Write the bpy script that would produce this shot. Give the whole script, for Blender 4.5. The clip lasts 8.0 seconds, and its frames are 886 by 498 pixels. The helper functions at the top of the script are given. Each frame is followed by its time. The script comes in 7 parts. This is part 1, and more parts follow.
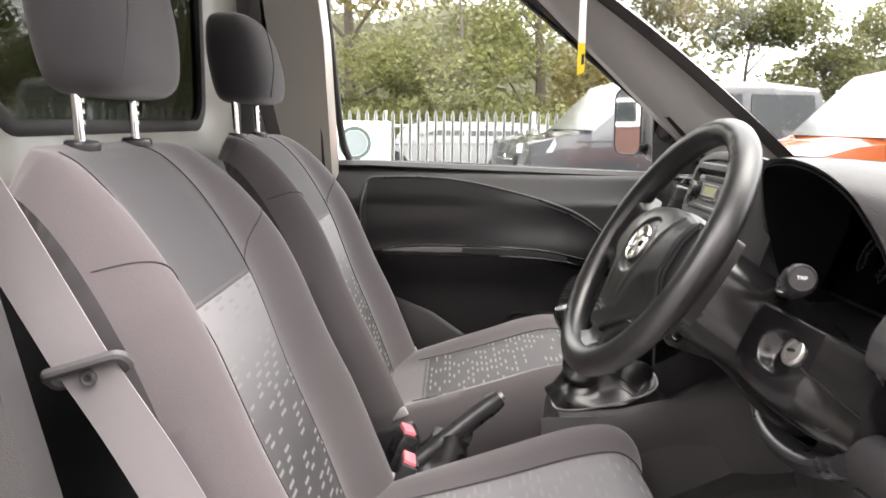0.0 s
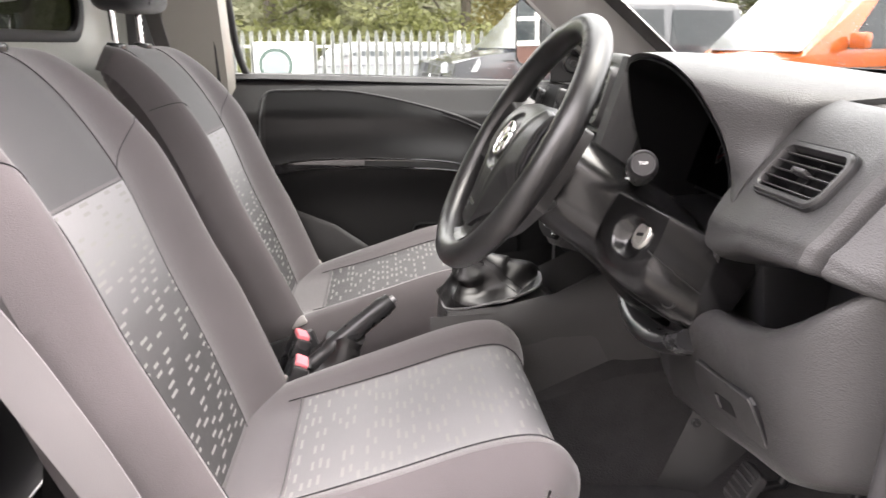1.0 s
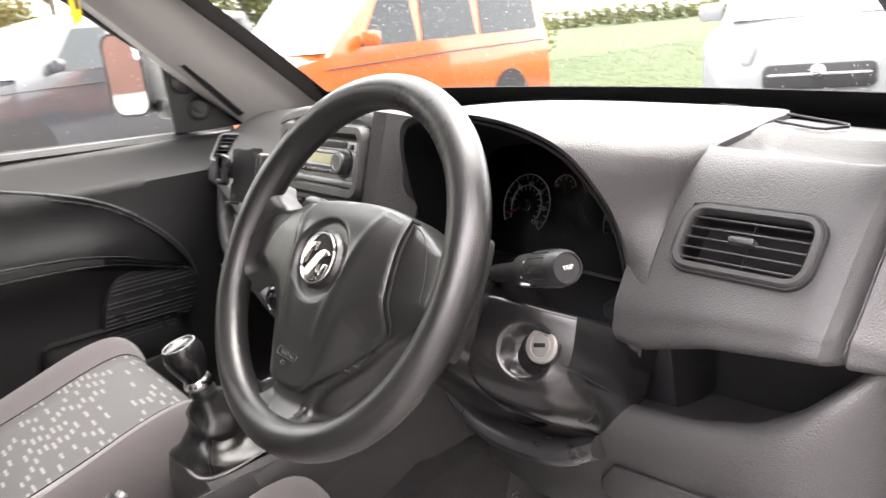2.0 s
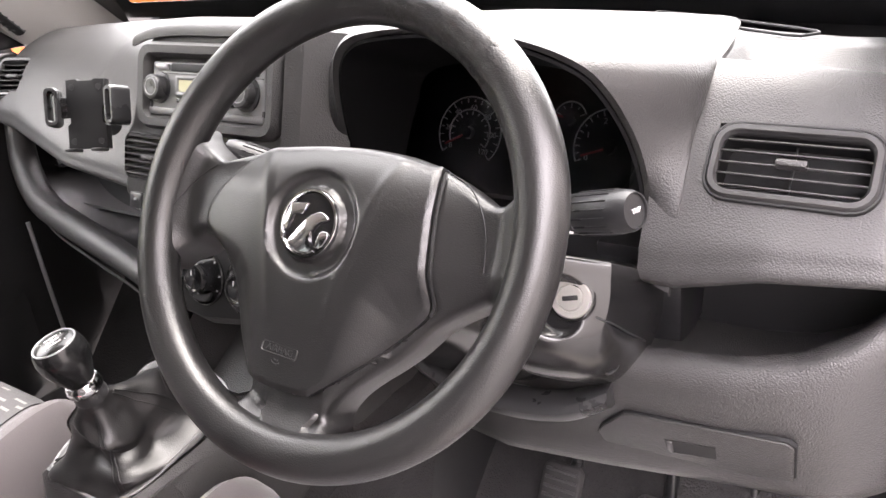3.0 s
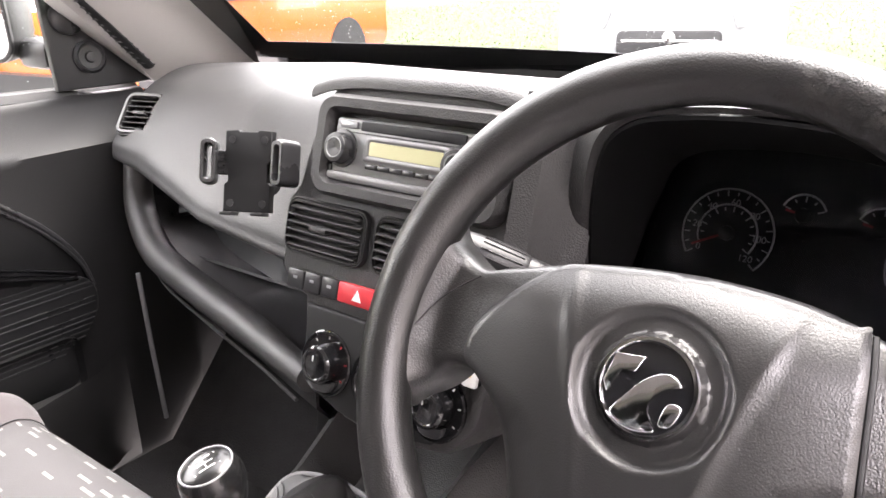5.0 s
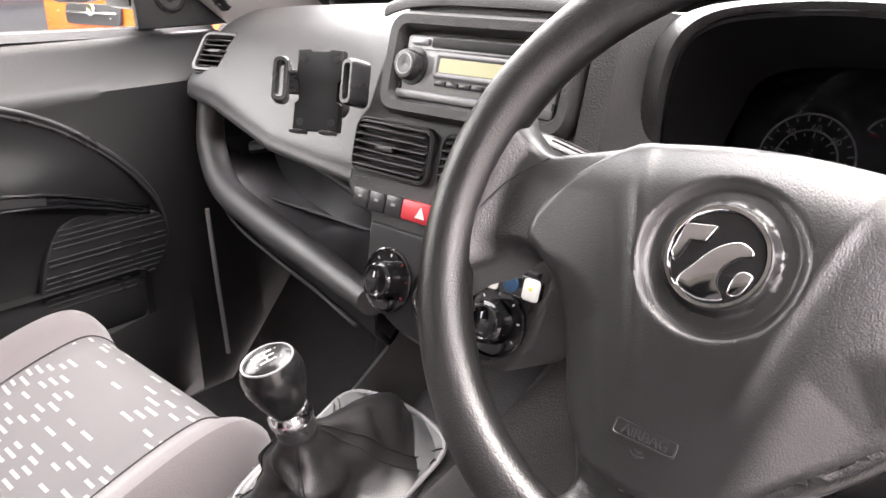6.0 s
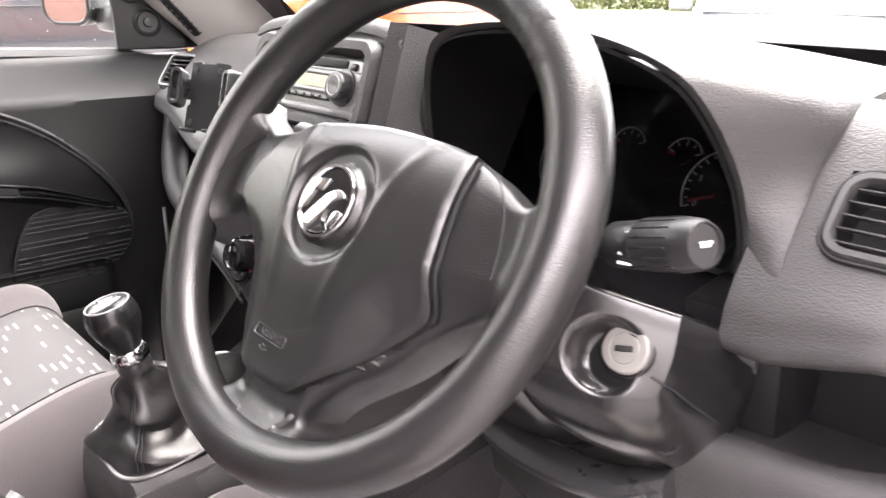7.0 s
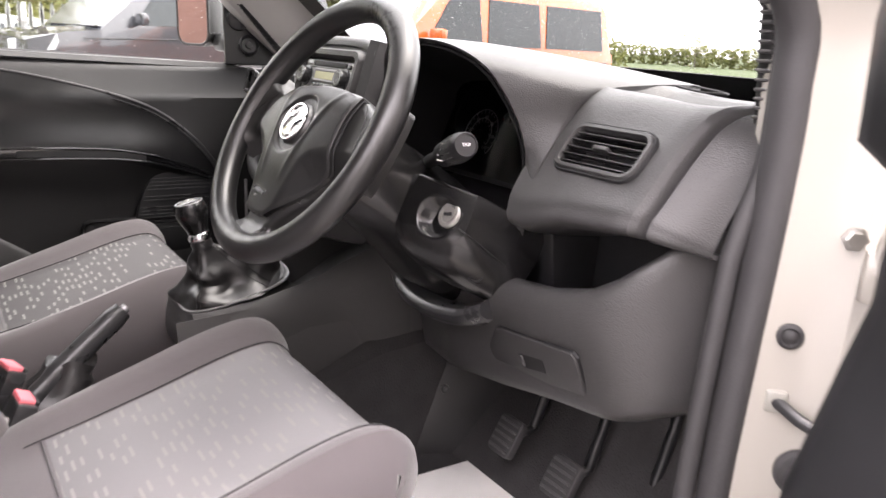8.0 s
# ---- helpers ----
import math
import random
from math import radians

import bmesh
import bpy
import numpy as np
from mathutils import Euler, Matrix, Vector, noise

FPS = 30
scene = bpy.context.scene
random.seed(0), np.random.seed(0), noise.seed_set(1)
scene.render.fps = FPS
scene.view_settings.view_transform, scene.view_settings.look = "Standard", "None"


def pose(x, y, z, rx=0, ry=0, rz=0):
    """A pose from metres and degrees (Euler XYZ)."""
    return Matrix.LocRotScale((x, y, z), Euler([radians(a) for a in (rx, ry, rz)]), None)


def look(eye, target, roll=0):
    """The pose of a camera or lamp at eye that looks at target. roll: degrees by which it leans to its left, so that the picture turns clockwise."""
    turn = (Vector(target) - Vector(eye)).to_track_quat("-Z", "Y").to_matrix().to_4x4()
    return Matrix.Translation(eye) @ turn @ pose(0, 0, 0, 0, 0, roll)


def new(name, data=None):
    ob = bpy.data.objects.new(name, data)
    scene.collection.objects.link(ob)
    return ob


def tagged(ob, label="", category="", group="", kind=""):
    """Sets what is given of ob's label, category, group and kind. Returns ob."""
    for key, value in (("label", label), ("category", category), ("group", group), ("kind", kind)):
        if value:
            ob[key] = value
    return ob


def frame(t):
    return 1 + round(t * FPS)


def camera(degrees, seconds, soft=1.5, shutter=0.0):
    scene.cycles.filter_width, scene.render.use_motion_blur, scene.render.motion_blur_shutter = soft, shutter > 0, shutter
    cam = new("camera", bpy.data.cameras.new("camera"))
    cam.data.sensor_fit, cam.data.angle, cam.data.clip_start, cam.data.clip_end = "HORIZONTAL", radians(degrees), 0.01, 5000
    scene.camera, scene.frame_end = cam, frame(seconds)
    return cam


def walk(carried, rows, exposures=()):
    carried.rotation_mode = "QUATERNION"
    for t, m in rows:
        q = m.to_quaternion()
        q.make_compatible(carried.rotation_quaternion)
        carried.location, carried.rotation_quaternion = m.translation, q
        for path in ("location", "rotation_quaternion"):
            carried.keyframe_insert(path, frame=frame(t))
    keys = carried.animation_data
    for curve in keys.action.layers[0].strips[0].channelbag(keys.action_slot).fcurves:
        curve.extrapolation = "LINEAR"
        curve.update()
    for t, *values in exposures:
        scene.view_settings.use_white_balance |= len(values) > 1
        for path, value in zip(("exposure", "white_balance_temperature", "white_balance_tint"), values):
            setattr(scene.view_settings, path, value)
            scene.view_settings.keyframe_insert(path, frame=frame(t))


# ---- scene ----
from mathutils import geometry

cam = camera(59.7, 8.0, shutter=0.25)
PATH = [
    (0, (0.025, -1.333, 1.293), (0.001, 0.64, 0.969), 0.7),
    (0.5, (0.091, -1.358, 1.268), (0.097, 0.593, 0.828), 0.2),
    (1, (0.106, -1.363, 1.264), (0.252, 0.564, 0.751), 0.0),
    (1.5, (0.047, -1.234, 1.31), (0.614, 0.617, 0.808), -2.2),
    (1.7, (-0.009, -1.126, 1.329), (0.842, 0.614, 0.83), -3.7),
    (2.8, (-0.114, -0.723, 1.347), (1.391, 0.337, 0.568), -5.3),
    (3, (-0.114, -0.719, 1.346), (1.4, 0.309, 0.539), -4.6),
    (3.5, (-0.112, -0.715, 1.349), (1.414, 0.297, 0.544), -3.3),
    (4, (-0.109, -0.662, 1.348), (1.407, 0.389, 0.576), -2.6),
    (4.5, (-0.065, -0.517, 1.35), (1.43, 0.59, 0.615), -2.9),
    (4.7, (-0.059, -0.473, 1.351), (1.442, 0.644, 0.646), -2.0),
    (6, (-0.081, -0.483, 1.284), (1.295, 0.775, 0.561), -0.4),
    (6.5, (-0.041, -0.582, 1.273), (1.274, 0.75, 0.568), -0.6),
    (7, (-0.009, -0.754, 1.273), (1.281, 0.639, 0.645), 0.8),
    (7.5, (-0.06, -0.946, 1.266), (1.17, 0.529, 0.708), 2.2),
    (8, (-0.128, -1.254, 1.251), (0.972, 0.332, 0.731), 3.1),
]
EXPOSURES = [(0.0, 3.85), (1.0, 4.1), (1.7, 4.35), (2.8, 4.75), (3.5, 4.8), (4.5, 4.97), (6.0, 5.0), (6.5, 5.2), (7.0, 5.02), (7.5, 4.62), (8.0, 4.0)]
walk(cam, [(t, look(eye, target, roll)) for t, eye, target, roll in PATH], [(t, stops, 7000, 18 if t < 2 else 22) for t, stops in EXPOSURES])

# ---- light ----
world = bpy.data.worlds.new("sky")
scene.world = world
world.use_nodes = True
wn, wl = world.node_tree.nodes, world.node_tree.links
sky = wn.new("ShaderNodeTexSky")
sky.sky_type, sky.sun_disc = "NISHITA", False
sky.sun_elevation, sky.sun_rotation = radians(65), radians(104)
sky.dust_density, sky.air_density = 4.0, 1.0
soften = wn.new("ShaderNodeHueSaturation")
soften.inputs["Saturation"].default_value = 0.22
wl.new(sky.outputs[0], soften.inputs["Color"])
# thin even cloud in front of the sky
cloud = wn.new("ShaderNodeMix")
cloud.data_type = "RGBA"
cloud.inputs[0].default_value = 0.85
cloud.inputs[7].default_value = (4.9, 5.0, 5.25, 1)
wl.new(soften.outputs[0], cloud.inputs[6])
wl.new(cloud.outputs[2], wn["Background"].inputs[0])
wn["Background"].inputs[1].default_value = 0.15
sun = new("sun", bpy.data.lights.new("sun", "SUN"))
sun.data.energy, sun.data.angle, sun.data.color = 0.6, radians(50), (1.0, 0.96, 0.92)
sun.matrix_world = look((4, -1, 9), (0, 0, 0))

# ---- materials ----
def mat(name, base, rough=0.5, metal=0.0, grain=0.0, size=0.002, vary=0.15, vsize=0.08, coat=0.0, spec=0.5, second=None, wear=0.0):
    """A surface with fine relief (grain, at size metres) and patchy colour (vary, at vsize metres)."""
    m = bpy.data.materials.new(name)
    m.use_nodes = True
    n, l = m.node_tree.nodes, m.node_tree.links
    b = n["Principled BSDF"]
    b.inputs["Roughness"].default_value, b.inputs["Metallic"].default_value = rough, metal
    b.inputs["Coat Weight"].default_value, b.inputs["Specular IOR Level"].default_value = coat, spec
    co = n.new("ShaderNodeTexCoord")
    big = n.new("ShaderNodeTexNoise")
    big.inputs["Scale"].default_value, big.inputs["Detail"].default_value = 1 / vsize, 5
    l.new(co.outputs["Object"], big.inputs["Vector"])
    ramp = n.new("ShaderNodeMix")
    ramp.data_type = "RGBA"
    lo = [c * (1 - vary) for c in base]
    hi = list(second) if second else [min(1, c * (1 + vary)) for c in base]
    ramp.inputs[6].default_value, ramp.inputs[7].default_value = (*lo, 1), (*hi, 1)
    l.new(big.outputs[0], ramp.inputs[0])
    l.new(ramp.outputs[2], b.inputs["Base Color"])
    rr = n.new("ShaderNodeMapRange")
    rr.inputs[3].default_value, rr.inputs[4].default_value = max(0, rough - 0.03), min(1, rough + 0.03)
    l.new(big.outputs[0], rr.inputs[0])
    l.new(rr.outputs[0], b.inputs["Roughness"])
    if grain:
        tex = n.new("ShaderNodeTexVoronoi")
        tex.inputs["Scale"].default_value = 1 / size
        l.new(co.outputs["Object"], tex.inputs["Vector"])
        bump = n.new("ShaderNodeBump")
        bump.invert = True
        bump.inputs["Strength"].default_value, bump.inputs["Distance"].default_value = grain, size * 0.35
        l.new(tex.outputs["Distance"], bump.inputs["Height"])
        l.new(bump.outputs[0], b.inputs["Normal"])
    return m


def fabric(name, base, thread=0.0012):
    """Woven cloth with soft sheen."""
    m = mat(name, base, 0.9, 0, 0.5, thread, 0.12, 0.15, spec=0.2)
    b = m.node_tree.nodes["Principled BSDF"]
    b.inputs["Sheen Weight"].default_value, b.inputs["Sheen Roughness"].default_value = 0.35, 0.5
    return m


def dashes(name, along, across, fade):
    """Dark cloth woven with short pale strokes, along x across metres apart; fade: stops of (metres along the seat, grey of the ground)."""
    m = fabric(name, (0.05, 0.048, 0.052))
    n, l = m.node_tree.nodes, m.node_tree.links
    b = n["Principled BSDF"]
    co = n.new("ShaderNodeTexCoord")
    sep = n.new("ShaderNodeSeparateXYZ")
    l.new(co.outputs["UV"], sep.inputs[0])

    def op(kind, a, c=None):
        q = n.new("ShaderNodeMath")
        q.operation = kind
        for i, v in enumerate((a, c)):
            if v is None:
                continue
            if isinstance(v, (int, float)):
                q.inputs[i].default_value = v
            else:
                l.new(v, q.inputs[i])
        return q.outputs[0]
    u, v = sep.outputs[0], sep.outputs[1]
    # columns of strokes, each column slid along by its own amount
    col = op("FLOOR", op("MULTIPLY", u, 1 / across))
    fu = op("FRACT", op("MULTIPLY", u, 1 / across))
    rnd = n.new("ShaderNodeTexWhiteNoise")
    rnd.noise_dimensions = "1D"
    l.new(col, rnd.inputs["W"])
    vv = op("ADD", op("MULTIPLY", v, 1 / along), op("MULTIPLY", rnd.outputs["Value"], 7.0))
    row, fv = op("FLOOR", vv), op("FRACT", vv)
    rnd2 = n.new("ShaderNodeTexWhiteNoise")
    rnd2.noise_dimensions = "2D"
    mix2 = n.new("ShaderNodeCombineXYZ")
    l.new(col, mix2.inputs[0])
    l.new(row, mix2.inputs[1])
    l.new(mix2.outputs[0], rnd2.inputs["Vector"])
    length = op("MULTIPLY_ADD", rnd2.outputs["Value"], 0.40)
    length.node.inputs[2].default_value = 0.22
    on = op("MULTIPLY", op("LESS_THAN", fv, length), op("LESS_THAN", fu, 0.40))
    on = op("MULTIPLY", on, op("GREATER_THAN", rnd2.outputs["Value"], 0.42))
    # ground grey by place along the seat, its shading included
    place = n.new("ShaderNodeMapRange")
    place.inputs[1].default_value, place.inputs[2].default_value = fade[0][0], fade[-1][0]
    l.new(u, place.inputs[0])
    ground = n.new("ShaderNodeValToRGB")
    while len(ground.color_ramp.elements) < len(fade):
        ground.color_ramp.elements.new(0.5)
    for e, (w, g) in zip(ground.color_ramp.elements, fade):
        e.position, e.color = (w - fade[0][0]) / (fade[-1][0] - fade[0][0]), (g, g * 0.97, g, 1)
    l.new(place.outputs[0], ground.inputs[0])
    out = n.new("ShaderNodeMix")
    out.data_type = "RGBA"
    l.new(on, out.inputs[0])
    l.new(ground.outputs[0], out.inputs[6])
    out.inputs[7].default_value = (0.23, 0.225, 0.218, 1)
    b.inputs["Sheen Weight"].default_value = 0.12
    l.new(out.outputs[2], b.inputs["Base Color"])
    return m


def glass(name, tint=(0.96, 0.98, 0.97), gloss=0.06):
    """A thin pane: clear, with a mirror coat that grows towards grazing."""
    m = bpy.data.materials.new(name)
    m.use_nodes = True
    n, l = m.node_tree.nodes, m.node_tree.links
    n.remove(n["Principled BSDF"])
    clear, shine, both, edge = n.new("ShaderNodeBsdfTransparent"), n.new("ShaderNodeBsdfGlossy"), n.new("ShaderNodeMixShader"), n.new("ShaderNodeLayerWeight")
    clear.inputs[0].default_value = (*tint, 1)
    shine.inputs["Roughness"].default_value = 0.02
    bend, reach = n.new("ShaderNodeMath"), n.new("ShaderNodeMath")
    bend.operation, reach.operation = "POWER", "MULTIPLY_ADD"
    bend.inputs[1].default_value = 5.0
    reach.inputs[1].default_value, reach.inputs[2].default_value = 0.5, gloss / 2
    l.new(edge.outputs["Facing"], bend.inputs[0])
    l.new(bend.outputs[0], reach.inputs[0])
    l.new(reach.outputs[0], both.inputs[0])
    l.new(clear.outputs[0], both.inputs[1])
    l.new(shine.outputs[0], both.inputs[2])
    l.new(both.outputs[0], n["Material Output"].inputs[0])
    return m


def paint(name, base, rough=0.25, coat=0.8):
    return mat(name, base, rough, 0, 0, 0.01, 0.05, 0.4, coat)


PLASTIC = mat("grained_plastic", (0.041, 0.040, 0.0405), 0.38, 0, 0.75, 0.0016, 0.15, 0.10, spec=0.45)
PLASTIC_PALE = mat("grey_grained_plastic", (0.069, 0.0675, 0.069), 0.42, 0, 0.3, 0.0016, 0.12, 0.10, spec=0.4)
PLASTIC_DARK = mat("black_plastic", (0.015, 0.015, 0.0163), 0.36, 0, 0.2, 0.0014, 0.15, 0.08)
PLASTIC_SMOOTH = mat("smooth_black_plastic", (0.027, 0.027, 0.0285), 0.28, 0, 0, 0.002, 0.15, 0.05)
GLOSS_BLACK = mat("gloss_black", (0.008, 0.008, 0.009), 0.10, 0, 0, 0.002, 0.1, 0.05, 0.5)
WHEEL_SKIN = mat("wheel_skin", (0.011, 0.0107, 0.011), 0.32, 0, 0.36, 0.0012, 0.2, 0.03, spec=0.8)
PAD_SKIN = mat("pad_skin", (0.009, 0.0088, 0.0091), 0.34, 0, 0.28, 0.001, 0.15, 0.05, spec=0.85)
LINING = mat("headlining", (0.702, 0.675, 0.648), 0.85, 0, 0.3, 0.003, 0.05, 0.2)
KNEE_SKIN = mat("lower_dash_plastic", (0.043, 0.0415, 0.042), 0.38, 0, 0.75, 0.0017, 0.15, 0.10, spec=0.6)
TRIM_PALE = mat("pale_trim", (0.432, 0.4118, 0.3982), 0.6, 0, 0.2, 0.002, 0.05, 0.2)
# near black for gaps, recesses and footwell: deep shade put into the colour
VOID = mat("shaded_black_plastic", (0.008, 0.008, 0.009), 0.6)
CLOTH = fabric("grey_seat_cloth", (0.100, 0.089, 0.093))
CLOTH_MID = fabric("mid_seat_cloth", (0.051, 0.0488, 0.0518))
CLOTH_DARK = fabric("dark_seat_cloth", (0.032, 0.030, 0.033))
# ground greys hold shading: dark at the back's foot, pale towards its top
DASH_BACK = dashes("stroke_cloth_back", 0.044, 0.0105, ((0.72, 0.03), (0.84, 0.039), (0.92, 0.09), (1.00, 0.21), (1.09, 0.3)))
# cushion ground painted darker at both ends, where the sheen stops
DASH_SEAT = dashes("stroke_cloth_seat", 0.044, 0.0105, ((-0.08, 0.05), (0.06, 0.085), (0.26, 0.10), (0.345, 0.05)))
# driver's cushion: worn paler, with the doorway's light also put into its greys
DASH_WORN_LIT = dashes("faded_lit_stroke_cloth", 0.044, 0.0105, ((-0.08, 0.14), (0.06, 0.195), (0.26, 0.215), (0.345, 0.08)))
CARPET = mat("carpet", (0.042, 0.0405, 0.042), 0.95, 0, 1.0, 0.003, 0.3, 0.04, spec=0.2)
LEATHER = mat("gaiter_leather", (0.012, 0.0115, 0.012), 0.32, 0, 0.3, 0.0014, 0.15, 0.04, spec=0.6)
CHROME = mat("chrome", (0.75, 0.75, 0.76), 0.10, 1.0, 0, 0.01, 0.05, 0.02)
STEEL = mat("steel", (0.55, 0.54, 0.52), 0.30, 1.0, 0, 0.01, 0.1, 0.02)
SILVER = mat("silver_paint", (0.35, 0.35, 0.36), 0.35, 0.6, 0, 0.01, 0.08, 0.03)
WHITE_PAINT = paint("cream_white_paint", (0.3375, 0.3172, 0.2835), 0.30, 0.5)
BULKHEAD_PAINT = paint("dull_cream_paint", (0.27, 0.2633, 0.2362), 0.45, 0.2)
RUBBER = mat("rubber", (0.033, 0.0315, 0.033), 0.65, 0, 0.2, 0.003, 0.2, 0.05)
RED = mat("red_plastic", (0.55, 0.035, 0.045), 0.4)
PINK = mat("faded_red_plastic", (0.837, 0.189, 0.2228), 0.5)
LCD = mat("lcd_screen", (0.459, 0.4455, 0.27), 0.25)
MARK = mat("pale_marking", (0.75, 0.75, 0.74), 0.5)
SHROUD_SKIN = mat("shroud_plastic", (0.009, 0.0088, 0.0092), 0.22, 0, 0.06, 0.001, 0.15, 0.05, spec=0.7)
KNOB_SKIN = mat("satin_black_knob", (0.009, 0.009, 0.0095), 0.22, 0, 0, 0.002, 0.1, 0.03, spec=0.6)
LOCK_METAL = mat("worn_lock_metal", (0.567, 0.5535, 0.5265), 0.38, 0.8, 0, 0.01, 0.1, 0.01)
DOOR_SKIN = mat("door_plastic", (0.015, 0.0147, 0.0153), 0.40, 0, 0.35, 0.0016, 0.12, 0.1, spec=0.5)
INSET_SKIN = mat("inset_plastic", (0.0095, 0.0095, 0.0101), 0.30, 0, 0.12, 0.0014, 0.12, 0.1, spec=0.3)
CRADLE = mat("matt_cradle_plastic", (0.0108, 0.0108, 0.0115), 0.62, 0, 0, 0.01, 0.1, 0.03, spec=0.25)
HOOD_INSIDE = mat("matt_black_lining", (0.007, 0.007, 0.0075), 0.8, 0, 0.2, 0.0015, 0.1, 0.03, spec=0.08)
VENT_FRAME = mat("satin_vent_frame", (0.038, 0.0375, 0.038), 0.34, 0, 0, 0.01, 0.1, 0.05)
SATIN = mat("satin_grey_plastic", (0.165, 0.162, 0.165), 0.36, 0.2, 0, 0.01, 0.08, 0.05)
RADIO_FACE = mat("radio_fascia", (0.225, 0.225, 0.228), 0.36, 0.5, 0, 0.01, 0.08, 0.03)
PAPER = mat("white_paper", (0.75, 0.74, 0.72), 0.8)
WEB = fabric("belt_webbing", (0.21, 0.198, 0.202), 0.0009)
YELLOW = mat("yellow_plastic", (0.80, 0.55, 0.02), 0.4)
GLASS = glass("window_glass", (0.83, 0.855, 0.84))
SCREEN_GLASS = glass("windscreen_glass", (0.68, 0.70, 0.69), 0.03)
PRIVACY_GLASS = glass("privacy_glass", (0.20, 0.215, 0.21), 0.05)
CLUSTER_GLASS = glass("cluster_lens", (0.58, 0.58, 0.60), 0.03)

# ---- helpers ----
INV = {}


def link(name, bm, material, angle=38, normals=True):
    if normals:
        bmesh.ops.recalc_face_normals(bm, faces=bm.faces)
    me = bpy.data.meshes.new(name)
    bm.to_mesh(me)
    bm.free()
    me.polygons.foreach_set("use_smooth", [True] * len(me.polygons))
    me.set_sharp_from_angle(angle=radians(angle))
    me.materials.append(material)
    return new(name, me)


def thing(name, at, label, category, group="", kind=""):
    ob = new(name)
    ob.empty_display_size = 0.05
    ob.location = at
    INV[ob.name] = Matrix.Translation(at).inverted()
    return tagged(ob, label, category, group, kind)


def part(name, bm, material, parent, label="", angle=38):
    """Links a bmesh, given in world metres, as one mesh under a thing or a part."""
    ob = link(name, bm, material, angle)
    ob.parent = parent
    ob.matrix_parent_inverse = INV.get(parent.name, Matrix())
    INV[ob.name] = Matrix()
    return tagged(ob, label)


def single(name, bm, material, label, category, group="", kind="", angle=38):
    ob = link(name, bm, material, angle)
    INV[ob.name] = Matrix()
    return tagged(ob, label, category, group, kind)


def face_frame(at, normal, up=(0, 0, 1)):
    """Local x to the right of one who faces the surface, y up it, z out of it."""
    n = Vector(normal).normalized()
    a = Vector(up).cross(n).normalized()
    b = n.cross(a)
    return Matrix((( a.x, b.x, n.x, at[0]), (a.y, b.y, n.y, at[1]), (a.z, b.z, n.z, at[2]), (0, 0, 0, 1)))


def spline(pts, n, closed=False):
    """n points along a smooth curve through pts."""
    p = [Vector(q) for q in pts]
    k = len(p)
    out = []
    spans = k if closed else k - 1
    for i in range(n):
        s = i / (n if closed else n - 1) * spans
        j = min(int(s), spans - 1)
        f = s - j
        if closed:
            a, b, c, d = (p[(j + o) % k] for o in (-1, 0, 1, 2))
        else:
            a, b, c, d = p[max(j - 1, 0)], p[j], p[j + 1], p[min(j + 2, k - 1)]
        out.append(0.5 * ((2 * b) + (c - a) * f + (2 * a - 5 * b + 4 * c - d) * f * f + (3 * b - a - 3 * c + d) * f ** 3))
    return out


def loft(rings, closed=True, caps=True, bm=None, wrap=False):
    bm = bm or bmesh.new()
    rows = [[bm.verts.new(p) for p in r] for r in rings]
    k = len(rows[0])
    pairs = list(zip(rows, rows[1:])) + ([(rows[-1], rows[0])] if wrap else [])
    for a, b in pairs:
        for i in range(k if closed else k - 1):
            j = (i + 1) % k
            bm.faces.new((a[i], a[j], b[j], b[i]))
    if caps and closed and not wrap:
        bm.faces.new(rows[0][::-1])
        bm.faces.new(rows[-1])
    return bm


def shell(rings, thick=0.004, bm=None):
    """An open sheet through rows of points, given thickness."""
    bm = loft(rings, False, False, bm)
    bmesh.ops.recalc_face_normals(bm, faces=bm.faces)
    bmesh.ops.solidify(bm, geom=list(bm.faces), thickness=thick)
    return bm


def thicken(bm, t, upward):
    """Backs an open sheet by an offset copy; upward: where its outer side looks."""
    bmesh.ops.recalc_face_normals(bm, faces=bm.faces)
    bm.normal_update()
    faces, rims = list(bm.faces), [e for e in bm.edges if e.is_boundary]
    total = sum((f.normal * f.calc_area() for f in faces), Vector())
    sign = -1 if total.dot(Vector(upward)) > 0 else 1
    verts = list(bm.verts)
    twin = {v: bm.verts.new(v.co + v.normal * (t * sign)) for v in verts}
    for f in faces:
        bm.faces.new([twin[v] for v in reversed(f.verts)])
    for e in rims:
        a, b = e.verts
        bm.faces.new((a, b, twin[b], twin[a]))
    return bm


def sweep(path, radius, n=12, closed=False, flat=1.0, bm=None, up=(0, 0, 1)):
    """A tube along path; radius: a number or a function of 0..1; flat: its height over its width."""
    path = [Vector(p) for p in path]
    k = len(path)
    rings = []
    side = None
    for i, p in enumerate(path):
        d = (path[(i + 1) % k] - path[i - 1]) if closed else path[min(i + 1, k - 1)] - path[max(i - 1, 0)]
        d.normalize()
        ref = Vector(up) if abs(d.dot(Vector(up))) < 0.97 else Vector((1, 0, 0))
        s = d.cross(ref).normalized() if side is None else (side - d * side.dot(d)).normalized()
        side = s
        u = s.cross(d).normalized()
        r = radius(i / max(1, k - 1)) if callable(radius) else radius
        rings.append([p + s * (r * math.cos(a)) + u * (r * flat * math.sin(a)) for a in (2 * math.pi * j / n for j in range(n))])
    return loft(rings, True, not closed, bm, wrap=closed)


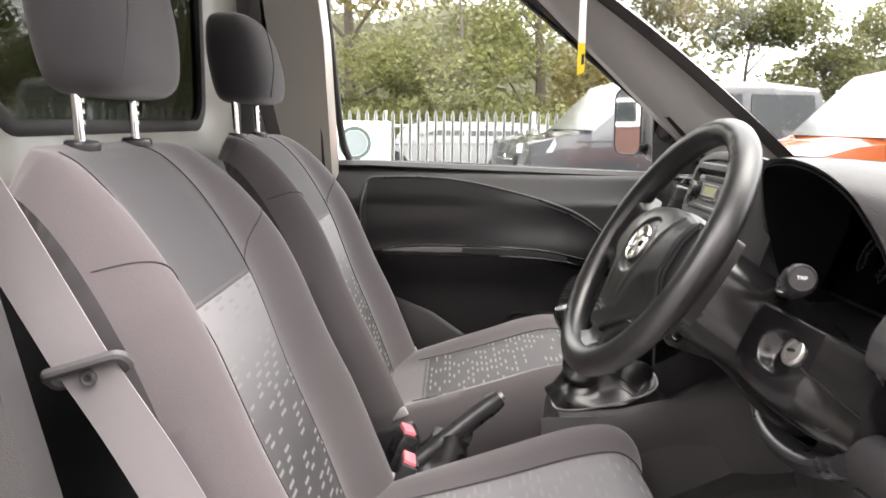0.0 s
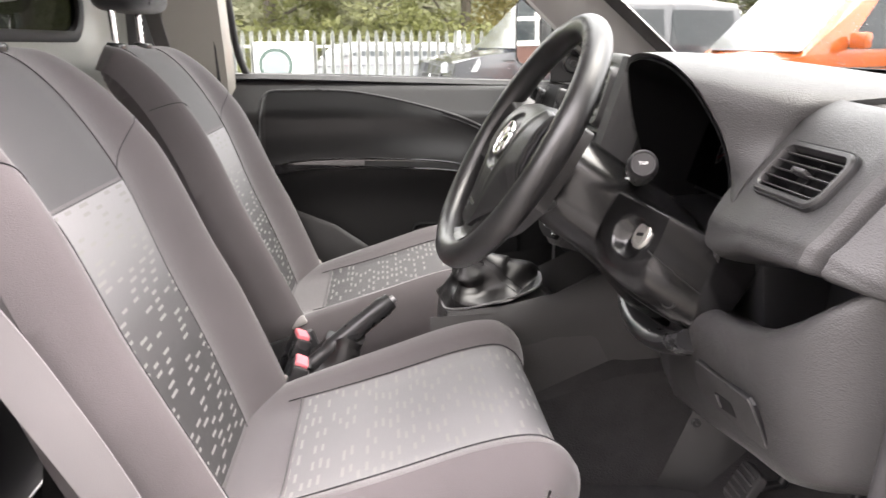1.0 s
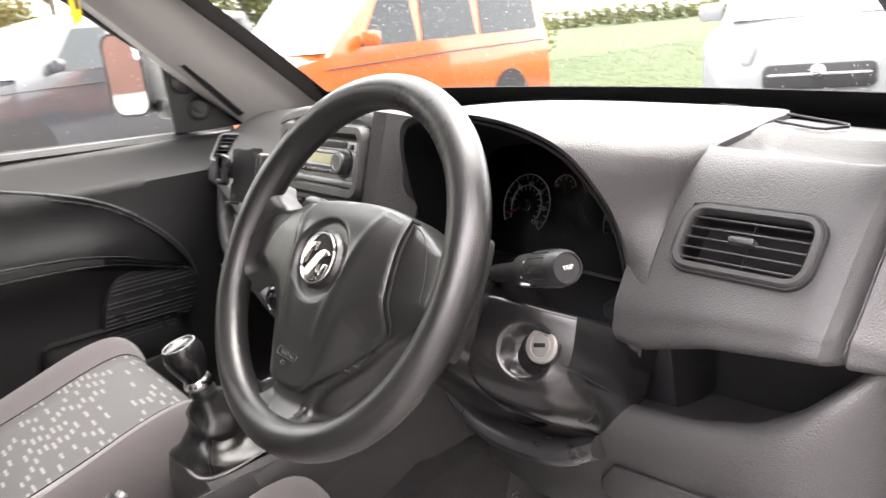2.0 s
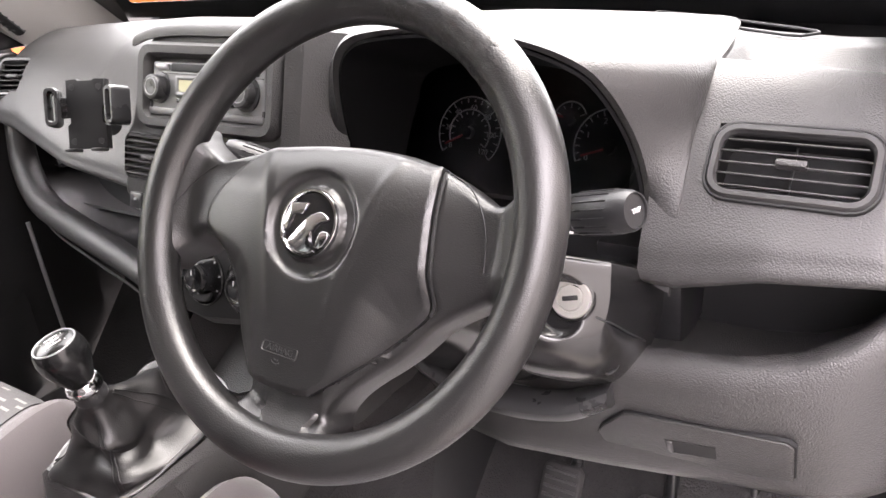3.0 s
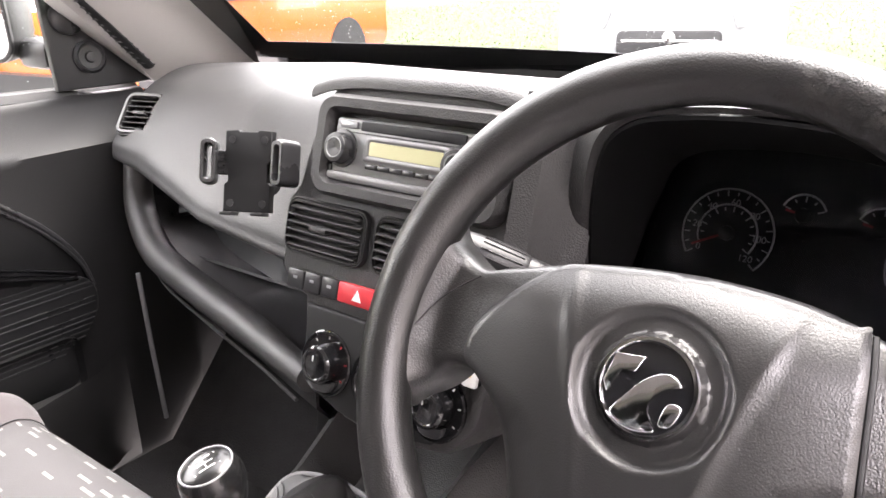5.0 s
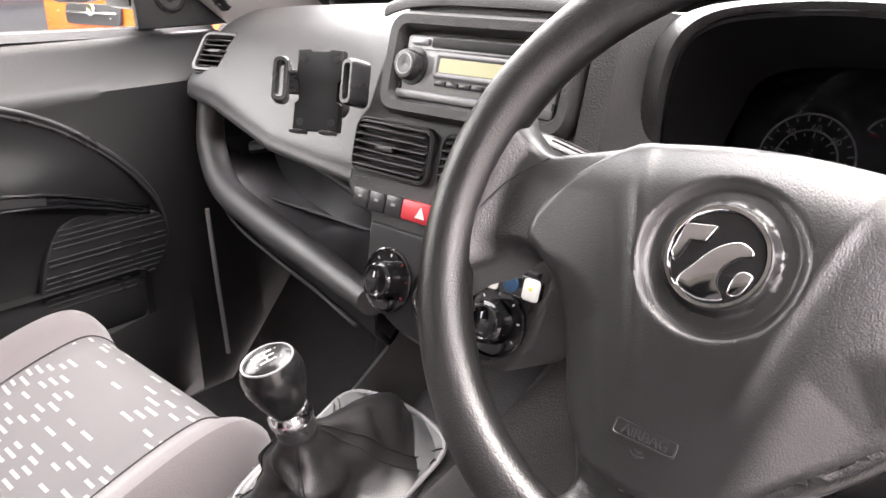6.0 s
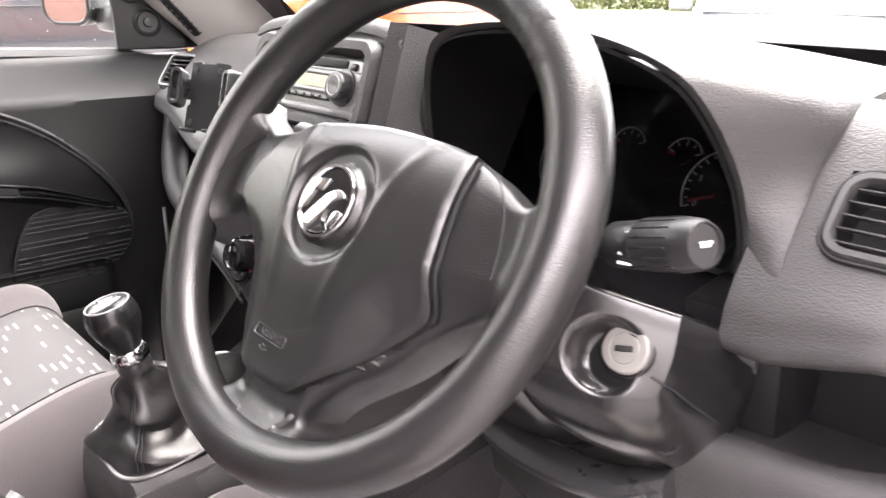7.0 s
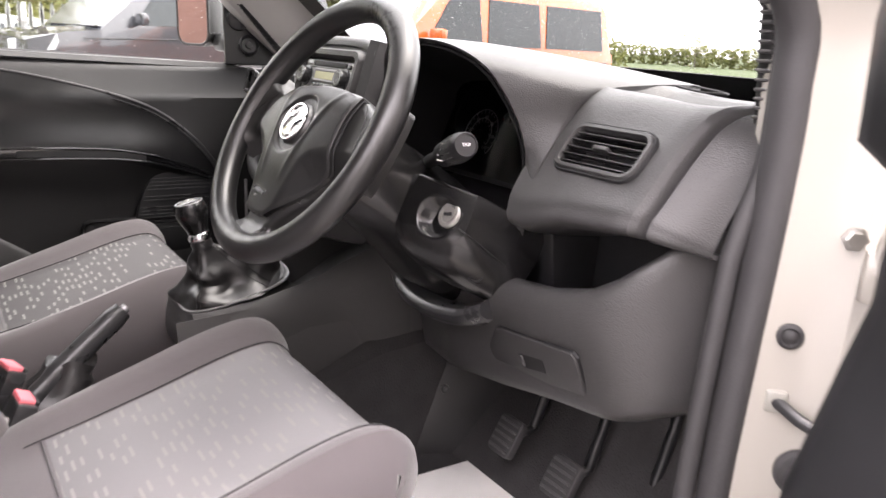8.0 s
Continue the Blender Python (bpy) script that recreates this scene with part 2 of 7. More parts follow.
def rbox(size, bevel=0.004, m=Matrix(), seg=2, bm=None):
    b = bmesh.new()
    bmesh.ops.create_cube(b, size=1)
    for v in b.verts:
        v.co = Vector((v.co.x * size[0], v.co.y * size[1], v.co.z * size[2]))
    if bevel:
        bmesh.ops.bevel(b, geom=list(b.edges), offset=bevel, segments=seg, profile=0.5, affect="EDGES")
    bmesh.ops.transform(b, matrix=m, verts=b.verts)
    return join(bm, b)


def join(bm, b):
    if bm is None:
        return b
    me = bpy.data.meshes.new("tmp")
    b.to_mesh(me)
    b.free()
    bm.from_mesh(me)
    bpy.data.meshes.remove(me)
    return bm


def slab(outline, depth, m=Matrix(), bevel=0.0, base=0.0, bm=None, scale_top=1.0):
    """A plate cut to an outline (x, y) in the frame m, from base to base + depth, its front edge rounded."""
    rows = []
    c = Vector((sum(p[0] for p in outline) / len(outline), sum(p[1] for p in outline) / len(outline)))
    w = max(abs(p[0] - c.x) for p in outline) or 1
    h = max(abs(p[1] - c.y) for p in outline) or 1

    def row(inset, z):
        return [m @ Vector((c.x + (p[0] - c.x) * (1 - inset / w), c.y + (p[1] - c.y) * (1 - inset / h), z)) for p in outline]
    rows.append(row(0, base))
    if bevel:
        for a in (0, 30, 60, 90):
            rows.append(row(bevel * (1 - math.cos(radians(a))), base + depth - bevel + bevel * math.sin(radians(a))))
    else:
        rows.append(row(0, base + depth))
    return loft(rows, True, True, bm)


def rrect(w, h, r, n=5, cx=0, cy=0):
    out = []
    for sx, sy, a0 in ((1, 1, 0), (-1, 1, 90), (-1, -1, 180), (1, -1, 270)):
        for i in range(n):
            a = radians(a0 + 90 * i / (n - 1))
            out.append((cx + sx * (w / 2 - r) + r * math.cos(a), cy + sy * (h / 2 - r) + r * math.sin(a)))
    return out


def circle(r, n=32, cx=0, cy=0):
    return [(cx + r * math.cos(2 * math.pi * i / n), cy + r * math.sin(2 * math.pi * i / n)) for i in range(n)]


def bezel(outer, inner, depth, m=Matrix(), base=0.0, round_=0.003, bm=None):
    """A frame between two outlines of the same count, its front rounded."""
    def row(o, z):
        return [m @ Vector((p[0], p[1], z)) for p in o]
    mid1 = [(a[0] * 0.75 + b[0] * 0.25, a[1] * 0.75 + b[1] * 0.25) for a, b in zip(outer, inner)]
    mid2 = [(a[0] * 0.25 + b[0] * 0.75, a[1] * 0.25 + b[1] * 0.75) for a, b in zip(outer, inner)]
    rows = [row(outer, base), row(outer, base + depth - round_), row(mid1, base + depth), row(mid2, base + depth), row(inner, base + depth - round_), row(inner, base)]
    return loft(rows, True, False, bm, wrap=True)


def lathe(profile, m=Matrix(), n=32, bm=None, caps=True):
    """A turned form: profile of (radius, height) along the frame's z."""
    return loft([[m @ Vector((r * math.cos(2 * math.pi * i / n), r * math.sin(2 * math.pi * i / n), z)) for i in range(n)] for r, z in profile], True, caps, bm)


def rod(a, b, r, n=12, bm=None):
    a, b = Vector(a), Vector(b)
    m = Matrix.Translation(a) @ (b - a).to_track_quat("Z", "Y").to_matrix().to_4x4()
    return lathe([(r, 0), (r, (b - a).length)], m, n, bm)


def lerp(a, b, f):
    return a + (b - a) * f


def smooth(a, b, x):
    f = min(1.0, max(0.0, (x - a) / (b - a)))
    return f * f * (3 - 2 * f)


def table(rows, y):
    """Straight interpolation in rows of (y, values)."""
    rows = sorted(rows)
    if y <= rows[0][0]:
        return rows[0][1]
    for (a, p), (b, q) in zip(rows, rows[1:]):
        if y <= b:
            f = (y - a) / (b - a)
            return [lerp(u, v, f) for u, v in zip(p, q)]
    return rows[-1][1]

# ---- the cabin shell ----
DRIVER, PASSENGER = -0.36, 0.36


def uv(ob, f):
    layer = ob.data.uv_layers.new(name="cloth").data
    for loop in ob.data.loops:
        layer[loop.index].uv = f(ob.data.vertices[loop.vertex_index].co)


# floor, tunnel and footwell
single("floor", shell([[(x, y, 0.50 + (0.0 if x < 0.62 else (x - 0.62) * 1.1)) for y in (-0.72, -0.4, -0.1, 0.1, 0.4, 0.72)] for x in (-0.52, -0.2, 0.2, 0.5, 0.62, 0.80, 0.98)], -0.02), CARPET, "dark grey carpet over the cabin floor", "floor", kind="structure")
tun = [[(x, -w - 0.03, 0.49), (x, -w, h - 0.03), (x, -w + 0.04, h), (x, w - 0.04, h), (x, w, h - 0.03), (x, w + 0.03, 0.49)] for x, w, h in ((-0.5, 0.10, 0.60), (0.1, 0.11, 0.62), (0.3, 0.13, 0.66), (0.5, 0.16, 0.74), (0.95, 0.18, 0.80))]
single("floor_tunnel", shell(tun, 0.01), CARPET, "carpeted tunnel between the front seats", "tunnel", kind="structure")

# bulkhead behind the seats, with its window
bh = face_frame((-0.52, 0.03, 1.47), (1, 0, 0))
wall_rear = thing("wall_rear", (-0.52, 0, 0.5), "cream painted steel bulkhead with a rubber-sealed window", "bulkhead", kind="structure")
hole = rrect(0.84, 0.40, 0.07, 8)
outer_hole = rrect(0.98, 0.52, 0.12, 8)
edge = rrect(1.62, 0.74, 0.16, 8, 0.03, 0.02)
part("bulkhead_panel", loft([[bh @ Vector((p[0], p[1], z)) for p in o] for o, z in ((edge, -0.03), (edge, 0.0), (outer_hole, 0.0), (hole, -0.025), (hole, -0.05))], True, False), BULKHEAD_PAINT, wall_rear)
part("lower_panel", rbox((0.02, 1.66, 0.75), 0.004, Matrix.Translation((-0.545, 0, 0.86))), PLASTIC_DARK, wall_rear)
part("window_seal", bezel(rrect(0.845, 0.405, 0.07, 8), rrect(0.80, 0.36, 0.055, 8), 0.02, bh, -0.04), RUBBER, wall_rear, "black rubber window seal")
pane = part("pane", slab(rrect(0.81, 0.37, 0.06, 8), 0.004, bh, 0, -0.038), PRIVACY_GLASS, wall_rear, "tinted glass pane")
pane.visible_shadow = False

# firewall and sides below the dashboard, near black: footwell shade is in their colour
single("firewall", shell([[(x, y, z) for y in (-0.80, -0.4, 0, 0.4, 0.80)] for x, z in ((0.96, 0.40), (0.99, 0.8), (1.02, 1.185))], 0.02), VOID, "firewall, near black in place of footwell shade", "firewall", kind="structure")
single("side_lining", shell([[(x, 0.775, z) for x in (0.66, 0.8, 1.0)] for z in (0.45, 0.8, 1.05)], 0.02), VOID, "lining beside the passenger footwell, near black for shade", "lining", kind="structure")

# load space behind it; its unlit dark is put into near-black walls
hold = thing("load_space", (-1.5, 0, 0.5), "dark unlit load space of the van", "load space", kind="structure")
part("hold_floor", rbox((2.0, 1.7, 0.02), 0, Matrix.Translation((-1.56, 0, 0.5))), CARPET, hold)
part("hold_wall", rbox((2.0, 0.02, 1.35), 0, Matrix.Translation((-1.56, -0.84, 1.17))), VOID, hold)
part("hold_wall", rbox((2.0, 0.02, 0.66), 0, Matrix.Translation((-1.56, 0.84, 0.83))), VOID, hold)
part("hold_wall", rbox((0.02, 1.7, 1.35), 0, Matrix.Translation((-2.56, 0, 1.17))), VOID, hold)
part("hold_roof", rbox((2.0, 1.7, 0.02), 0, Matrix.Translation((-1.56, 0, 1.85))), VOID, hold)

# roof over the cabin
single("ceiling", shell([[(x, y, z - 0.05 * (abs(y) / 0.7) ** 3) for y in (-0.70, -0.5, -0.25, 0, 0.25, 0.5, 0.70)] for x, z in ((-0.55, 1.80), (-0.2, 1.82), (0.1, 1.79), (0.26, 1.74))], 0.02), LINING, "pale grey fabric headlining", "ceiling", kind="structure")


# ---- windscreen and pillars ----
def screen_point(u, v):
    """u: 0 right to 1 left; v: 0 base to 1 header."""
    y = lerp(-1, 1, u)
    base = Vector((1.02 - 0.10 * y * y, 0.735 * y, 1.185))
    top = Vector((0.24 - 0.05 * y * y, 0.615 * y, 1.745 - 0.03 * y * y))
    p = base.lerp(top, v)
    p.z += 0.025 * math.sin(math.pi * v)
    return p


single("windscreen", shell([[screen_point(u / 20, v / 10) for u in range(21)] for v in range(11)], 0.005), SCREEN_GLASS, "clear raked windscreen speckled with rain", "windscreen", kind="structure")
band = single("windscreen_band", shell([[screen_point(u / 40, v) + Vector((-0.006, 0, -0.004)) for u in range(41)] for v in (-0.03, 0.02, 0.065)], 0.001), GLOSS_BLACK, "black ceramic band along the base of the windscreen", "windscreen band", kind="structure")


for nm, side_u in (("windscreen_band_left", (1.0, 0.972, 0.945)), ("windscreen_band_right", (0.0, 0.028, 0.055))):
    single(nm, shell([[screen_point(u, v / 30) + Vector((-0.006, 0, -0.004)) for v in range(31)] for u in side_u], 0.001), GLOSS_BLACK, "black ceramic band along the side of the windscreen", "windscreen band", kind="structure")
single("windscreen_band_top", shell([[screen_point(0.055 + 0.89 * u / 30, v) + Vector((-0.006, 0, -0.004)) for u in range(31)] for v in (0.94, 0.97, 1.0)], 0.001), GLOSS_BLACK, "black ceramic band along the head of the windscreen", "windscreen band", kind="structure")


# the driver's door opening, as (height, (x, y))
SEAL_LINE = [(0.44, (0.52, -0.805)), (0.50, (0.55, -0.805)), (0.65, (0.55, -0.805)), (0.80, (0.552, -0.803)), (0.95, (0.566, -0.80)), (1.10, (0.588, -0.793)), (1.22, (0.602, -0.785)), (1.31, (0.595, -0.775)), (1.45, (0.465, -0.742)), (1.60, (0.29, -0.712)), (1.75, (0.11, -0.675))]


def pillar(s, name, label):
    """The windscreen pillar: pale inner trim from the glass to the door seal."""
    rings = []
    for i in range(13):
        v = -0.03 + i / 12 * 1.05
        e = screen_point(1 if s > 0 else 0, v)
        d = Vector((0.705, 0.775, 1.175)).lerp(Vector((0.12, 0.665, 1.70)), v)
        if s < 0:
            # on the open side the trim runs out to the door seal
            q = table(SEAL_LINE, d.z)
            d = Vector((q[0] + 0.026, q[1] + 0.030, d.z))
        rings.append([e + Vector((0.02, 0.02 * s, 0.02)), e + Vector((-0.005, -0.006 * s, -0.006)), e.lerp(d, 0.35) + Vector((0, -0.020 * s, -0.008)), e.lerp(d, 0.75) + Vector((0, -0.016 * s, -0.004)),
                      d + Vector((0.01, -0.004 * s, 0.0)), d + Vector((0.01, 0.05 * s, 0)), e + Vector((0.03, 0.06 * s, 0.03))])
    t = thing(name, tuple(rings[0][0]), label, "pillar", kind="structure")
    tr = part("pillar_trim", loft(rings), TRIM_PALE, t)
    # slim demister vent near the door edge
    va, vb = (Vector((0.712, 0.758, 1.19)), Vector((0.585, 0.738, 1.315))) if s > 0 else (Vector((0.634, -0.752, 1.182)), Vector((0.622, -0.748, 1.31)))
    slot = part("demister_vent", sweep([va.lerp(vb, k / 8) for k in range(9)], 0.013, 10, flat=0.5), VOID, tr, "slim black demister vent")
    for k in range(13):
        p = va.lerp(vb, (k + 0.5) / 13)
        part("vent_bar", rbox((0.026, 0.016, 0.003), 0.001, Matrix.Translation(p) @ pose(0, 0, 0, 0, 12, 0)), PLASTIC_PALE, slot)
    return t


pillar_left = pillar(1, "pillar_left", "pale grey windscreen pillar trim with a slim demister vent")
pillar_right = pillar(-1, "pillar_right", "pale grey windscreen pillar trim beside the open door")

# ---- dashboard ----
dash = thing("dashboard", (0.6, 0, 0.8), "dark grey grained plastic dashboard with vents, radio and tray", "dashboard")
# rows: across the cabin, profile from the windscreen down to the underside as (x, z) pairs
PROFILE = [
    (-0.775, [1.00, 1.168, 0.80, 1.177, 0.66, 1.175, 0.615, 1.155, 0.59, 1.12, 0.556, 1.072, 0.546, 1.052, 0.56, 1.042, 0.64, 1.03]),
    (-0.755, [1.00, 1.171, 0.80, 1.180, 0.66, 1.182, 0.608, 1.166, 0.572, 1.132, 0.532, 1.086, 0.516, 1.066, 0.528, 1.050, 0.63, 1.035]),
    (-0.7285, [1.00, 1.176, 0.80, 1.185, 0.66, 1.190, 0.602, 1.178, 0.559, 1.145, 0.514, 1.096, 0.497, 1.077, 0.505, 1.056, 0.62, 1.04]),
    (-0.7265, [1.00, 1.176, 0.80, 1.185, 0.66, 1.189, 0.606, 1.174, 0.565, 1.140, 0.520, 1.091, 0.503, 1.075, 0.510, 1.057, 0.62, 1.04]),
    (-0.7240, [1.00, 1.177, 0.80, 1.186, 0.66, 1.190, 0.606, 1.175, 0.564, 1.141, 0.519, 1.091, 0.503, 1.076, 0.510, 1.058, 0.62, 1.04]),
    (-0.7215, [1.00, 1.180, 0.80, 1.189, 0.66, 1.196, 0.598, 1.185, 0.554, 1.150, 0.508, 1.098, 0.491, 1.080, 0.499, 1.060, 0.62, 1.04]),
    (-0.7150, [1.00, 1.183, 0.80, 1.192, 0.66, 1.1985, 0.594, 1.1895, 0.5475, 1.1555, 0.501, 1.103, 0.483, 1.082, 0.492, 1.060, 0.62, 1.04]),
    (-0.70, [1.00, 1.183, 0.80, 1.192, 0.66, 1.200, 0.592, 1.192, 0.545, 1.158, 0.498, 1.105, 0.479, 1.083, 0.488, 1.060, 0.62, 1.04]),
    (-0.62, [1.00, 1.183, 0.80, 1.192, 0.66, 1.203, 0.588, 1.197, 0.545, 1.160, 0.495, 1.104, 0.474, 1.078, 0.482, 1.052, 0.62, 1.03]),
    (-0.55, [1.00, 1.183, 0.80, 1.197, 0.66, 1.207, 0.585, 1.199, 0.54, 1.160, 0.495, 1.100, 0.475, 1.062, 0.487, 1.03, 0.62, 1.01]),
    (-0.515, [1.00, 1.183, 0.80, 1.202, 0.66, 1.215, 0.58, 1.205, 0.54, 1.160, 0.495, 1.100, 0.477, 1.062, 0.49, 1.03, 0.62, 1.01]),
    (-0.500, [1.00, 1.183, 0.82, 1.197, 0.755, 1.16, 0.72, 1.09, 0.705, 1.04, 0.70, 1.02, 0.69, 1.01, 0.69, 1.00, 0.69, 0.99]),
    (-0.200, [1.00, 1.183, 0.82, 1.197, 0.755, 1.16, 0.72, 1.09, 0.705, 1.04, 0.70, 1.02, 0.69, 1.01, 0.69, 1.00, 0.69, 0.99]),
    (-0.185, [1.00, 1.183, 0.80, 1.207, 0.66, 1.225, 0.56, 1.215, 0.52, 1.175, 0.49, 1.10, 0.475, 1.06, 0.49, 1.04, 0.62, 1.02]),
    (-0.15, [1.00, 1.183, 0.80, 1.207, 0.66, 1.225, 0.55, 1.215, 0.51, 1.175, 0.475, 1.10, 0.465, 1.06, 0.48, 1.04, 0.62, 1.02]),
    (0.12, [1.00, 1.183, 0.80, 1.207, 0.68, 1.22, 0.59, 1.215, 0.54, 1.18, 0.475, 1.10, 0.452, 1.062, 0.465, 1.04, 0.62, 1.02]),
    (0.35, [1.00, 1.183, 0.82, 1.205, 0.72, 1.212, 0.65, 1.195, 0.595, 1.16, 0.525, 1.09, 0.497, 1.058, 0.51, 1.035, 0.66, 1.02]),
    (0.60, [1.00, 1.178, 0.82, 1.192, 0.74, 1.198, 0.685, 1.185, 0.64, 1.16, 0.588, 1.105, 0.57, 1.075, 0.58, 1.05, 0.70, 1.03]),
    (0.705, [1.00, 1.170, 0.83, 1.184, 0.755, 1.190, 0.700, 1.177, 0.655, 1.152, 0.606, 1.100, 0.590, 1.076, 0.602, 1.052, 0.71, 1.035]),
    (0.735, [1.00, 1.168, 0.83, 1.179, 0.765, 1.180, 0.715, 1.165, 0.672, 1.140, 0.628, 1.095, 0.614, 1.075, 0.626, 1.055, 0.72, 1.04]),
    (0.77, [1.00, 1.158, 0.84, 1.167, 0.78, 1.165, 0.74, 1.15, 0.71, 1.125, 0.67, 1.09, 0.66, 1.075, 0.67, 1.06, 0.74, 1.05]),
]


def dash_rows(a, b, n):
    rings = []
    # closer rows where the pod beside the door ends in a step
    for y in sorted([lerp(a, b, i / n) for i in range(n + 1)] + [-0.732 + 0.0013 * i for i in range(20)]):
        p = table(PROFILE, y)
        pts = [(p[j], y, p[j + 1]) for j in range(0, 18, 2)]
        # the front edge of the top follows the bowed windscreen
        pts[0] = (1.015 - 0.10 * (y / 0.735) ** 2, y, pts[0][2] - 0.015)
        row = spline(pts, 64)
        # shallow open tray in the top, outboard of the instruments
        for q in row:
            wx = min(1, max(0, (q.x - 0.605) / 0.022)) * min(1, max(0, (0.735 - q.x) / 0.05))
            wy = min(1, max(0, (q.y + 0.715) / 0.05)) * min(1, max(0, (-0.53 - q.y) / 0.03))
            if q.z > 1.12:
                q.z -= 0.024 * (wx * wx * (3 - 2 * wx)) * (wy * wy * (3 - 2 * wy))
        rings.append(row)
    return rings


VM = face_frame((0.5215, -0.627, 1.139), (-0.76, 0, 0.64))
VS = face_frame((0.6235, 0.660, 1.130), (-0.73, -0.20, 0.62))
top = loft(dash_rows(-0.775, 0.77, 206), False, False)
gone = []
for m_, w_, h_ in ((VM, 0.112, 0.050), (VS, 0.060, 0.058)):
    inv = m_.inverted()
    for f_ in top.faces:
        c_ = inv @ f_.calc_center_median()
        if abs(c_.x) < w_ / 2 + 0.004 and abs(c_.y) < h_ / 2 + 0.004 and abs(c_.z) < 0.03:
            gone.append(f_)
bmesh.ops.delete(top, geom=list(set(gone)), context="FACES")
bmesh.ops.delete(top, geom=[v for v in top.verts if not v.link_faces], context="VERTS")
thicken(top, 0.005, (-0.3, 0, 1))
part("dash_top", top, PLASTIC, dash, "dark grey grained dashboard moulding")


# instrument hood: edge ring (x, y, z) near the driver and a ring where it meets the dash
HOOD = [(0.487, -0.524, 1.035), (0.499, -0.522, 1.10), (0.492, -0.512, 1.155), (0.470, -0.492, 1.205), (0.458, -0.465, 1.230), (0.452, -0.41, 1.247), (0.450, -0.345, 1.253),
        (0.452, -0.285, 1.250), (0.458, -0.24, 1.240), (0.468, -0.212, 1.215), (0.482, -0.197, 1.165), (0.505, -0.187, 1.10), (0.53, -0.18, 1.04)]
# where the hood runs out into the dash, and the line that its faces bend along
LAND = [(0.4765, -0.548, 1.030), (0.4925, -0.548, 1.098), (0.535, -0.546, 1.156), (0.572, -0.548, 1.1980), (0.72, -0.533, 1.2090), (0.85, -0.49, 1.2062), (0.86, -0.345, 1.2062),
        (0.82, -0.235, 1.2105), (0.68, -0.165, 1.2245), (0.56, -0.155, 1.2165), (0.511, -0.155, 1.177), (0.475, -0.155, 1.10), (0.478, -0.155, 1.04)]
BEND = [(0.477, -0.534, 1.032), (0.492, -0.534, 1.10), (0.512, -0.531, 1.160), (0.505, -0.530, 1.213), (0.53, -0.502, 1.234), (0.56, -0.425, 1.254), (0.58, -0.345, 1.260),
        (0.56, -0.265, 1.257), (0.53, -0.20, 1.248), (0.505, -0.182, 1.225), (0.490, -0.178, 1.172), (0.488, -0.172, 1.10), (0.50, -0.168, 1.04)]
edge_line = spline(HOOD, 65)
bend_line, land_line = spline(BEND, 65), spline(LAND, 65)
mid = Vector((0.6, -0.352, 1.10))
rings = [[Vector((q.x + 0.004, mid.y + (q.y - mid.y) * 0.965, q.z - 0.005)) for q in edge_line]]
for f in (0.0, 0.03, 0.1, 0.2, 0.3, 0.4, 0.5, 0.6, 0.7, 0.8, 0.9, 1.0):
    rings.append([a * (1 - f) ** 2 + b * (2 * f * (1 - f)) + c * f * f for a, b, c in zip(edge_line, bend_line, land_line)])
rings.append([c + Vector((0.004, 0, -0.006)) for c in land_line])
part("instrument_hood", thicken(loft(rings, False, False), 0.002, (-0.3, 0, 1)), PLASTIC, dash, "grained hood over the instruments")
inner = []
for f in (0.0, 0.35, 0.7, 1.0):
    row = []
    for q in edge_line:
        p = Vector((lerp(q.x + 0.002, 0.625 - (q.z - 1.04) * 0.18, f), mid.y + (q.y - mid.y) * lerp(0.965, 0.90, f), lerp(q.z - 0.006, 1.03 + (q.z - 1.04) * 0.80, f)))
        row.append(p)
    inner.append(row)
part("hood_lining", shell(inner, 0.003), HOOD_INSIDE, dash, "black lining inside the hood")

# vents, radio, switches: frames on the dashboard's faces
def text(name, words, size, m, material, parent, depth=0.0003):
    """Raised letters, middle at the frame's origin."""
    cu = bpy.data.curves.new("letters", "FONT")
    cu.body, cu.size, cu.extrude, cu.align_x, cu.align_y = words, size, depth, "CENTER", "CENTER"
    tmp = bpy.data.objects.new("letters", cu)
    scene.collection.objects.link(tmp)
    bpy.context.view_layer.update()
    me = tmp.to_mesh()
    bm = bmesh.new()
    bm.from_mesh(me)
    tmp.to_mesh_clear()
    bpy.data.objects.remove(tmp)
    bmesh.ops.transform(bm, matrix=m, verts=bm.verts)
    return part(name, bm, material, parent)


def at(m, x, y, z=0.0, turn=0.0):
    return m @ pose(x, y, z, 0, 0, turn)


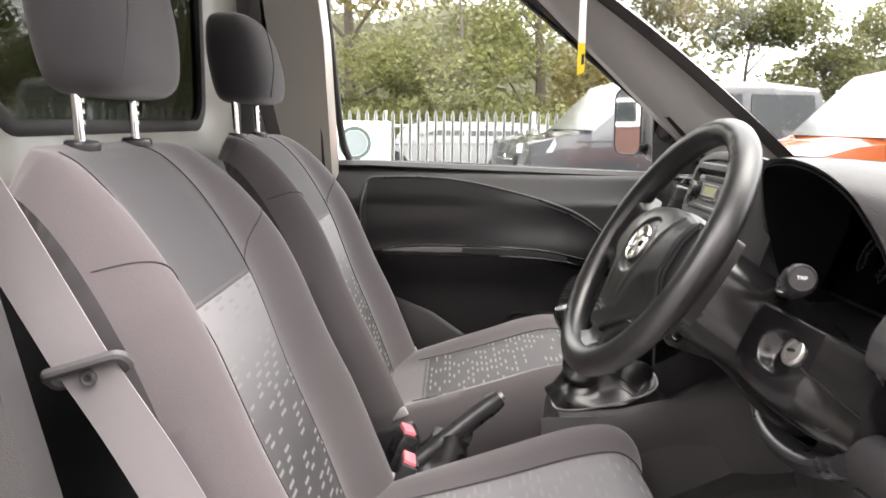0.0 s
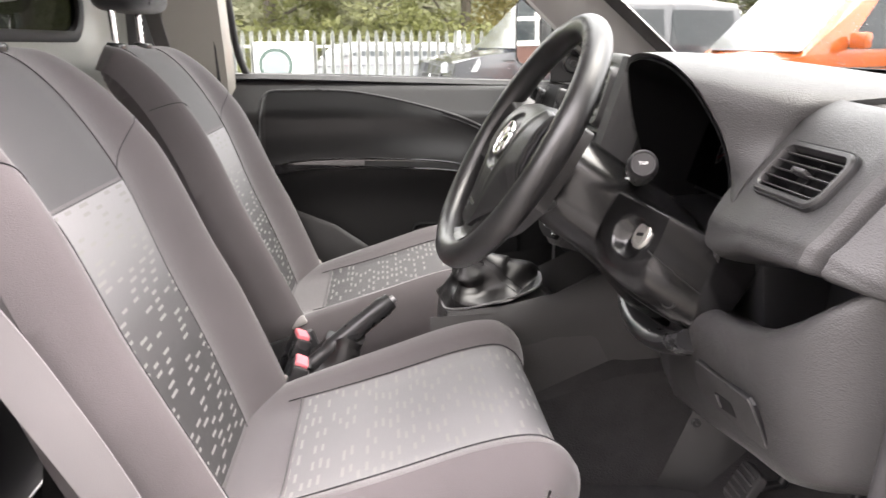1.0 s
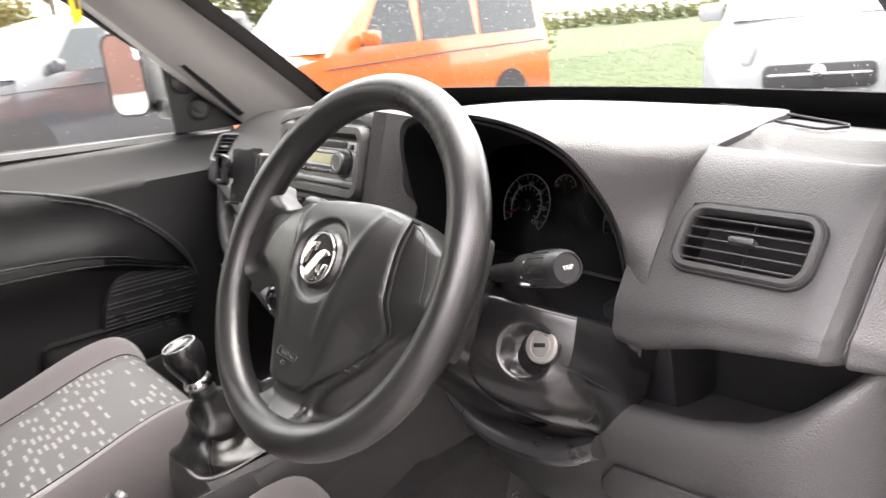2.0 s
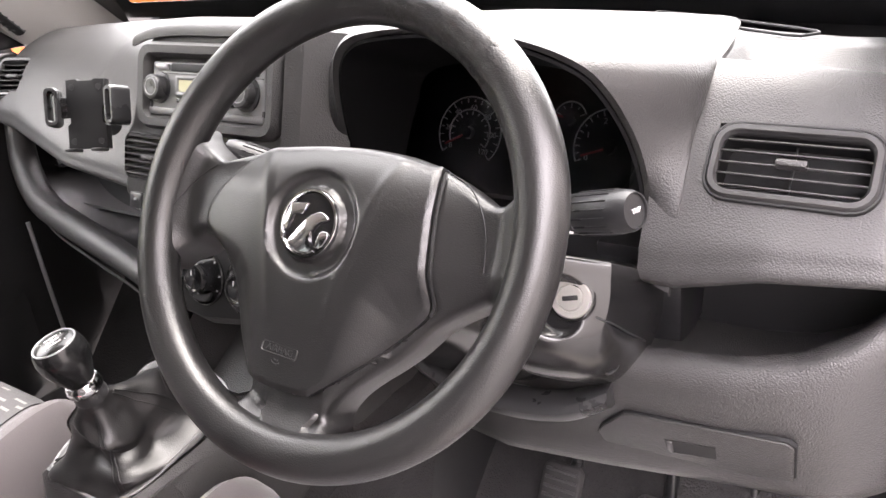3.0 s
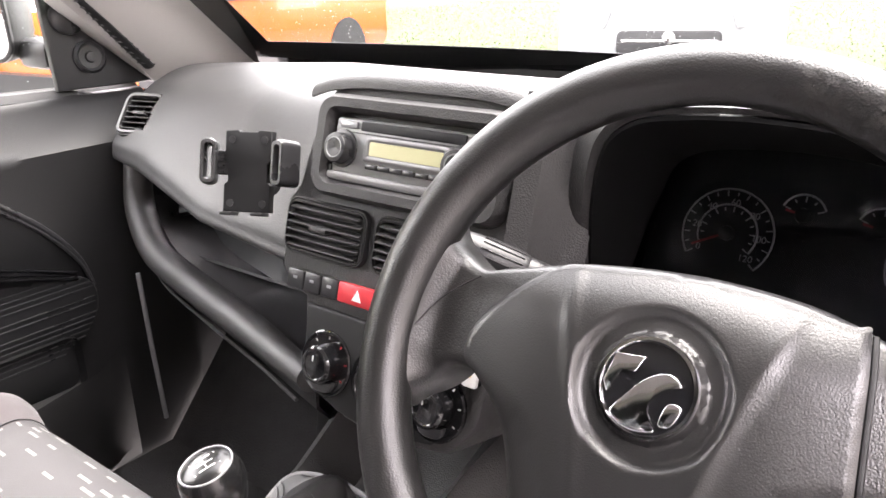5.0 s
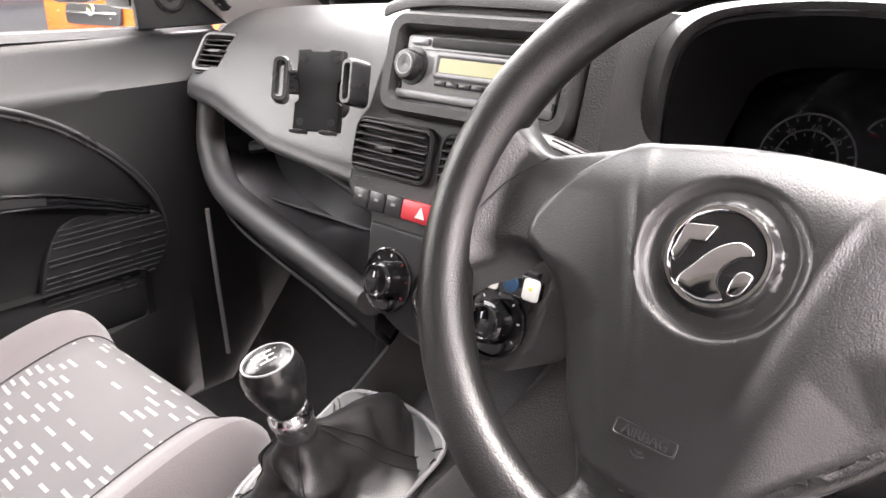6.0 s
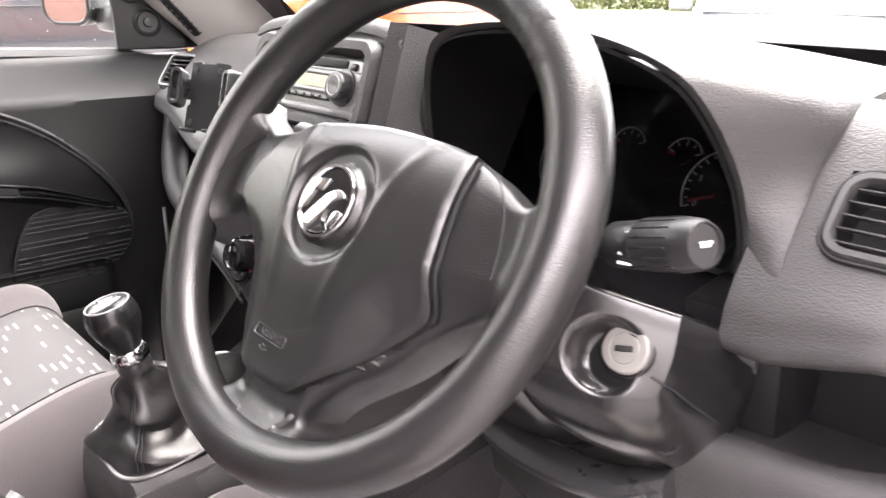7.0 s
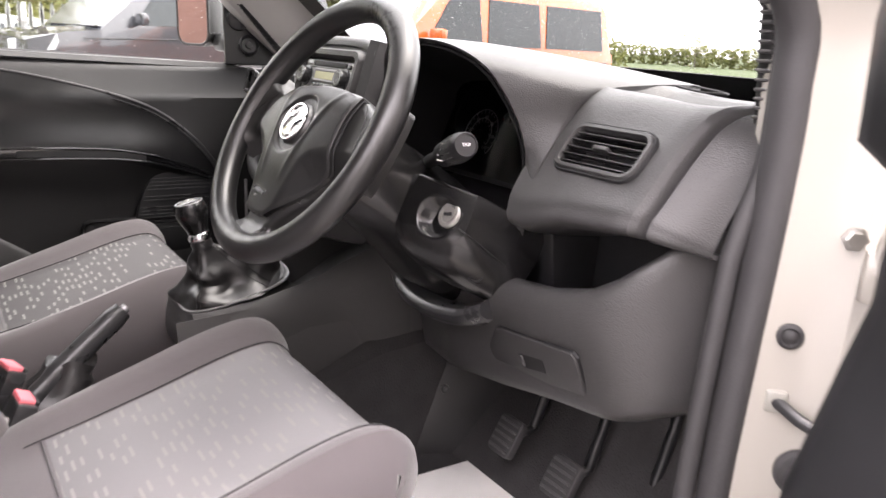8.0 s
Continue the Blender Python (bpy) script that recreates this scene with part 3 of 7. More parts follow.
def vent(m, w, h, slats, parent, r=0.012, tab=0.0, label="black louvred air vent", deep=0.03, rim=0.016):
    """A louvred vent: rounded surround, dark throat, tilted slats and a thumb tab."""
    v = part("air_vent", bezel(rrect(w + rim, h + rim, r + rim * 0.45, 6), rrect(w, h, r, 6), 0.010 if rim > 0.01 else 0.0075, m, -0.006, 0.003 if rim > 0.01 else 0.0015), VENT_FRAME, parent, label)
    part("vent_groove", bezel(rrect(w + rim + 0.005, h + rim + 0.005, r + rim * 0.45 + 0.0025, 6), rrect(w + rim - 0.0005, h + rim - 0.0005, r + rim * 0.45, 6), 0.007, m, -0.006, 0.001), VOID, v)
    part("throat", loft([[m @ Vector((p[0], p[1], z)) for p in rrect(w * s, h * s, r, 6)] for s, z in ((1.02, 0.003), (0.98, -deep), (0.02, -deep - 0.0005))], True, False), VOID, v)
    for i in range(slats):
        y = -h / 2 + h * (i + 0.5) / slats
        short = 0.93 if i in (0, slats - 1) else 0.995
        part("slat", rbox((w * short, 0.0015, 0.013 if deep > 0.02 else 0.009), 0.0005, at(m, 0, y, -0.004 if deep > 0.02 else 0.0015) @ pose(0, 0, 0, 20, 0, 0), 1), PLASTIC, v)
    part("tab", rbox((0.024, 0.006, 0.012), 0.002, at(m, tab, 0, 0.001)), PLASTIC, v)
    part("tab_stem", rbox((0.0015, h * 0.8, 0.004), 0, at(m, tab, 0, -0.012)), PLASTIC_SMOOTH, v)
    return v


vent(VM, 0.112, 0.050, 5, dash)
vent(VS, 0.060, 0.058, 6, dash, 0.008)

# centre stack
S = face_frame((0.466, -0.02, 1.178), (-0.957, 0, 0.29))
stack = part("console_face", slab([(-0.120, 0.030), (-0.104, 0.056), (-0.074, 0.070), (0.0, 0.074), (0.100, 0.073), (0.128, 0.060), (0.140, 0.03), (0.142, -0.12), (0.130, -0.150), (0.118, -0.225), (0.095, -0.255), (0.02, -0.268),
                                  (-0.03, -0.262), (-0.072, -0.246), (-0.094, -0.215), (-0.104, -0.155), (-0.128, -0.148), (-0.146, -0.13), (-0.148, -0.060), (-0.136, -0.045)], 0.10, S, 0.008, -0.105), PLASTIC, dash, "grey centre console face")
part("stack_cowl", shell([[S @ Vector((x, y - 0.014 * (abs(x - 0.008) / 0.135) ** 4, z)) for x in [-0.127 + 0.27 * i / 24 for i in range(25)]] for y, z in ((0.060, 0.0008), (0.066, 0.0010), (0.071, -0.001), (0.075, -0.005), (0.078, -0.012), (0.079, -0.03), (0.072, -0.07), (0.062, -0.12))], 0.004), PLASTIC, dash, "curved cowl over the radio")
part("radio_frame", bezel(rrect(0.226, 0.100, 0.020, 8, 0.006, 0.002), rrect(0.190, 0.066, 0.010, 8, 0.008, 0.002), 0.020, S, -0.008, 0.008), PLASTIC, stack, "grained radio surround with rounded corners")
radio = thing("car_radio", tuple(S @ Vector((0, 0, 0))), "grey single-slot car radio with pale yellow display", "car radio")
part("radio_body", slab(rrect(0.182, 0.056, 0.004, 4, 0.008, 0.002), 0.045, S, 0.002, -0.040), RADIO_FACE, radio, "dark silver fascia")
part("disc_slot", rbox((0.122, 0.009, 0.004), 0.001, at(S, 0.012, 0.0235, 0.005)), VOID, radio)
part("fascia_line", rbox((0.176, 0.0012, 0.002), 0, at(S, 0.008, 0.0165, 0.005)), PLASTIC_SMOOTH, radio)
part("display", slab(rrect(0.086, 0.013, 0.001, 3, 0.008, 0.0035), 0.002, S, 0, 0.005), LCD, radio, "pale yellow display")
part("display_surround", bezel(rrect(0.100, 0.024, 0.003, 4, 0.008, 0.003), rrect(0.087, 0.014, 0.001, 4, 0.008, 0.0035), 0.003, S, 0.0045, 0.001), RADIO_FACE, radio)
for i in range(6):
    part("radio_button", rbox((0.0140, 0.005, 0.004), 0.001, at(S, -0.030 + i * 0.0152, -0.0135, 0.006)), PLASTIC_SMOOTH, radio)
part("radio_button", rbox((0.022, 0.007, 0.004), 0.002, at(S, -0.064, 0.0235, 0.006)), SILVER, radio, "silver button")
part("radio_button", rbox((0.010, 0.008, 0.004), 0.002, at(S, 0.085, 0.022, 0.006)), PLASTIC_SMOOTH, radio)
for x, r in ((-0.070, 0.0145), (0.072, 0.0155)):
    k = part("radio_knob", lathe([(r, 0), (r, 0.012), (r * 0.93, 0.014), (r * 0.72, 0.0145), (0.001, 0.013)], at(S, x, 0.000, 0.004), 28), PLASTIC_SMOOTH, radio)
    part("knob_ring", bezel(circle(r * 0.72, 28), circle(r * 0.60, 28), 0.0022, at(S, x, 0, 0.0165), 0, 0.0006), RADIO_FACE, k)
    part("knob_base", lathe([(r * 1.3, 0), (r * 1.25, 0.003), (r, 0.0035)], at(S, x, 0, 0.004), 28), PLASTIC_SMOOTH, k)
for x in (-0.083, 0.099):
    part("release_hole", rbox((0.003, 0.006, 0.002), 0, at(S, x, -0.020, 0.0055)), VOID, radio)
part("lower_strip", rbox((0.186, 0.0085, 0.006), 0.002, at(S, 0.006, -0.0268, 0.004)), SATIN, stack)

vent(at(S, -0.084, -0.084, 0.0), 0.100, 0.046, 6, stack, 0.008, -0.005, deep=0.0045, rim=0.006)
vent(at(S, 0.040, -0.084, 0.0), 0.108, 0.046, 6, stack, 0.008, deep=0.0045, rim=0.006)

# row of switches
for i, x in enumerate((-0.112, -0.088, -0.064)):
    b = part("switch", rbox((0.0225, 0.020, 0.008), 0.0015, at(S, x, -0.138 + i * 0.0004, 0.0)), PLASTIC_SMOOTH, stack)
    part("switch_mark", rbox((0.0055, 0.0028, 0.0006), 0, at(S, x, -0.136, 0.0043)), SILVER, b, "grey printed mark")
hz = part("hazard_switch", rbox((0.046, 0.020, 0.009), 0.002, at(S, -0.029, -0.137, 0.0)), RED, stack, "bright red hazard switch")
tri_ = [(-0.006, -0.005), (0.006, -0.005), (0.0, 0.006)]
part("hazard_mark", loft([[at(S, -0.026, -0.137, z) @ Vector((x, y, 0)) for x, y in tri_] for z in (0.004, 0.0052)]), MARK, hz, "pale warning triangle")
for x in (0.010, 0.034, 0.058, 0.082):
    part("switch", rbox((0.0225, 0.020, 0.008), 0.0015, at(S, x, -0.138, 0.0)), PLASTIC_SMOOTH, stack)

# heater panel
hp = part("heater_panel", slab([(-0.090, -0.158), (0.118, -0.158), (0.106, -0.225), (0.085, -0.247), (0.015, -0.258), (-0.030, -0.253), (-0.066, -0.238), (-0.084, -0.212)], 0.007, S, 0.003, -0.002), CRADLE, stack, "smooth black heater panel")
for x in (-0.052, 0.016, 0.084):
    km = at(S, x, -0.210, 0.004)
    dial = part("dial_ring", lathe([(0.0330, 0), (0.0330, 0.003), (0.0315, 0.0042), (0.029, 0.0015), (0.020, 0.001)], km, 40), GLOSS_BLACK, hp, "gloss black dial ring")
    part("heater_knob", lathe([(0.0195, 0.002), (0.0185, 0.016), (0.0165, 0.018), (0.012, 0.0165), (0.001, 0.0155)], km, 32), GLOSS_BLACK, hp)
    part("knob_rim", bezel(circle(0.0170, 32), circle(0.0135, 32), 0.0022, km, 0.0165, 0.0008), GLOSS_BLACK, hp)
    part("knob_pointer", rbox((0.0014, 0.006, 0.001), 0.0005, at(km, -0.003, 0.006, 0.0182)), MARK, dial, "pale pointer")
    part("finger_grip", slab([(p.x, p.y) for p in spline([(-0.014, -0.016, 0), (0.0, -0.0195, 0), (0.014, -0.016, 0), (0.011, -0.026, 0), (0.0, -0.0285, 0), (-0.011, -0.026, 0)], 24, True)], 0.006, km, 0.002, 0.001), PLASTIC_SMOOTH, dial, "smooth crescent grip")
    for k in range(7):
        a = radians(210 - k * 40)
        part("dial_mark", rbox((0.0028, 0.0012, 0.0005), 0, at(km, 0.0255 * math.cos(a), 0.0255 * math.sin(a), 0.0016, math.degrees(a))), MARK if x > -0.05 or k < 4 else RED, dial)

cm_ = thing("call_control", tuple(S @ Vector((0.098, -0.173, 0.006))), "small black call control with pale ends stuck to the heater panel", "car control")
part("control_body", slab(rrect(0.058, 0.021, 0.006, 5), 0.007, at(S, 0.0975, -0.172, 0.0045), 0.002), GLOSS_BLACK, cm_, "gloss black body")
for x in (0.0765, 0.1185):
    part("end_key", slab(rrect(0.016, 0.0185, 0.003, 4), 0.0022, at(S, x, -0.172, 0.0108), 0.0008), PAPER, cm_, "pale end key")
part("call_key", lathe([(0.0075, 0), (0.0072, 0.002), (0.001, 0.0026)], at(S, 0.0975, -0.172, 0.0112), 20), mat("blue_key", (0.02, 0.06, 0.12), 0.25), cm_, "dark blue round key")
part("key_mark", lathe([(0.0016, 0), (0.0012, 0.0006), (0.0004, 0.0008)], at(S, 0.1185, -0.171, 0.0130), 10), YELLOW, cm_, "small yellow mark")

# fairing between the stack and the instrument hood
part("stack_fairing", shell([[S @ Vector((x, y, z)) for x, z in ((0.124, 0.002), (0.142, -0.004), (0.156, -0.03), (0.176, -0.045))] for y in (0.07, 0.04, 0.0, -0.05, -0.10, -0.15)], 0.004), PLASTIC, dash, "grained fairing beside the radio")

# instruments
CM = face_frame((0.612, -0.273, 1.118), (-0.94, 0, 0.34))
cluster = thing("instrument_cluster", (0.61, -0.35, 1.06), "dark instrument cluster with unlit white dials and red needles", "instrument cluster")
part("cluster_face", slab([(-0.12, -0.075), (-0.125, 0.02), (-0.10, 0.06), (-0.05, 0.088), (0.04, 0.098), (0.13, 0.088), (0.18, 0.06), (0.215, 0.01), (0.215, -0.075)], 0.012, CM, 0, -0.016), mat("dial_face", (0.012, 0.012, 0.014), 0.5), cluster, "matt black dial plate")


def dial(cx, cy, r, a0, a1, ticks, needle, numbers=()):
    c = at(CM, cx, cy, 0.0)
    rim = [c @ Vector((r * math.cos(radians(lerp(a0, a1, i / 30))), r * math.sin(radians(lerp(a0, a1, i / 30))), 0)) for i in range(31)]
    d = part("dial_arc", sweep(rim, 0.0009, 6), MARK, cluster, "thin white dial arc")
    for i in range(ticks):
        a = radians(lerp(a0, a1, i / (ticks - 1)))
        part("tick", rbox((0.005 if i % 2 == 0 else 0.003, 0.0012, 0.0008), 0, at(c, (r - 0.004) * math.cos(a), (r - 0.004) * math.sin(a), 0, math.degrees(a))), MARK, d)
    for i, w in enumerate(numbers):
        a = radians(lerp(a0, a1, i / (len(numbers) - 1)))
        text("number", w, 0.0085, at(c, (r - 0.012) * math.cos(a), (r - 0.012) * math.sin(a), 0.0002), MARK, d)
    a = radians(needle)
    part("needle", rbox((r * 0.75, 0.0022, 0.0015), 0.0006, at(c, r * 0.42 * math.cos(a), r * 0.42 * math.sin(a), 0.004, needle)), RED, d, "red needle")
    part("hub", lathe([(0.007, 0), (0.006, 0.006), (0.001, 0.007)], c, 20), PLASTIC_SMOOTH, d)


dial(0.003, -0.006, 0.040, 215, -45, 19, 208, ("0", "20", "40", "60", "80", "100", "120"))
dial(0.003, -0.006, 0.026, 205, -35, 13, 208)
dial(0.062, 0.020, 0.018, 160, 20, 5, 168)
dial(0.122, 0.018, 0.018, 160, 20, 5, 168)
dial(0.170, -0.008, 0.040, 205, 60, 13, 200, ("0", "1", "2", "3"))
arc = [at(CM, 0.002, -0.01, 0) @ Vector((-0.125 * math.cos(radians(a)), 0.085 * math.sin(radians(a)), 0.002)) for a in range(-20, 75, 5)]
part("surround_arc", sweep(arc, 0.0016, 6), PLASTIC_SMOOTH, cluster)
arc = [at(CM, 0.12, -0.01, 0) @ Vector((0.083 * math.cos(radians(a)), 0.075 * math.sin(radians(a)), 0.004)) for a in range(-40, 60, 5)]
part("surround_arc", sweep(arc, 0.0020, 6), PLASTIC_PALE, cluster, "pale edge of the dial surround")
lens = part("cluster_lens", slab([(-0.118, -0.07), (-0.12, 0.02), (-0.08, 0.066), (0.04, 0.09), (0.15, 0.072), (0.20, 0.01), (0.20, -0.07)], 0.001, CM @ pose(0, 0, 0.022, 8, 0, 0), 0), CLUSTER_GLASS, cluster, "clear lens over the dials")
lens.visible_shadow = False
part("lower_shelf", shell([[(x, y, z) for y in (-0.52, -0.40, -0.30, -0.18)] for x, z in ((0.50, 1.015), (0.54, 1.03), (0.66, 1.04))], 0.004), PLASTIC_DARK, cluster, "black ledge below the dials")

# ---- driver's lower dashboard: open pocket, lip and fuse cover ----
LOWER = [
    (-0.775, [0.66, 1.080, 0.62, 1.080, 0.602, 1.075, 0.588, 1.05, 0.582, 0.97, 0.580, 0.91, 0.585, 0.87, 0.62, 0.86]),
    (-0.745, [0.66, 1.015, 0.590, 1.045, 0.555, 1.062, 0.530, 1.040, 0.526, 0.97, 0.524, 0.905, 0.535, 0.855, 0.60, 0.845]),
    (-0.72, [0.66, 0.975, 0.570, 1.012, 0.530, 1.034, 0.505, 1.018, 0.502, 0.95, 0.506, 0.89, 0.520, 0.842, 0.59, 0.832]),
    (-0.69, [0.66, 0.945, 0.550, 0.985, 0.512, 1.006, 0.489, 0.990, 0.487, 0.93, 0.498, 0.872, 0.513, 0.830, 0.58, 0.82]),
    (-0.655, [0.66, 0.930, 0.54, 0.965, 0.503, 0.984, 0.480, 0.970, 0.481, 0.92, 0.497, 0.867, 0.513, 0.824, 0.575, 0.815]),
    (-0.60, [0.66, 0.925, 0.53, 0.950, 0.495, 0.970, 0.473, 0.955, 0.477, 0.912, 0.50, 0.862, 0.514, 0.815, 0.57, 0.81]),
    (-0.48, [0.66, 0.925, 0.53, 0.940, 0.495, 0.955, 0.473, 0.94, 0.479, 0.905, 0.502, 0.85, 0.517, 0.79, 0.57, 0.785]),
    (-0.36, [0.66, 0.93, 0.54, 0.93, 0.505, 0.93, 0.485, 0.915, 0.49, 0.88, 0.507, 0.83, 0.522, 0.768, 0.57, 0.765]),
    (-0.25, [0.66, 0.92, 0.55, 0.92, 0.52, 0.92, 0.51, 0.90, 0.515, 0.87, 0.53, 0.82, 0.545, 0.76, 0.58, 0.755]),
]
rings = []
for i in range(45):
    y = lerp(-0.775, -0.25, i / 44)
    p = table(LOWER, y)
    rings.append(spline([(p[j], y, p[j + 1]) for j in range(0, 16, 2)], 28))
lower = part("knee_panel", shell(rings, -0.005), KNEE_SKIN, dash, "grained knee panel with a rounded pocket lip")
part("pocket_back", shell([[(x, y, z) for y in (-0.77, -0.66, -0.55, -0.45, -0.35, -0.25)] for x, z in ((0.63, 1.08), (0.625, 1.0), (0.62, 0.92))], 0.004), PLASTIC_DARK, dash, "black back of the open pocket")
part("pocket_divider", rbox((0.105, 0.085, 0.12), 0.006, pose(0.592, -0.500, 0.990, 0, -8, 0)), PLASTIC_DARK, dash)
FM = face_frame((0.4965, -0.560, 0.863), (-1, -0.022, -0.44))
cover_outline = [(-0.084, -0.020), (-0.078, -0.006), (-0.052, 0.028), (-0.044, 0.032), (0.094, 0.050), (0.100, 0.044), (0.102, -0.032), (-0.064, -0.066), (-0.070, -0.060)]
part("cover_gap", slab([(x * 1.02, y * 1.03) for x, y in cover_outline], 0.004, FM, 0, -0.0025), VOID, lower)
cover = part("fuse_cover", slab(cover_outline, 0.0052, FM, 0.002, -0.002), KNEE_SKIN, lower, "grained fuse cover with a finger slot")
part("finger_slot", slab([(-0.014, 0.003), (0.034, 0.013), (0.034, -0.008), (-0.012, -0.019)], 0.001, FM, 0, 0.0027), VOID, cover)
part("finger_tab", rbox((0.006, 0.019, 0.004), 0.002, at(FM, -0.009, -0.006, 0.0042)), PLASTIC_PALE, cover)

# ---- passenger tray ----
LIP = spline([(0.640, 0.712, 1.085), (0.630, 0.708, 1.03), (0.612, 0.686, 0.965), (0.575, 0.59, 0.920), (0.537, 0.43, 0.908), (0.497, 0.275, 0.910), (0.462, 0.17, 0.916), (0.44, 0.10, 0.92)], 40)
tray = part("tray_lip", sweep(LIP, lambda f: 0.016 + 0.007 * math.sin(math.pi * min(1, f * 1.1)), 16, flat=1.2), KNEE_SKIN, dash, "rounded grained lip of the tray")
part("tray_floor", shell([[p + Vector((0.0, 0, -0.012)), p + Vector((0.05, -0.004, -0.025)), p + Vector((0.12, -0.008, -0.02)), Vector((0.74, p.y, 0.97)), Vector((0.74, p.y, 1.05))] for p in LIP[8:]], 0.004), PLASTIC_DARK, dash, "black floor of the open tray")
part("tray_step", sweep([(0.64, 0.54, 1.0), (0.60, 0.36, 0.985), (0.56, 0.20, 0.97), (0.53, 0.11, 0.965)], 0.006, 8), PLASTIC_DARK, dash)
part("tray_rib", sweep([(0.62, 0.58, 0.985), (0.70, 0.50, 1.00), (0.73, 0.42, 1.01)], 0.02, 10, flat=0.5), PLASTIC_DARK, dash)
part("glove_panel", shell([[p + Vector((0.002, 0, -0.018)), p + Vector((0.002, 0, -0.04)), p + Vector((0.03, 0, -0.075)), p + Vector((0.07, 0, -0.11))] for p in LIP[6:]], 0.004), PLASTIC_DARK, dash, "dark panel under the tray")
part("glove_groove", sweep([p + Vector((-0.001, 0, -0.047)) for p in LIP[14:36]], 0.0025, 6), PLASTIC, dash)
# footwell wall and duct take the near black, shade included
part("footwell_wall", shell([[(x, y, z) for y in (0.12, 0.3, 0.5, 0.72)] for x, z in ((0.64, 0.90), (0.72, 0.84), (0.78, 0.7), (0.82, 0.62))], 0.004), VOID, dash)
part("heater_duct", rbox((0.10, 0.10, 0.22), 0.02, pose(0.62, 0.20, 0.80, 0, 8, 0)), VOID, dash, "heater duct in the passenger footwell, near black for shade")
part("trim_strip", sweep([(0.556, 0.63, 0.885), (0.556, 0.625, 0.75), (0.555, 0.615, 0.62)], 0.004, 8), SILVER, dash, "grey edge trim beside the passenger footwell")

# end cap, top tray and speaker lid
LID = [(0.833, -0.415), (0.822, -0.47), (0.782, -0.585), (0.774, -0.60), (0.764, -0.604), (0.740, -0.590), (0.740, -0.575), (0.784, -0.457), (0.80, -0.415)]
part("lid_joint", sweep([(x, y, 1.2022 + (y + 0.6) * 0.06) for x, y in LID], 0.0016, 6, True), VOID, dash, "thin joint of a flush lid in the dash top")

# ---- steering wheel and column ----
AXIS = Vector((-0.853, -0.035, 0.52)).normalized()
WC = Vector((0.281, -0.347, 1.139))
WM = face_frame(WC, AXIS)
column = thing("steering_column", (0.42, -0.36, 1.04), "dark grey steering column shroud with stalks and ignition lock", "steering column")
secs = []
for z, cx, cy, w, h, pw in ((-0.035, 0.0, -0.005, 0.115, 0.105, 2.2), (-0.06, 0.0, -0.008, 0.14, 0.125, 2.4), (-0.10, 0.0, -0.012, 0.165, 0.13, 2.6), (-0.140, 0.002, -0.015, 0.176, 0.130, 2.8), (-0.20, 0.008, -0.022, 0.180, 0.140, 3.0), (-0.25, 0.012, -0.034, 0.18, 0.150, 3.0), (-0.31, 0.02, -0.045, 0.18, 0.13, 2.5)):
    ring = []
    for i in range(40):
        a = 2 * math.pi * i / 40
        c, s = math.cos(a), math.sin(a)
        ring.append(WM @ Vector((cx + w / 2 * math.copysign(abs(c) ** (2 / pw), c), cy + h / 2 * math.copysign(abs(s) ** (2 / pw), s), z)))
    secs.append(ring)
shroud = part("shroud", loft(secs), SHROUD_SKIN, column, "dark grey column shroud in two halves")
ic = Vector((0.411, -0.486, 1.043))
IM = face_frame(ic, (-0.87, -0.10, 0.48))
# lock housing: a sloping front plate with a crisp outer edge, running down into a rounded bowl
# rows: height in the lock's frame, then (x, z) of the plate's inner edge, its outer edge and the side behind it
HOUSING = [(-0.076, (-0.020, -0.075, 0.000, -0.085, 0.012, -0.105)), (-0.073, (-0.032, -0.045, 0.000, -0.055, 0.018, -0.095)), (-0.066, (-0.046, -0.018, 0.006, -0.033, 0.027, -0.088)), (-0.054, (-0.056, 0.003, 0.014, -0.021, 0.036, -0.082)), (-0.038, (-0.061, 0.016, 0.022, -0.014, 0.044, -0.078)),
           (-0.018, (-0.063, 0.025, 0.028, -0.010, 0.050, -0.076)), (0.0, (-0.059, 0.027, 0.0305, -0.008, 0.052, -0.075)), (0.020, (-0.054, 0.028, 0.0295, -0.006, 0.051, -0.075)), (0.0315, (-0.050, 0.028, 0.0285, -0.005, 0.050, -0.075)), (0.034, (-0.0495, 0.0265, 0.0275, -0.0065, 0.049, -0.076)), (0.0355, (-0.0485, 0.022, 0.0265, -0.012, 0.048, -0.080)), (0.038, (-0.045, -0.02, 0.028, -0.05, 0.048, -0.09))]


def bend(a, b, c, d, f):
    return 0.5 * (2 * b + (c - a) * f + (2 * a - 5 * b + 4 * c - d) * f * f + (3 * b - a - 3 * c + d) * f ** 3)


def flow(rows, y):
    """Smooth interpolation in rows of (y, values)."""
    k = max(0, min(len(rows) - 2, sum(r[0] <= y for r in rows) - 1))
    a, b, c, d = (rows[min(len(rows) - 1, max(0, k + o))] for o in (-1, 0, 1, 2))
    f = (y - b[0]) / (c[0] - b[0])
    h = c[0] - b[0]
    out = []
    for p0, p1, p2, p3 in zip(a[1], b[1], c[1], d[1]):
        m1 = (p2 - p0) / (c[0] - a[0]) * h
        m2 = (p3 - p1) / (d[0] - b[0]) * h
        out.append((2 * f ** 3 - 3 * f * f + 1) * p1 + (f ** 3 - 2 * f * f + f) * m1 + (3 * f * f - 2 * f ** 3) * p2 + (f ** 3 - f * f) * m2)
    return out


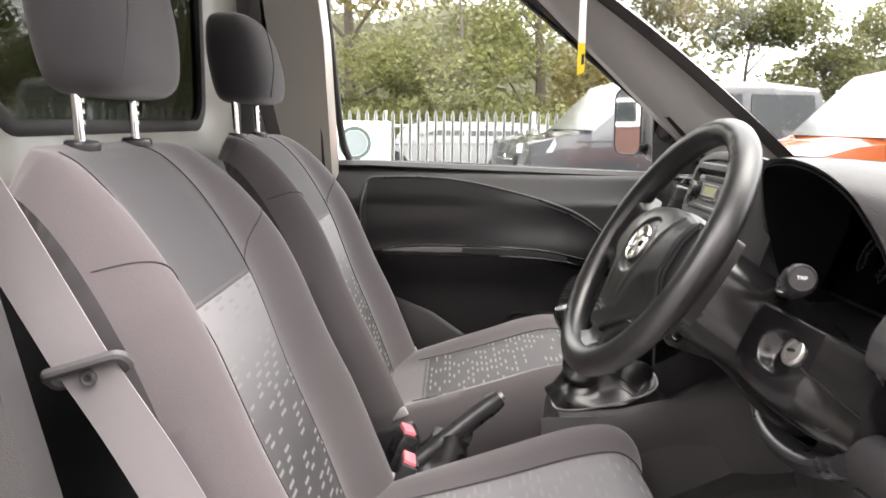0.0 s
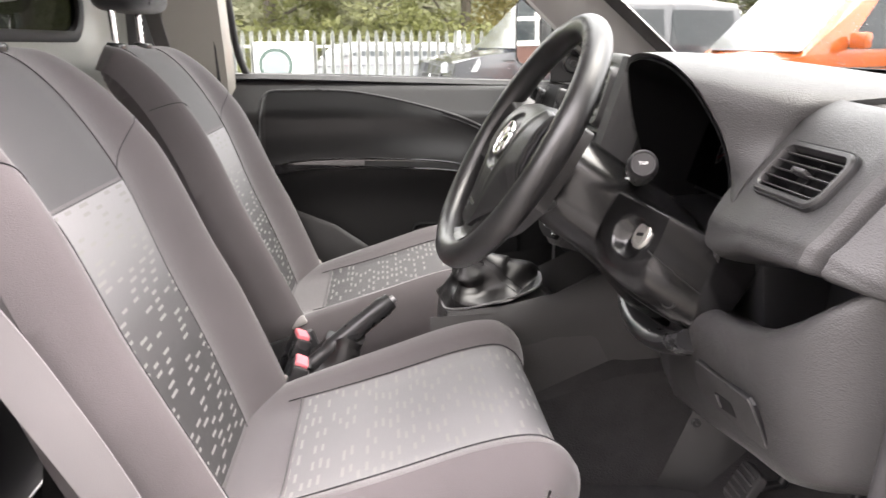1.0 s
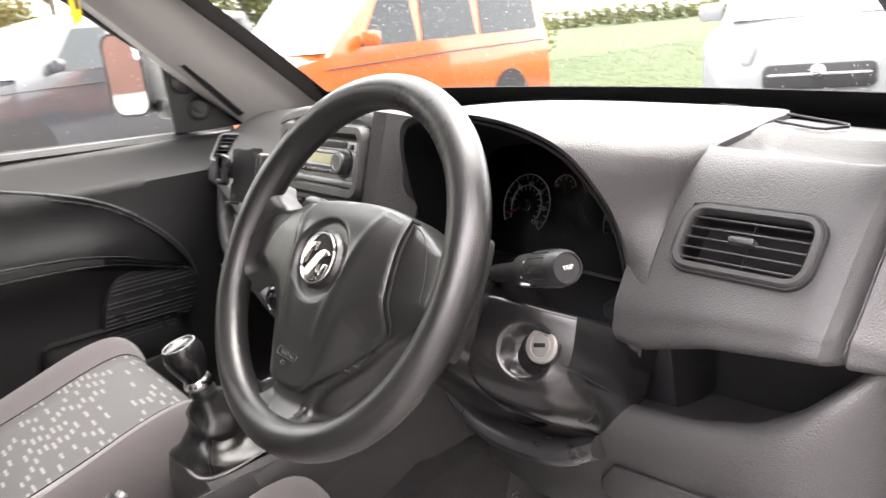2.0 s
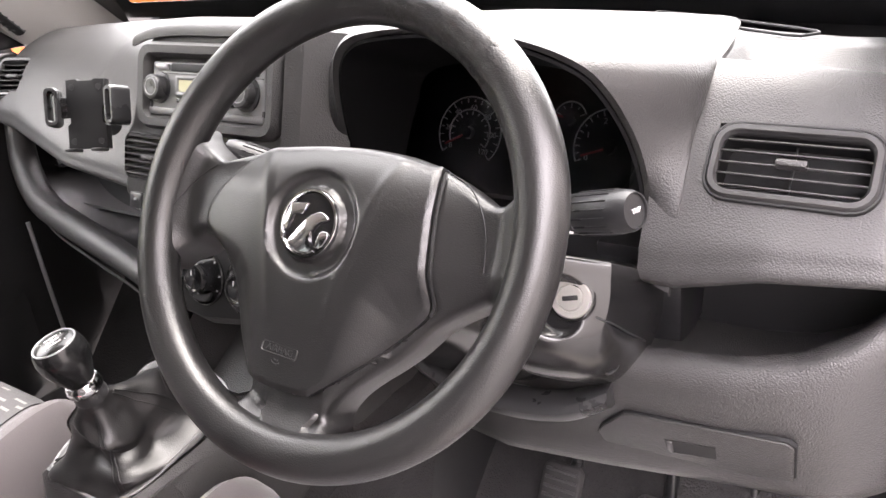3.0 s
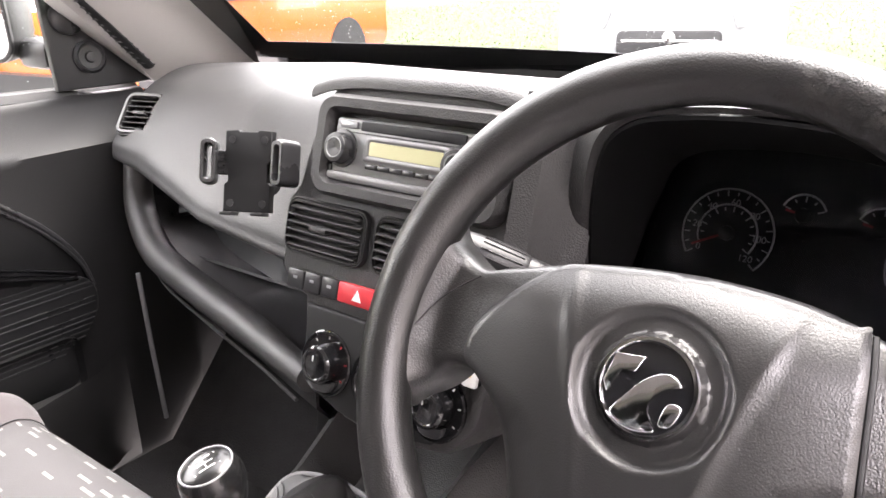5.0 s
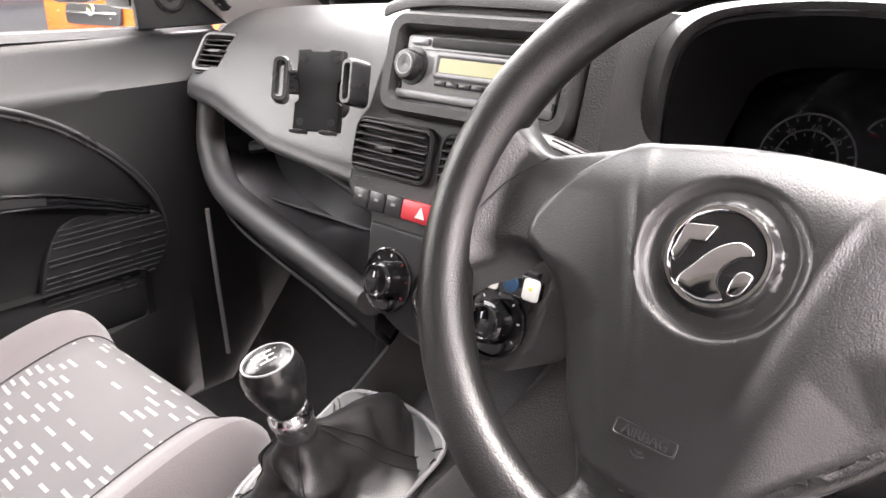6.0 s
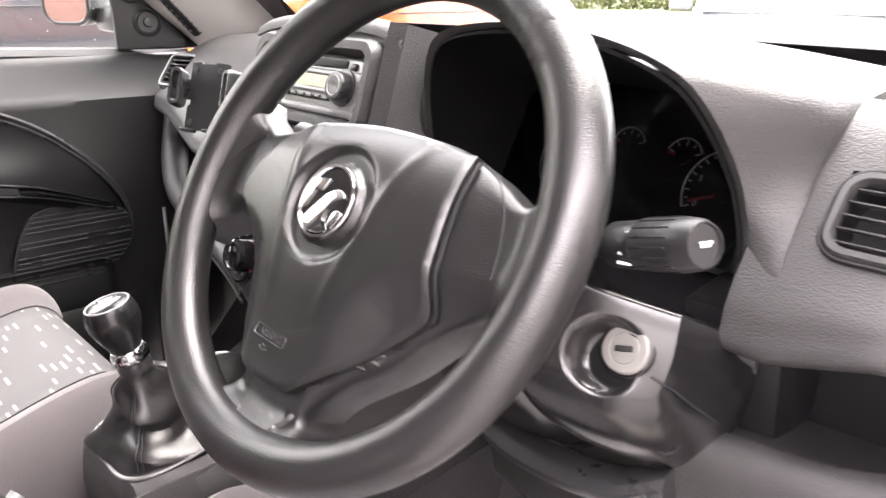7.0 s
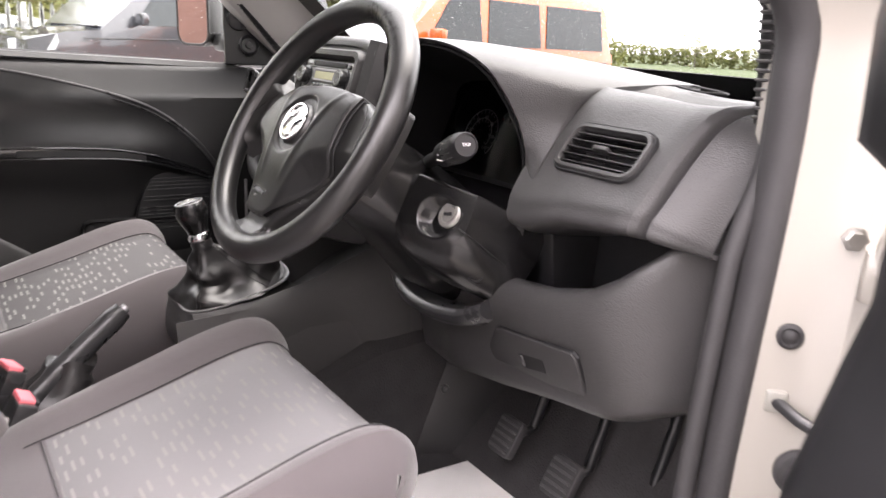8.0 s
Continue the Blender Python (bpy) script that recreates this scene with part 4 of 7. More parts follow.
rows = []
for i in range(100):
    y = lerp(-0.076, 0.038, i / 99)
    q = flow(HOUSING, y)
    nodes = [(q[0] - 0.016, -0.17), (q[0] - 0.014, -0.13), (q[0] - 0.012, q[1] - 0.034), (q[0], q[1]), (q[2], q[3]), (q[4], q[5]), (q[4] + 0.003, -0.13), (q[4] + 0.004, -0.17)]
    soft = 1 - smooth(-0.034, -0.010, y)
    row = []
    for k in range(1, 6):
        n = (8, 14, 46, 22, 10)[k - 1]
        for j in range(n):
            f = j / n
            x, z = (lerp(nodes[k][c], nodes[k + 1][c], f) for c in (0, 1))
            bx, bz = (bend(nodes[k - 1][c], nodes[k][c], nodes[k + 1][c], nodes[k + 2][c], f) for c in (0, 1))
            w = soft if k in (3, 4) else 1.0
            x, z = lerp(x, bx, w), lerp(z, bz, w)
            d = math.hypot(x + 0.0085, y + 0.0095)
            if k == 3 and d < 0.030:
                z = lerp(min(z, -0.0030), z, smooth(0.0165, 0.0295, d))
            row.append(IM @ Vector((x, y, z)))
    rows.append(row)
housing = part("lock_housing", loft(rows, False, False), SHROUD_SKIN, column, "dark moulded housing of the ignition lock", angle=30)
part("shroud_joint", sweep([IM @ Vector(p) for p in ((0.0215, -0.0125, -0.0052), (0.030, -0.0150, -0.0085), (0.0335, -0.0160, -0.0180), (0.042, -0.022, -0.0440), (0.0515, -0.028, -0.0760))], 0.0009, 6), VOID, housing)
part("shroud_joint", sweep([IM @ Vector(p) for p in ((-0.0335, 0.006, 0.0150), (-0.047, 0.010, 0.0215), (-0.057, 0.013, 0.0262), (-0.067, 0.016, 0.004))], 0.0009, 6), VOID, housing)
part("lock_collar", lathe([(0.0208, -0.012), (0.0206, -0.0032), (0.0198, -0.0020), (0.0190, -0.0026), (0.0180, -0.006), (0.0176, -0.008)], IM, 40, caps=False), SHROUD_SKIN, column, "round smooth collar of the ignition lock")
lock = part("ignition_lock", lathe([(0.0172, -0.02), (0.0172, 0.000), (0.0160, 0.0016), (0.0118, 0.0016), (0.0112, 0.0002), (0.0104, 0.0002), (0.0100, 0.0016), (0.001, 0.0016)], IM, 40), LOCK_METAL, column, "bare metal ignition lock")
part("key_slot", rbox((0.013, 0.004, 0.002), 0.0005, at(IM, 0.0, 0.0, 0.0025, 12)), VOID, lock)
sc = face_frame(tuple(IM @ Vector((0.028, -0.0545, -0.060))), tuple(IM.to_3x3() @ Vector((0.8, -0.45, 0.35))))
part("screw_recess", lathe([(0.009, -0.010), (0.0085, 0.002), (0.007, 0.002), (0.0055, -0.003), (0.001, -0.003)], sc, 20), VOID, column)
ring_line = spline([(0.475, -0.50, 0.925), (0.462, -0.46, 0.905), (0.455, -0.40, 0.897), (0.458, -0.33, 0.90), (0.472, -0.27, 0.925), (0.50, -0.24, 0.96)], 36)
part("lower_ring", loft([[p + Vector((dx, 0, dz)) for dx, dz in ((-0.008, 0.002), (-0.014, -0.002), (-0.017, -0.010), (-0.014, -0.019), (-0.004, -0.026), (0.02, -0.030), (0.03, -0.01), (0.01, 0.004))] for p in ring_line]), PLASTIC_SMOOTH, column, "smooth black ring under the column")


def stalk(a, b, r):
    a, b = Vector(a), Vector(b)
    m = Matrix.Translation(a) @ (b - a).to_track_quat("Z", "X").to_matrix().to_4x4()
    L = (b - a).length
    st = part("stalk", lathe([(r * 0.55, 0), (r * 0.6, L * 0.40), (r * 0.98, L * 0.46), (r, L * 0.62), (r * 1.0, L * 0.64)], m, 28), PLASTIC_DARK, column, "black control stalk")
    grip = part("stalk_grip", lathe([(r * 0.96, L * 0.64), (r * 1.06, L * 0.66), (r * 1.06, L * 0.90), (r * 0.98, L * 0.97), (r * 0.86, L), (r * 0.80, L), (r * 0.78, L - 0.002), (0.001, L - 0.002)], m, 32), PLASTIC_DARK, column)
    for i in range(16):
        q = radians(i * 22.5)
        part("grip_rib", rbox((0.0012, 0.0012, L * 0.22), 0, m @ pose(r * 1.06 * math.cos(q), r * 1.06 * math.sin(q), L * 0.78)), PLASTIC_SMOOTH, grip)
    return m, L, grip, st


m_, L_, grip, st = stalk((0.425, -0.415, 1.098), (0.386, -0.548, 1.139), 0.0158)
text("stalk_word", "TRIP", 0.0052, face_frame(tuple(m_ @ Vector((0, 0, L_ + 0.0002))), (Vector((0.386, -0.548, 1.139)) - Vector((0.425, -0.415, 1.098))).normalized()) @ pose(0, 0, 0, 0, 0, 0), MARK, grip)
for k, (w, dz) in enumerate(((0.004, 0.010), (0.004, 0.003), (0.009, -0.004), (0.009, -0.010))):
    part("stalk_mark", rbox((0.0016, w, 0.0025), 0, face_frame(tuple(m_ @ Vector((0, 0, L_ * 0.55))), (-0.95, -0.25, 0.15)) @ pose(0.002, dz, 0.0158, 0, 0, 90)), MARK, st)
m2_, L2_, grip2, st2 = stalk((0.415, -0.285, 1.10), (0.362, -0.160, 1.152), 0.0135)
for k in range(3):
    part("stalk_mark", rbox((0.004, 0.003, 0.0008), 0, face_frame(tuple(m2_ @ Vector((0, 0, L2_ * (0.35 + 0.13 * k)))), (-0.8, 0.1, 0.6)) @ pose(0, 0, 0.0132 if k > 0 else 0.0085)), MARK, st2)

wheel = thing("steering_wheel", tuple(WC), "worn black three-spoke steering wheel with a round chrome badge", "steering wheel")
R0 = 0.171


def rim_r(f):
    """Radius of the rim's section: fuller where the hands rest beside the spokes."""
    a = 2 * math.pi * f
    grip = sum(math.exp(-((math.remainder(a - c, 2 * math.pi)) / w) ** 2) for c, w in ((0.32, 0.30), (2.85, 0.30), (0.9, 0.35), (2.25, 0.35)))
    return 0.0172 + 0.0012 * min(1, grip) + 0.0008 * math.exp(-(math.remainder(a + math.pi / 2, 2 * math.pi) / 0.35) ** 2)


path = [WM @ Vector((R0 * math.cos(2 * math.pi * i / 144), R0 * math.sin(2 * math.pi * i / 144), 0)) for i in range(144)]
rim = part("rim", sweep(path, lambda f: rim_r(f), 26, True, up=tuple(AXIS)), WHEEL_SKIN, wheel, "grained black rim, shiny with wear")
# flaked patches where the rim is handled most
worn = bmesh.new()
for a0, a1, b0, b1, thr in ((14, 52, 150, 205, 0.06), (40, 66, 60, 160, 0.24), (66, 84, 80, 150, 0.30)):
    na, nb = int((a1 - a0) * 5), int((b1 - b0) / 2.2)
    grid = []
    for i in range(na + 1):
        a = radians(lerp(a0, a1, i / na))
        row = []
        for k in range(nb + 1):
            b = radians(lerp(b0, b1, k / nb))
            r = rim_r(a / (2 * math.pi)) + 0.00035
            row.append(worn.verts.new(WM @ Vector(((R0 + r * math.cos(b)) * math.cos(a), (R0 + r * math.cos(b)) * math.sin(a), r * math.sin(b)))))
        grid.append(row)
    for i in range(na):
        for k in range(nb):
            e = min(i / na, 1 - i / na, 0.15) + min(k / nb, 1 - k / nb, 0.25)
            if noise.noise(Vector((i * 0.10 + a0, k * 0.18, 3.7))) + 0.6 * noise.noise(Vector((i * 0.45, k * 0.5 + a0, 1.2))) + e - 0.25 > thr:
                worn.faces.new((grid[i][k], grid[i + 1][k], grid[i + 1][k + 1], grid[i][k + 1]))
loose = [v for v in worn.verts if not v.link_faces]
bmesh.ops.delete(worn, geom=loose, context="VERTS")
part("worn_patch", worn, mat("worn_rim_skin", (0.020, 0.019, 0.0185), 0.5, 0, 0.3, 0.001, 0.4, 0.008), rim, "pale flaked skin")


def away(x, y, line):
    """Distance from a line of points, and which side: positive to the right of one who walks along it."""
    best, side = 9.0, 1.0
    for (ax, ay), (bx, by) in zip(line, line[1:]):
        dx, dy = bx - ax, by - ay
        f = min(1, max(0, ((x - ax) * dx + (y - ay) * dy) / (dx * dx + dy * dy)))
        px, py = x - ax - f * dx, y - ay - f * dy
        d = math.hypot(px, py)
        if d < best:
            best, side = d, 1.0 if dx * py - dy * px < 0 else -1.0
    return best, side


# the line along which each spoke's lower half scoops away, and the crease in the cover
SCOOP = [(0.165, -0.012), (0.1436, -0.0165), (0.1109, -0.0195), (0.085, -0.0235), (0.064, -0.032), (0.050, -0.046), (0.0415, -0.0715), (0.034, -0.10), (0.026, -0.13)]
CREASE = [(0.075, 0.090), (0.0600, 0.056), (0.050, 0.020), (0.0385, -0.0165), (0.0305, -0.05), (0.0255, -0.075)]


def hub_height(x, y):
    """Front of hub and spokes over the wheel's plane."""
    a, r = abs(x), math.hypot(x, y)
    z = lerp(0.0135, 0.003, smooth(0.035, 0.135, r))
    q = max(0.0, y - 0.012)
    z -= 6.4 * q * q * min(1, max(0, (0.160 - a) / 0.05))
    d, s = away(a, y, SCOOP)
    if s < 0 and y < 0:
        z -= 0.0125 * smooth(-0.002, 0.034, d)
    d, s = away(a, y, CREASE)
    z += 0.0014 * math.exp(-(d / 0.0052) ** 2) * smooth(-0.09, -0.055, y)
    # moat round the badge
    m = math.hypot(x + 0.001, y + 0.004)
    z -= 0.0050 * smooth(0.0255, 0.029, m) * (1 - smooth(0.036, 0.0425, m))
    # spokes rise into the rim
    k = smooth(0.138, 0.162, r)
    return lerp(z, 0.0135, k)


def moulded(outline, step, height, round_, depth, extra=()):
    """A skin over an outline in the wheel's plane: front by height, edge rounded off, side walls going back."""
    o = [Vector((p[0], p[1])) for p in outline]
    xs, ys = [p.x for p in o], [p.y for p in o]
    pts = list(o) + [Vector(p) for p in extra]
    closed = [tuple(p) for p in o] + [tuple(o[0])]
    for k in range(1, 5):
        e = round_ * k / 4 * 0.999
        n = len(o)
        for i in range(n):
            t_ = (o[(i + 1) % n] - o[i - 1]).normalized()
            q = o[i] + Vector((-t_.y, t_.x)) * e
            if away(q.x, q.y, closed)[0] > e * 0.97:
                pts.append(q)
    for i in range(int((max(xs) - min(xs)) / step) + 1):
        for j in range(int((max(ys) - min(ys)) / (step * 0.87)) + 2):
            q = Vector((min(xs) + (i + 0.5 * (j % 2)) * step, min(ys) + j * step * 0.87))
            if away(q.x, q.y, closed)[0] > round_ + step * 0.35 and (not extra or min((q - Vector(e)).length for e in extra) > step * 0.5):
                pts.append(q)
    n = len(o)
    vs, es, fs = geometry.delaunay_2d_cdt(pts, [(i, (i + 1) % n) for i in range(n)], [list(range(n))], 1, 1e-6)[:3]
    bm = bmesh.new()
    verts = []
    for v in vs:
        d = min(away(v.x, v.y, closed)[0], round_)
        drop = round_ - math.sqrt(max(0, round_ ** 2 - (round_ - d) ** 2))
        verts.append(bm.verts.new((v.x, v.y, height(v.x, v.y) - drop)))
    for f in fs:
        bm.faces.new([verts[i] for i in f])
    rims = [e for e in bm.edges if e.is_boundary]
    low = {}
    for e in rims:
        for v in e.verts:
            if v not in low:
                low[v] = bm.verts.new((v.co.x * 0.99, v.co.y * 0.99, v.co.z - depth))
    for e in rims:
        a, b = e.verts
        bm.faces.new((a, b, low[b], low[a]))
    for v in bm.verts:
        v.co = WM @ v.co
    return bm


STAR = [(0.168, 0.050), (0.152, 0.0405), (0.1362, 0.0305), (0.1229, 0.0335), (0.1077, 0.0416), (0.0802, 0.0532), (0.0477, 0.0600), (0.0, 0.0620), (-0.0573, 0.0565), (-0.1075, 0.0436), (-0.1225, 0.0392), (-0.1365, 0.0444), (-0.150, 0.056), (-0.162, 0.064),
        (-0.172, 0.0), (-0.164, -0.056), (-0.148, -0.045), (-0.1345, -0.0300), (-0.1228, -0.0225), (-0.1043, -0.0262), (-0.0905, -0.0398), (-0.0800, -0.0653), (-0.0680, -0.0943), (-0.0560, -0.118), (-0.0485, -0.135), (-0.0490, -0.144), (-0.0550, -0.1515), (-0.070, -0.156),
        (-0.03, -0.171), (0.02, -0.172), (0.072, -0.156), (0.0530, -0.1545), (0.0395, -0.1500), (0.0335, -0.1420), (0.0350, -0.1317), (0.0481, -0.1135), (0.0786, -0.0845), (0.0997, -0.0605), (0.1222, -0.0450), (0.144, -0.0360), (0.158, -0.047), (0.168, -0.052), (0.173, 0.0)]
star = [(p.x, p.y) for p in spline([(x, y, 0) for x, y in STAR], 220, True)]
PAD = [(0.0868, 0.0520), (0.0885, 0.0470), (0.0912, 0.0294), (0.0935, 0.0022), (0.0958, -0.0248), (0.0985, -0.0440), (0.0955, -0.0540), (0.0825, -0.0690), (0.0487, -0.1020), (0.0225, -0.1240), (0.0170, -0.1265), (-0.011, -0.1275), (-0.0400, -0.1240), (-0.0460, -0.1190),
       (-0.0620, -0.0980), (-0.0740, -0.0653), (-0.0850, -0.0400), (-0.1000, -0.0255), (-0.1135, -0.0150), (-0.1125, 0.0019), (-0.0998, 0.0205), (-0.0839, 0.0375), (-0.0700, 0.0490), (-0.0573, 0.0525), (0.0, 0.0580), (0.0477, 0.0560), (0.0780, 0.0505)]
pad = [(p.x, p.y) for p in spline([(x, y, 0) for x, y in PAD], 180, True)]


def pad_height(x, y):
    return hub_height(x, y) + 0.0022


def groove(x, y):
    """Width of the open joint beside the cover: widest along its outer edge."""
    return 0.0030 if x > 0.083 and y > -0.056 else 0.0011


def spoke_height(x, y):
    """The hub's front, sunk under the cover and along its joint."""
    d, side = away(x, y, pad + pad[:1])
    w = groove(x, y)
    return hub_height(x, y) - 0.0065 * (1.0 if side < 0 else 1 - smooth(w * 0.4, w, d))


ring = []
for i, p in enumerate(pad):
    if not (-0.085 < p[0] and p[1] < 0.050):
        continue
    t_ = (Vector(pad[(i + 1) % len(pad)]) - Vector(pad[i - 1])).normalized()
    ring += [(p[0] + t_.y * e, p[1] - t_.x * e) for e in (groove(*p) * 0.4, groove(*p))]
part("spokes", moulded(star, 0.0032, spoke_height, 0.0075, 0.030, ring), WHEEL_SKIN, wheel, "grained spokes moulded into the rim")
airbag = part("airbag_cover", moulded(pad, 0.0021, pad_height, 0.0022, 0.012), PAD_SKIN, wheel, "leather-grained airbag cover")


def on_hub(pts, n, lift):
    return [WM @ Vector((p.x, p.y, hub_height(p.x, p.y) + lift)) for p in spline([(x, y, 0) for x, y in pts], n)]


part("cover_gap", sweep(on_hub([(0.0900, 0.0480), (0.0928, 0.0294), (0.0951, 0.0022), (0.0975, -0.0248), (0.1000, -0.0440), (0.0975, -0.052)], 40, -0.0038), 0.0016, 8, flat=0.7), VOID, wheel, "open dark joint beside the cover")
# fine joints on the two side spokes
part("spoke_joint", sweep(on_hub([(0.0955, 0.0475), (0.1155, 0.0376), (0.1290, 0.0203), (0.1350, 0.0022), (0.1375, -0.0165)], 30, 0.0001), 0.0006, 6), VOID, wheel)
part("spoke_joint", sweep(on_hub([(-0.1500, -0.006), (-0.1420, 0.0108), (-0.1320, 0.0216), (-0.118, 0.033)], 24, 0.0001), 0.0006, 6), VOID, wheel)
BM = WM @ pose(-0.001, -0.004, 0.0140, 0, 0, -10)
badge = part("badge_ring", bezel(circle(0.0262, 48), circle(0.0228, 48), 0.0046, BM, 0, 0.0015), CHROME, airbag, "chrome badge ring")
part("badge_plate", lathe([(0.0240, 0), (0.0240, 0.0022), (0.001, 0.0022)], BM, 48), GLOSS_BLACK, badge)
crest = [(p.x, p.y) for p in spline([(-0.012, -0.019, 0), (-0.008, -0.007, 0), (-0.001, 0.005, 0), (0.008, 0.011, 0), (0.016, 0.008, 0), (0.010, 0.004, 0), (0.005, -0.004, 0), (0.006, -0.012, 0), (0.012, -0.018, 0), (0.0, -0.0225, 0)], 48, True)]
part("badge_crest", slab(crest, 0.0024, BM, 0.0008, 0.0018), CHROME, badge, "plain chrome crest shape")
part("badge_crest", slab([(-0.021, 0.010), (-0.006, 0.014), (-0.008, 0.005), (-0.016, 0.003), (-0.018, -0.010), (-0.0215, -0.006)], 0.0022, BM, 0.0006, 0.0018), CHROME, badge)
part("badge_crest", slab([(p.x, p.y) for p in spline([(0.013, -0.003, 0), (0.020, -0.002, 0), (0.0185, -0.012, 0), (0.0125, -0.014, 0)], 24, True)], 0.0022, BM, 0.0006, 0.0018), CHROME, badge)
am = at(WM, -0.010, -0.0985, pad_height(-0.01, -0.0985) + 0.0004) @ pose(0, 0, 0, -9, 0, -3)
part("word_frame", bezel(rrect(0.034, 0.0085, 0.002, 4), rrect(0.032, 0.0065, 0.0015, 4), 0.0014, am, -0.0006, 0.0003), PAD_SKIN, airbag)
text("airbag_word", "AIRBAG", 0.0072, at(am, 0, 0, -0.0002), PLASTIC_SMOOTH, airbag, 0.0006)
arcs = [[at(am, 0, -0.007, 0.0) @ Vector((k * math.cos(radians(a)), k * math.sin(radians(a)) + 0.002, 0)) for a in range(220, 325, 15)] for k in (0.003, 0.0055)]
for q in arcs:
    part("embossed_arc", sweep(q, 0.0005, 5), PLASTIC_SMOOTH, airbag)

# ---- centre console, gear lever, handbrake ----
console = thing("centre_console", (0.33, 0, 0.62), "dark plastic console round the gear lever with a satin grey rim", "console")
secs = []
for x, w, top in ((0.204, 0.060, 0.788), (0.212, 0.074, 0.802), (0.245, 0.084, 0.808), (0.32, 0.090, 0.818), (0.385, 0.093, 0.835), (0.40, 0.094, 0.838), (0.43, 0.097, 0.851), (0.46, 0.10, 0.865), (0.52, 0.115, 0.895), (0.58, 0.12, 0.92)):
    low = 0.60 + max(0, 0.30 - x) * 1.3
    dip = 0.055 * smooth(0.385, 0.43, x)
    secs.append([(x, -w - 0.03 + max(0, 0.3 - x) * 0.3, low), (x, -w - 0.016, top - 0.05), (x, -w - 0.004, top - 0.012), (x, -w + 0.010, top), (x, -w * 0.5, top - 0.003 - dip), (x, 0, top - 0.004 - dip), (x, w * 0.5, top - 0.003 - dip), (x, w - 0.010, top), (x, w + 0.004, top - 0.012), (x, w + 0.016, top - 0.05), (x, w + 0.03 - max(0, 0.3 - x) * 0.3, low)])
part("console_body", loft(secs), PLASTIC, console, "dark grey console moulding")
OVAL = spline([(0.208, 0.0, 0.802), (0.212, -0.050, 0.803), (0.25, -0.072, 0.811), (0.33, -0.074, 0.830), (0.375, -0.066, 0.848), (0.388, 0.0, 0.853), (0.375, 0.066, 0.848), (0.33, 0.074, 0.830), (0.25, 0.072, 0.811), (0.212, 0.050, 0.803)], 60, True)
part("console_rim", sweep(OVAL, 0.0030, 8, True, 0.8), SATIN, console, "satin grey rim")
gl = thing("gear_lever", (0.27, 0, 0.80), "gear lever with a satin black knob and leather gaiter", "gear lever")
random.seed(4)
secs = []
base = [(x, y, z) for x, y, z in OVAL]
N = 72
for k in range(29):
    f = k / 28
    ring = []
    cx, cy, cz = lerp(0.302, 0.247, f ** 0.8), lerp(0.0, -0.011, f), lerp(0.806, 0.905, f)
    wide = table([(0.0, (1.0, 0)), (0.10, (1.06, 0)), (0.24, (1.0, 0)), (0.40, (0.74, 0)), (0.50, (0.60, 0)), (0.62, (0.56, 0)), (0.78, (0.34, 0)), (0.90, (0.23, 0)), (1.0, (0.205, 0))], f)[0]
    for i in range(N):
        a = 2 * math.pi * i / N
        fold = 0.11 * math.sin(math.pi * f) ** 0.7 * (math.sin(a * 3 + f * 3.0) + 0.55 * math.sin(a * 5 - f * 4 + 1.3)) + 0.26 * math.sin(math.pi * f) * noise.noise(Vector((1.6 * math.cos(a), 1.6 * math.sin(a), 5.0 * f + 2.0)))
        crease = 0.16 * math.exp(-((f - 0.46 - 0.10 * math.sin(a + 0.6)) / 0.06) ** 2) * (0.6 + 0.4 * math.sin(2 * a + 1))
        sag = 0.014 * math.sin(math.pi * f) * math.sin(a * 2 + 0.7 + 2 * f)
        u_ = 1 - smooth(0.0, 0.22, f)
        o_ = base[int((math.pi + a) / (2 * math.pi) * 60) % 60]
        o2 = base[(int((math.pi + a) / (2 * math.pi) * 60) + 1) % 60]
        fr = (math.pi + a) / (2 * math.pi) * 60 % 1
        bx, by, bz = (lerp(o_[q], o2[q], fr) for q in range(3))
        full = wide * (1 + 0.22 * max(0, math.cos(a)) * math.sin(math.pi * f))
        px, py, pz = (cx + 0.086 * full * (1 + fold - crease) * math.cos(a), cy + 0.069 * full * (1 + fold - crease) * math.sin(a), cz + sag + 0.024 * math.cos(a) * (1 - f))
        ring.append((lerp(px, bx, u_), lerp(py, by, u_), lerp(pz, bz + f * 0.09, u_)))
    secs.append(ring)
part("gaiter", loft(secs), LEATHER, gl, "creased black leather gaiter")
for a in (0.9, 1.0, 2.3, 2.4, 4.0, 4.1, 5.4, 5.5):
    i = int(a / (2 * math.pi) * N)
    part("stitch_seam", sweep([Vector(r[i]) + Vector((0, 0, 0.0012)) for r in secs[:26]], 0.0008, 6), PLASTIC_DARK, gl)
ga, gb = Vector((0.248, -0.012, 0.900)), Vector((0.229, -0.006, 0.974))
GMm = Matrix.Translation(ga) @ (gb - ga).to_track_quat("Z", "Y").to_matrix().to_4x4()
part("gaiter_clamp", lathe([(0.017, 0.0), (0.018, 0.006), (0.0165, 0.012)], GMm, 28), PLASTIC_SMOOTH, gl)
part("chrome_collar", lathe([(0.0155, 0.012), (0.0188, 0.014), (0.0195, 0.018), (0.0185, 0.023), (0.0165, 0.026)], GMm, 32), CHROME, gl, "bright metal collar")
part("knob", lathe([(0.015, 0.024), (0.0175, 0.032), (0.0225, 0.044), (0.0262, 0.056), (0.0268, 0.065), (0.0250, 0.0735), (0.0225, 0.078)], GMm, 40), KNOB_SKIN, gl, "satin black knob")
kt = GMm @ pose(0, 0, 0.0775)
